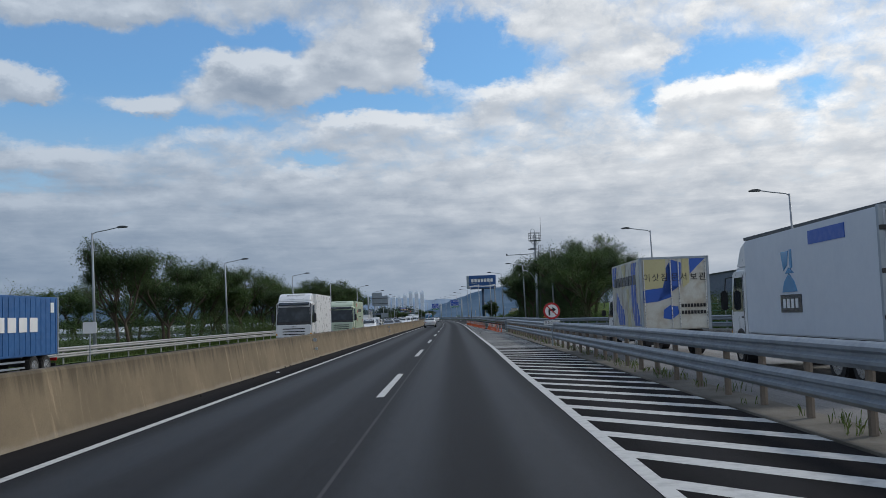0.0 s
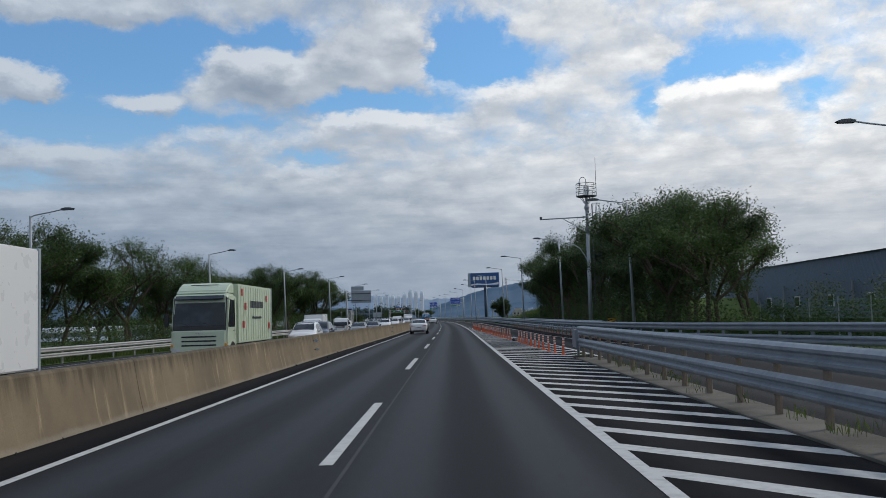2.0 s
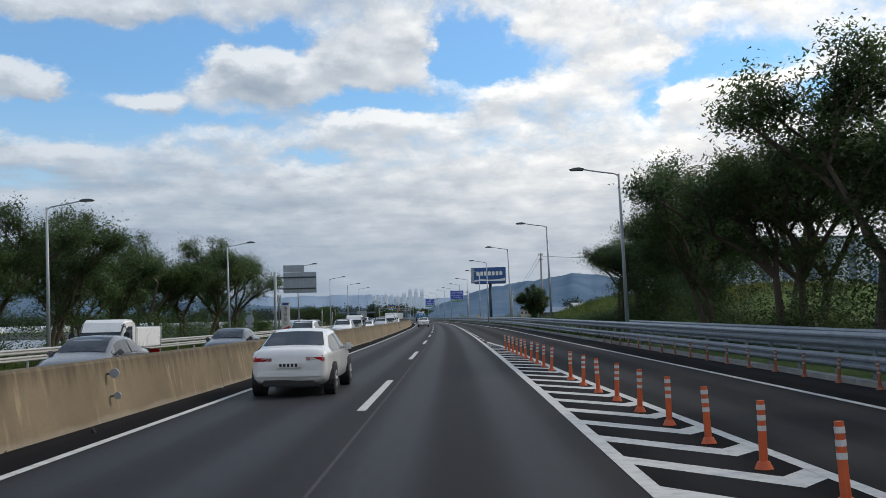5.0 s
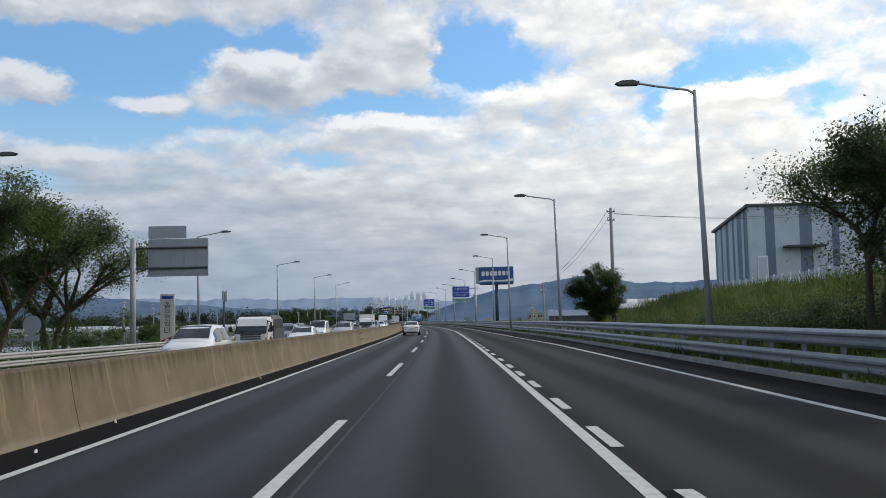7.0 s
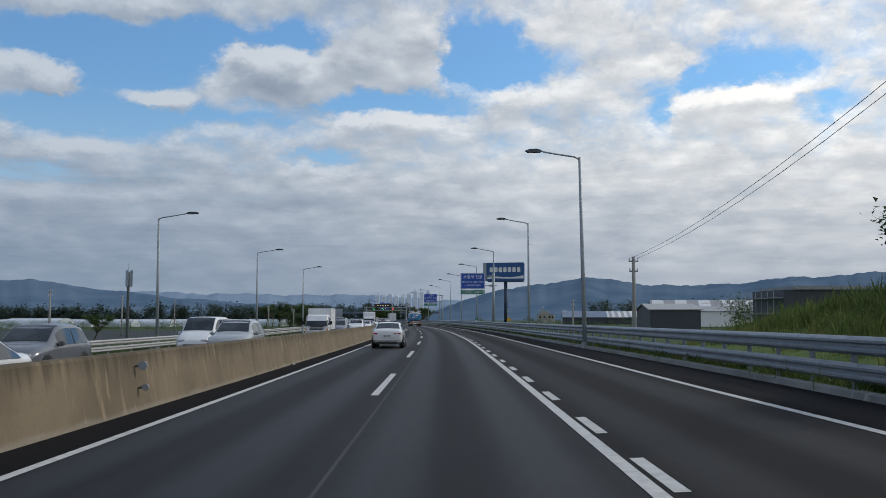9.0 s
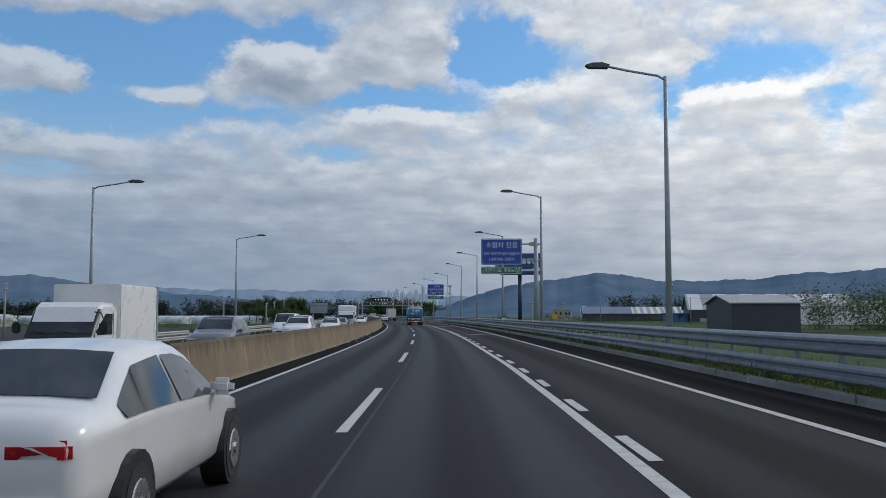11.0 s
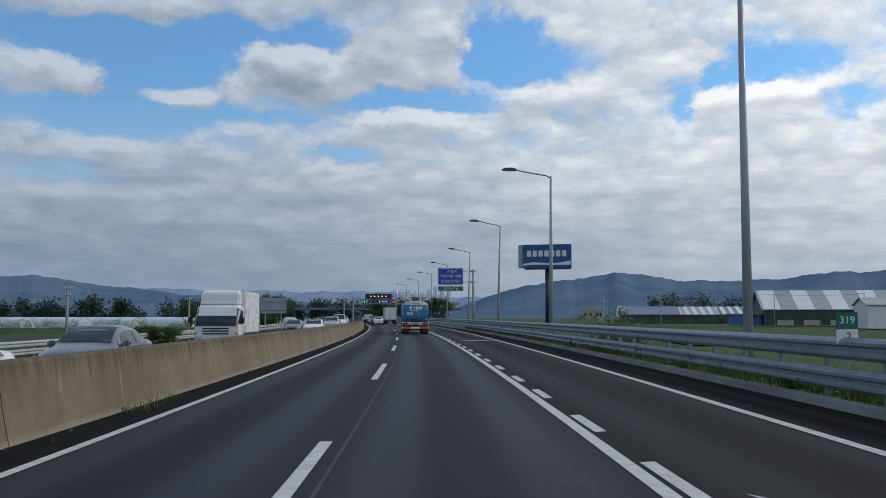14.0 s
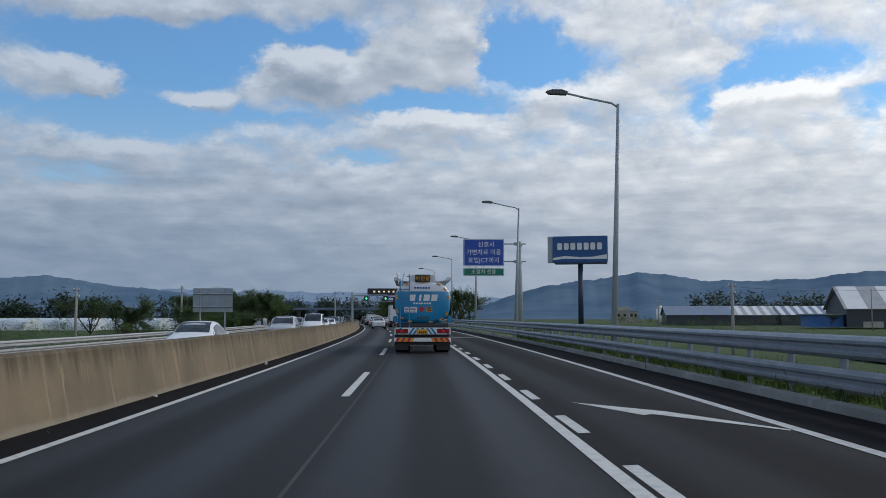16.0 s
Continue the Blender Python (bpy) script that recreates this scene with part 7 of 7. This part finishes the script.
    part("emblem", box(bmesh.new(), -.14, .14, yf - .02, yf + .03, zb - .24, zb - .18, 0.015), M_CHROME, cab)
    part("bumper", box(bmesh.new(), -cw, cw, yf - .1, yf + .1, 0.34, 0.64, 0.05), cab_mat, cab)
    part("air_intake", box(bmesh.new(), -cw * .55, cw * .55, yf + .05, yf + .108, 0.41, 0.54, 0.01), M_BLACK, cab)
    if fairing and not open_bed:
        bm = bmesh.new()
        zr = zf + box_h
        prism(bm, [(y0 + .06, zt - .03), (y0 + .06, zr + .02), (y0 + .4, zr + .04), (y0 + .8, zr - .1), (yf - lean - .3, zt + .12), (yf - lean - .22, zt - .02)], "x", -cw * .92, cw * .92)
        bmesh.ops.bevel(bm, geom=[e for e in bm.edges], offset=0.07, segments=3, affect="EDGES")
        fr = part("fairing", bm, fairing, cab)
        if big:
            for k in range(5):
                z = zr - .36 + .07 * k
                part("louvre", box(bmesh.new(), -cw * .5, cw * .5, y0 + .98 - .10 * k, y0 + 1.12 - .10 * k, z, z + .035, 0.008), M_BLACK, fr)
    part("rear_bumper", box(bmesh.new(), -W / 2 + .1, W / 2 - .1, 0.0, 0.1, 0.42, 0.56, 0.02), M_BLACK, t)
    part("number_plate", box(bmesh.new(), -.26, .26, -.02, 0.0, 0.58, 0.72, 0.01), M_PLATE, t)
    return t


def bars(parent, side, y0, y1, z, h, n, mat, rows=1):
    """Unreadable writing as plain bars on a truck side at x = side."""
    s = 1 if side > 0 else -1
    for r in range(rows):
        for i in range(n):
            a = y0 + (y1 - y0) * i / n
            b = a + (y1 - y0) / n * 0.72
            part("writing_bar", box(bmesh.new(), side - .004 if s > 0 else side - .012, side + .012 if s > 0 else side + .004, a, b, z - r * h * 1.5, z + h - r * h * 1.5), mat, parent)


# --- the tanker ---
def tanker_truck(m):
    t = thing("tanker_truck", "blue and white fuel tanker truck with a striped rear bumper", "truck", m)
    M_TBLUE = paint("tanker_blue", (0.012, 0.235, 0.47), 0.3)
    M_TWHITE = paint("tanker_white", (0.66, 0.68, 0.71), 0.3)
    L = 9.0

    def outline(grow=1.0, n=40):
        pts = []
        for i in range(n):
            a = 2 * math.pi * i / n
            c, s = math.cos(a), math.sin(a)
            pts.append((1.22 * grow * math.copysign(abs(c) ** 0.62, c), 2.22 + 0.93 * grow * math.copysign(abs(s) ** 0.72, s)))
        return pts

    bm = bmesh.new()
    rings = []
    for y, g in ((0.0, 0.55), (0.02, 0.80), (0.08, 0.94), (0.2, 1.0), (L, 1.0), (L + 0.15, 0.9)):
        rings.append([bm.verts.new((x, y, z)) for x, z in outline(g)])
    for a, b in zip(rings, rings[1:]):
        for i in range(len(a)):
            f = bm.faces.new((a[i - 1], a[i], b[i], b[i - 1]))
            f.smooth = True
    bm.faces.new(rings[0])
    bm.faces.new(rings[-1])
    bmesh.ops.bisect_plane(bm, geom=bm.verts[:] + bm.edges[:] + bm.faces[:], plane_co=(0, 0, 2.70), plane_no=(0, 0, 1))
    for f in bm.faces:
        f.material_index = 1 if f.calc_center_median().z > 2.70 else 0
    bmesh.ops.recalc_face_normals(bm, faces=bm.faces)
    tank = part("tank", bm, (M_TBLUE, M_TWHITE), t)
    # amber edge markers round the rear
    pts = outline(0.93)
    for i in range(1, 40, 3):
        x, z = pts[i]
        x2, z2 = pts[(i + 1) % 40]
        a = math.degrees(math.atan2(z2 - z, x2 - x))
        bm = box(bmesh.new(), -.085, .085, -.012, .02, -.03, .03)
        o = part("edge_marker", bm, M_AMBER, tank)
        o.matrix_basis = pose(x, 0.045, z, 0, -a, 0)
    hatch = bmesh.new()
    prism(hatch, [(-0.62, 3.05), (-0.52, 3.42), (0.52, 3.42), (0.62, 3.05)], "y", 0.12, L - 1)
    part("top_housing", hatch, M_TWHITE, t)
    for s in (-1, 1):
        bm = bmesh.new()
        prism(bm, [(s * .6, 3.12), (s * 1.25, 3.2), (s * 1.25, 3.32), (s * 1.1, 3.32), (s * .95, 3.18), (s * .6, 3.16)], "y", 0.15, L - 1)
        part("walkway", bm, M_TWHITE, t)
        part("handrail", pipe(bmesh.new(), [(s * -1.05 if s > 0 else -.95, .12, 3.0), (s * -1.12 if s > 0 else -.8, .12, 3.5), (s * -1.0 if s > 0 else -.7, .4, 3.5)], 0.025, 6), M_TWHITE, t)
        lamps = part("tail_lamp_housing", box(bmesh.new(), s * .9 - .27, s * .9 + .27, -.275, -.2, 0.87, 1.07, 0.02), M_BLACK, t)
        for k, mt in enumerate((M_RED, M_SIGN_RED, M_RED)):
            part("tail_lamp", box(bmesh.new(), s * (1.07 - .17 * k) - .07, s * (1.07 - .17 * k) + .07, -.285, -.27, 0.90, 1.04, 0.01), mt, lamps)
        part("mudflap", box(bmesh.new(), s * .92 - .3, s * .92 + .3, -.05, -.03, 0.14, 0.62, 0.0), M_BLACK, t)
        part("side_box", box(bmesh.new(), s * 1.2 - .1, s * 1.2 + .1, 0.1, 0.5, 1.35, 1.62, 0.03), M_TBLUE, t)
        for y in (1.5, 2.8, L + .2):
            wheel(t, s * 1.22, y, 0.5, 0.5)
            if y < 3:
                wheel(t, s * 0.85, y, 0.5, 0.3)
    sign = part("hazard_sign", box(bmesh.new(), -.33, .33, .02, .12, 3.12, 3.44, 0.02), M_BLACK, t)
    write("위험물", 0.24, 0, 3.27, 0.012, M_YELLOW, sign)
    # logo drawn as plain shapes, other writing as bars
    for x, w in ((-.47, .26), (-.12, .10), (.16, .26), (.50, .26)):
        bm = bmesh.new()
        prism(bm, [(x - w / 2, 2.28), (x + w / 2, 2.28), (x + w / 2 + .04, 2.56), (x - w / 2 + .04, 2.56)], "y", -.012, .01)
        part("logo_shape", bm, M_SIGN_WHITE, tank)
    for i in range(6):
        part("writing_bar", box(bmesh.new(), -.36 + .12 * i, -.28 + .12 * i, -.010, .01, 2.82, 2.90), M_SIGN_BLUE, tank)
    for i in range(7):
        part("writing_bar", box(bmesh.new(), -.40 + .115 * i, -.32 + .115 * i, -.010, .01, 2.14, 2.21), M_SIGN_WHITE, tank)
    for x0, x1 in ((-.80, -.60), (-.56, -.24)):
        lb = part("label", box(bmesh.new(), x0, x1, -.014, .01, 1.78, 2.02), M_SIGN_WHITE, tank, "white printed label")
        for k in range(3):
            part("writing_bar", box(bmesh.new(), x0 + .03, x1 - .04, -.018, -.014, 1.82 + .065 * k, 1.845 + .065 * k), M_DARKSTEEL, lb)
    bm = bmesh.new()
    prism(bm, [(-.05, 1.78), (.09, 1.92), (-.05, 2.06), (-.19, 1.92)], "y", -.016, .01)
    part("hazard_diamond", bm, M_SIGN_RED, tank, "red hazard diamond")
    for z in (1.80, 1.92):
        op = part("hazard_plate", box(bmesh.new(), .16, .42, -.014, .01, z, z + .10), M_AMBER, tank, "orange hazard plate")
        part("number_bar", box(bmesh.new(), .19, .39, -.018, -.014, z + .025, z + .075), M_BLACK, op)
    for i in range(4):
        part("writing_bar", box(bmesh.new(), -.25 + .14 * i, -.15 + .14 * i, -.010, .01, 1.5, 1.59), M_DARKSTEEL, tank)
    lad = part("ladder", cyl(cyl(bmesh.new(), (-.98, -.1, 1.1), (-.98, -.06, 3.25), .022, .022, 8), (-.58, -.1, 0.9), (-.58, -.06, 3.45), .022, .022, 8), M_TBLUE, t, "blue rear ladder")
    for i in range(5):
        part("rung", cyl(bmesh.new(), (-.98, -.09, 1.35 + .36 * i), (-.58, -.09, 1.35 + .36 * i), .018, .018, 6), M_TBLUE, lad)
    part("rear_beam", cyl(bmesh.new(), (-1.12, 0, 1.2), (1.12, 0, 1.2), .11, .11, 12), M_BLACK, t)
    bd = part("stripe_board", box(bmesh.new(), -1.22, 1.22, -.22, -.12, 0.82, 1.12, 0.015), M_SIGN_WHITE, t, "white board with blue slanted stripes")
    for x, s in ((-.62, 1), (-.44, 1), (-.26, 1), (.16, -1), (.34, -1), (.52, -1), (-1.18, 1), (1.08, -1)):
        bm = bmesh.new()
        prism(bm, [(x, .83), (x + .1, .83), (x + .1 + s * .2, 1.11), (x + s * .2, 1.11)], "y", -.226, -.221)
        part("stripe", bm, M_TBLUE, bd)
    pl = part("number_plate", box(bmesh.new(), -.26, .22, -.25, -.222, 0.84, 1.05, 0.01), M_YELLOW, t, "yellow number plate")
    for i in range(4):
        part("number_bar", box(bmesh.new(), -.16 + .085 * i, -.10 + .085 * i, -.256, -.25, .87, .97), M_BLACK, pl)
    bp = part("bumper", box(bmesh.new(), -1.24, 1.24, -.3, -.16, 0.5, 0.68, 0.02), M_SIGN_WHITE, t, "rear bumper with orange and red slanted stripes")
    for s in (-1, 1):
        for k in range(6):
            x = s * (1.2 - .125 * k)
            bm = bmesh.new()
            prism(bm, [(x, .505), (x - s * .125, .505), (x - s * .125 - s * .1, .675), (x - s * .1, .675)], "y", -.307, -.301)
            part("stripe", bm, M_AMBER if k % 2 else M_SIGN_RED, bp)
    part("rear_panel", box(bmesh.new(), -1.1, 1.1, .2, .3, 0.55, 1.3, 0.01), M_BLACK, t)
    part("axle", cyl(bmesh.new(), (-1.0, 1.5, .5), (1.0, 1.5, .5), .16, .16, 12), M_BLACK, t)
    part("underrun_bar", box(bmesh.new(), -1.15, 1.15, -.1, .0, 0.36, 0.49, 0.01), M_BLACK, t)
    part("chassis", box(bmesh.new(), -.45, .45, .1, L + 2, 0.75, 1.15, 0.02), M_BLACK, t)
    cab = part("cab", box(bmesh.new(), -1.2, 1.2, L + .3, L + 2.3, 0.6, 3.0, 0.12), M_TBLUE, t)
    for s in (-1, 1):
        part("mirror", box(bmesh.new(), s * 1.38 - .1, s * 1.38 + .1, L + 2.0, L + 2.2, 2.0, 2.7, 0.03), M_BLACK, cab)
    return t


tanker_truck(at_road(424, -0.07))

# own side, left lane
def ahead(s, u, turn=0.0):
    return at_road(s, u, 0.006, turn)


def oncoming(s, u, length):
    """Front at s, facing back along the road."""
    p = P(s + length, u, 0.006 + fall(u))
    return pose(p.x, p.y, p.z, 0, 0, heading(s) + 180)


car("sedan", P_WHITE, "white sedan car seen from behind on the road", ahead(146, -3.7))
car("sedan", P_WHITE, "white saloon car with a dark rear window", ahead(275, -3.4))
car("sedan", P_WHITE, "white saloon car far ahead in traffic", ahead(505, -3.0))
car("suv", P_GREY, "grey sport utility car far ahead in traffic", ahead(518, -3.0))
car("suv", P_WHITE, "white sport utility car far ahead in traffic", ahead(535, -3.2))
truck("white box truck far ahead in traffic", ahead(528, 0.2), M_WHITE, M_WHITE, box_len=6, ribs=False)
truck("small white truck far ahead in traffic", ahead(560, -3.2), M_WHITE, M_WHITE, box_len=3.2, box_h=1.2, box_w=1.8, cab_h=1.5)
for i, (s, u, k, c) in enumerate(((552, 0.2, "suv", P_WHITE), (575, -3.2, "sedan", P_SILVER), (584, 0.2, "sedan", P_WHITE), (596, -3.2, "suv", P_BLACK), (610, 0.1, "van", P_WHITE))):
    car(k, c, "small distant car in the queue ahead", ahead(s, u), group="distant cars ahead")

# rest area: two box trucks, a white car and a van
P_CREAM = worn("cream_truck_panel", (0.60, 0.60, 0.54), (0.40, 0.33, 0.24), 1.4, 0.5, amount=0.75)
P_BLUEPANEL = worn("blue_truck_paint", (0.03, 0.11, 0.46), (0.03, 0.09, 0.36), 1.0, 0.45, amount=0.5)
P_YELLOWPANEL = worn("pale_yellow_truck_paint", (0.55, 0.50, 0.27), (0.45, 0.4, 0.22), 1.0, 0.45)
t1 = truck("old white box truck painted with blue and yellow shapes", pose(8.4, 36.0, 0.006, 0, 0, 1), M_WHITE, P_CREAM, box_len=6.1, box_h=2.55, box_w=2.42, cab_h=1.75)
bx = [o for o in t1.children if o.name.startswith("cargo_box")][0]


def rear_shape(pts, mat, label=""):
    bm = bmesh.new()
    prism(bm, pts, "y", 0.012, 0.029)
    return part("painted_shape", bm, mat, bx, label)


rear_shape([(-1.13, 1.9), (-1.13, 2.35), (.2, 2.5), (.25, 3.3), (-.1, 3.42), (-.12, 2.1), (-.6, 1.95)], P_BLUEPANEL)
rear_shape([(.55, 2.9), (1.1, 3.44), (.55, 3.44)], P_BLUEPANEL)
rear_shape([(-1.1, 2.4), (-.3, 2.4), (-.3, 3.44), (-1.1, 3.44)], P_YELLOWPANEL)
rear_shape([(.28, 2.4), (.52, 2.6), (.52, 3.44), (.28, 3.44)], P_YELLOWPANEL)
rear_shape([(-.45, 1.35), (-.15, 1.3), (.1, 1.5), (.08, 1.75), (-.2, 1.8), (-.42, 1.65)], P_BLUEPANEL)
for i, ch in enumerate("이삿짐문서보관"):
    write(ch, 0.30, -.98 + .31 * i + (.06 if i > 2 else 0) + (.05 if i > 4 else 0), 2.78, 0.008, M_BLACK, bx)
for i in range(8):
    part("writing_bar", box(bmesh.new(), .2 + .11 * i, .28 + .11 * i, 0.0, .02, 1.72, 1.84), M_BLACK, bx)
    part("writing_bar", box(bmesh.new(), .2 + .11 * i, .28 + .11 * i, 0.0, .02, 1.48, 1.60), M_BLACK, bx)
for pts, mt in ((((0.2, 1.1), (1.3, 1.1), (1.9, 2.2), (1.5, 3.4), (0.7, 3.4), (1.0, 2.3)), P_BLUEPANEL), (((2.1, 1.05), (2.7, 1.05), (2.5, 1.9), (2.9, 2.45), (2.4, 2.5)), P_YELLOWPANEL), (((2.9, 3.42), (3.8, 3.42), (3.3, 2.95), (3.7, 2.5), (3.1, 2.55)), P_YELLOWPANEL),
                (((3.3, 1.1), (4.6, 1.1), (5.2, 1.7), (5.0, 2.4), (4.2, 1.9), (3.6, 1.7)), P_BLUEPANEL), (((4.9, 3.42), (5.9, 3.42), (5.9, 2.7), (5.4, 2.6)), P_BLUEPANEL)):
    bm = bmesh.new()
    prism(bm, pts, "x", -1.226, -1.205)
    part("painted_shape", bm, mt, bx)
bars(bx, -1.23, 0.8, 5.6, 2.6, .35, 7, M_DARKSTEEL)
P_MINT = worn("white_blue_truck_panel", (0.62, 0.66, 0.72), (0.54, 0.58, 0.65), 0.7, 0.4, amount=0.4)
t2 = truck("white box truck with blue lettering on its side", pose(10.0, 20.1, 0.006, 0, 0, 0.5), M_WHITE, P_MINT, box_len=8.4, box_h=2.5, box_w=2.4, cab_h=2.2, ribs=False, fairing=M_WHITE)
bx2 = [o for o in t2.children if o.name.startswith("cargo_box")][0]
P_PRINT = paint("light_blue_print", (0.10, 0.32, 0.60))
for pts in (((5.45, 2.95), (4.95, 2.95), (5.05, 2.62), (5.3, 2.5)), ((4.85, 2.98), (4.72, 2.98), (4.72, 2.55), (4.85, 2.5)), ((5.45, 1.98), (4.45, 1.98), (4.62, 2.22), (4.95, 2.42), (5.3, 2.22)), ((5.2, 2.42), (4.6, 2.42), (4.95, 2.56))):
    bm = bmesh.new()
    prism(bm, pts, "x", -1.215, -1.19)
    part("logo_shape", bm, P_PRINT, bx2)
for k in range(4):
    part("writing_bar", box(bmesh.new(), -1.222, -1.213, 5.25 - .28 * k, 5.42 - .28 * k, 1.6, 1.82), M_SIGN_WHITE, bx2)
part("logo_shape", box(bmesh.new(), -1.215, -1.19, 4.2, 5.6, 1.50, 1.92), P_DARK, bx2)
part("logo_shape", box(bmesh.new(), -1.215, -1.19, 1.6, 3.6, 3.0, 3.3), P_BLUEPANEL, bx2)
for z in (1.35, 2.2, 3.0):
    part("hinge", box(bmesh.new(), -1.22, -.86, -.03, .02, z, z + .09, 0.01), M_BLACK, bx2)
car("suv", P_WHITE, "white sport utility car parked in the rest area", pose(19.5, 40.5, 0.006, 0, 0, 20))
car("van", P_WHITE, "white van parked between the box trucks", pose(15.5, 38, 0.006, 0, 0, 5))

# ---- oncoming traffic ----
truck("white refrigerated box truck in the oncoming lanes", oncoming(62, -10.4, 9.6), M_WHITE, M_WHITE, box_len=7.5, box_h=2.6, fairing=M_WHITE, ribs=False)
P_PALEGREEN = worn("pale_green_panel", (0.50, 0.58, 0.45), (0.42, 0.5, 0.38), 0.8, 0.4, amount=0.4)
tg = truck("pale green box truck with faint printed pattern", oncoming(89, -10.6, 9.4), P_PALEGREEN, P_PALEGREEN, box_len=7.3, box_h=2.55, fairing=P_PALEGREEN)
bxg = [o for o in tg.children if o.name.startswith("cargo_box")][0]
bars(bxg, -1.22, 2.2, 5.0, 2.5, .3, 8, M_DARKSTEEL)
bars(bxg, -1.22, 2.6, 4.6, 2.0, .1, 9, M_DARKSTEEL)
for y, z in ((1.2, 2.8), (5.8, 2.4), (6.5, 3.0), (0.6, 1.5), (6.2, 1.6)):
    part("printed_spot", box(bmesh.new(), -1.232, -1.215, y, y + .28, z, z + .3), M_SIGN_RED, bxg)
P_YCONT = worn("yellow_container", (0.62, 0.34, 0.03), (0.5, 0.26, 0.03), 0.8, 0.5)
truck("dark blue truck carrying a yellow container", oncoming(104, -14.6, 12.4), P_DARK, P_YCONT, box_len=10.4, box_h=2.6)
P_BCONT = worn("blue_container", (0.025, 0.11, 0.30), (0.02, 0.08, 0.22), 0.7, 0.5, amount=0.6)
tb2 = truck("blue shipping container on a truck trailer", oncoming(31, -19.6, 14.5), P_DARK, P_BCONT, box_len=12.4, box_h=2.6)
bxb = [o for o in tb2.children if o.name.startswith("cargo_box")][0]
bars(bxb, -1.22, 2.2, 6.2, 2.0, .62, 4, M_SIGN_WHITE)
part("writing_bar", box(bmesh.new(), -1.226, -1.20, 0.5, 0.85, 2.85, 3.3), M_SIGN_WHITE, bxb)
CARS = ((112, -10.2, "suv", P_WHITE, "white sport utility car in the oncoming lanes"), (121.5, -10.6, "suv", P_DARK, "dark blue sport utility car in the oncoming lanes"),
        (150, -10.4, "sedan", P_GREY, "grey sedan in the oncoming lanes"), (166, -10.2, "sedan", P_DARK, "dark sedan in the oncoming lanes"), (186, -10.0, "suv", P_WHITE, "white sport utility car in the oncoming lanes"),
        (209.5, -9.9, "suv", P_WHITE, "white sport utility car in the oncoming lanes"), (237.5, -9.9, "sedan", P_WHITE, "white sedan in the oncoming lanes"),
        (249, -13.0, "suv", P_GREY, "grey sport utility car in the oncoming lanes"), (262, -9.6, "suv", P_SILVER, "silver sport utility car with roof rails"), (269, -12.9, "van", P_WHITE, "white van in the oncoming lanes"),
        (305.5, -9.5, "suv", P_GREY, "grey sport utility car in the oncoming lanes"), (329, -9.4, "suv", P_WHITE, "white sport utility car in the oncoming lanes"), (344, -12.4, "van", P_WHITE, "white van in the oncoming lanes"),
        (352, -9.4, "sedan", P_WHITE, "white sedan in the oncoming lanes"), (361, -9.3, "sedan", P_GREY, "grey sedan in the oncoming lanes"), (419, -9.2, "sedan", P_WHITE, "white sedan in the oncoming lanes"),
        (433, -12.4, "sedan", P_GREY, "grey sedan in the oncoming lanes"), (446, -9.2, "suv", P_SILVER, "silver sport utility car in the oncoming lanes"), (470, -9.2, "van", P_WHITE, "white van in the oncoming lanes"))
for s, u, k, c, lab in CARS:
    car(k, c, lab, oncoming(s, u, SHAPES[k][0]), group="oncoming cars")
dist_cars = [car("sedan", P_WHITE, "distant white car in the oncoming queue", oncoming(482, -9.2, 4.6), group="oncoming queue"), car("suv", P_DARK, "distant dark car in the oncoming queue", oncoming(488, -12.5, 4.6), group="oncoming queue")]
rc = random.Random(9)
for i, s in enumerate(range(496, 690, 8)):
    copy_thing(dist_cars[rc.choice((0, 0, 1))], oncoming(s + rc.uniform(-2, 2), (-9.2, -12.6)[i % 2], 4.6))
truck("small white cargo truck in the oncoming lanes", oncoming(137, -13.4, 5.4), M_WHITE, M_WHITE, box_len=3.2, box_h=1.5, box_w=1.75, cab_h=1.5)
truck("white small truck with a dark tarpaulin canopy", oncoming(221.5, -9.9, 5.2), M_WHITE, M_DARKSTEEL, box_len=3.0, box_w=1.75, cab_h=1.5, open_bed=True, fairing=M_BLACK)
truck("small white box truck in the oncoming lanes", oncoming(291, -9.5, 5.2), M_WHITE, M_WHITE, box_len=3.1, box_h=1.6, box_w=1.75, cab_h=1.5, ribs=False)
truck("white box truck with a high cargo body", oncoming(379.5, -9.7, 6.2), M_WHITE, M_WHITE, box_len=4.0, box_h=1.95, box_w=2.0, cab_h=1.7, ribs=False, fairing=M_WHITE)
truck("white small truck carrying a lift arm", oncoming(160, -13.4, 5.2), M_WHITE, M_WHITE, box_len=3.0, box_h=0.8, box_w=1.75, cab_h=1.5, ribs=False)
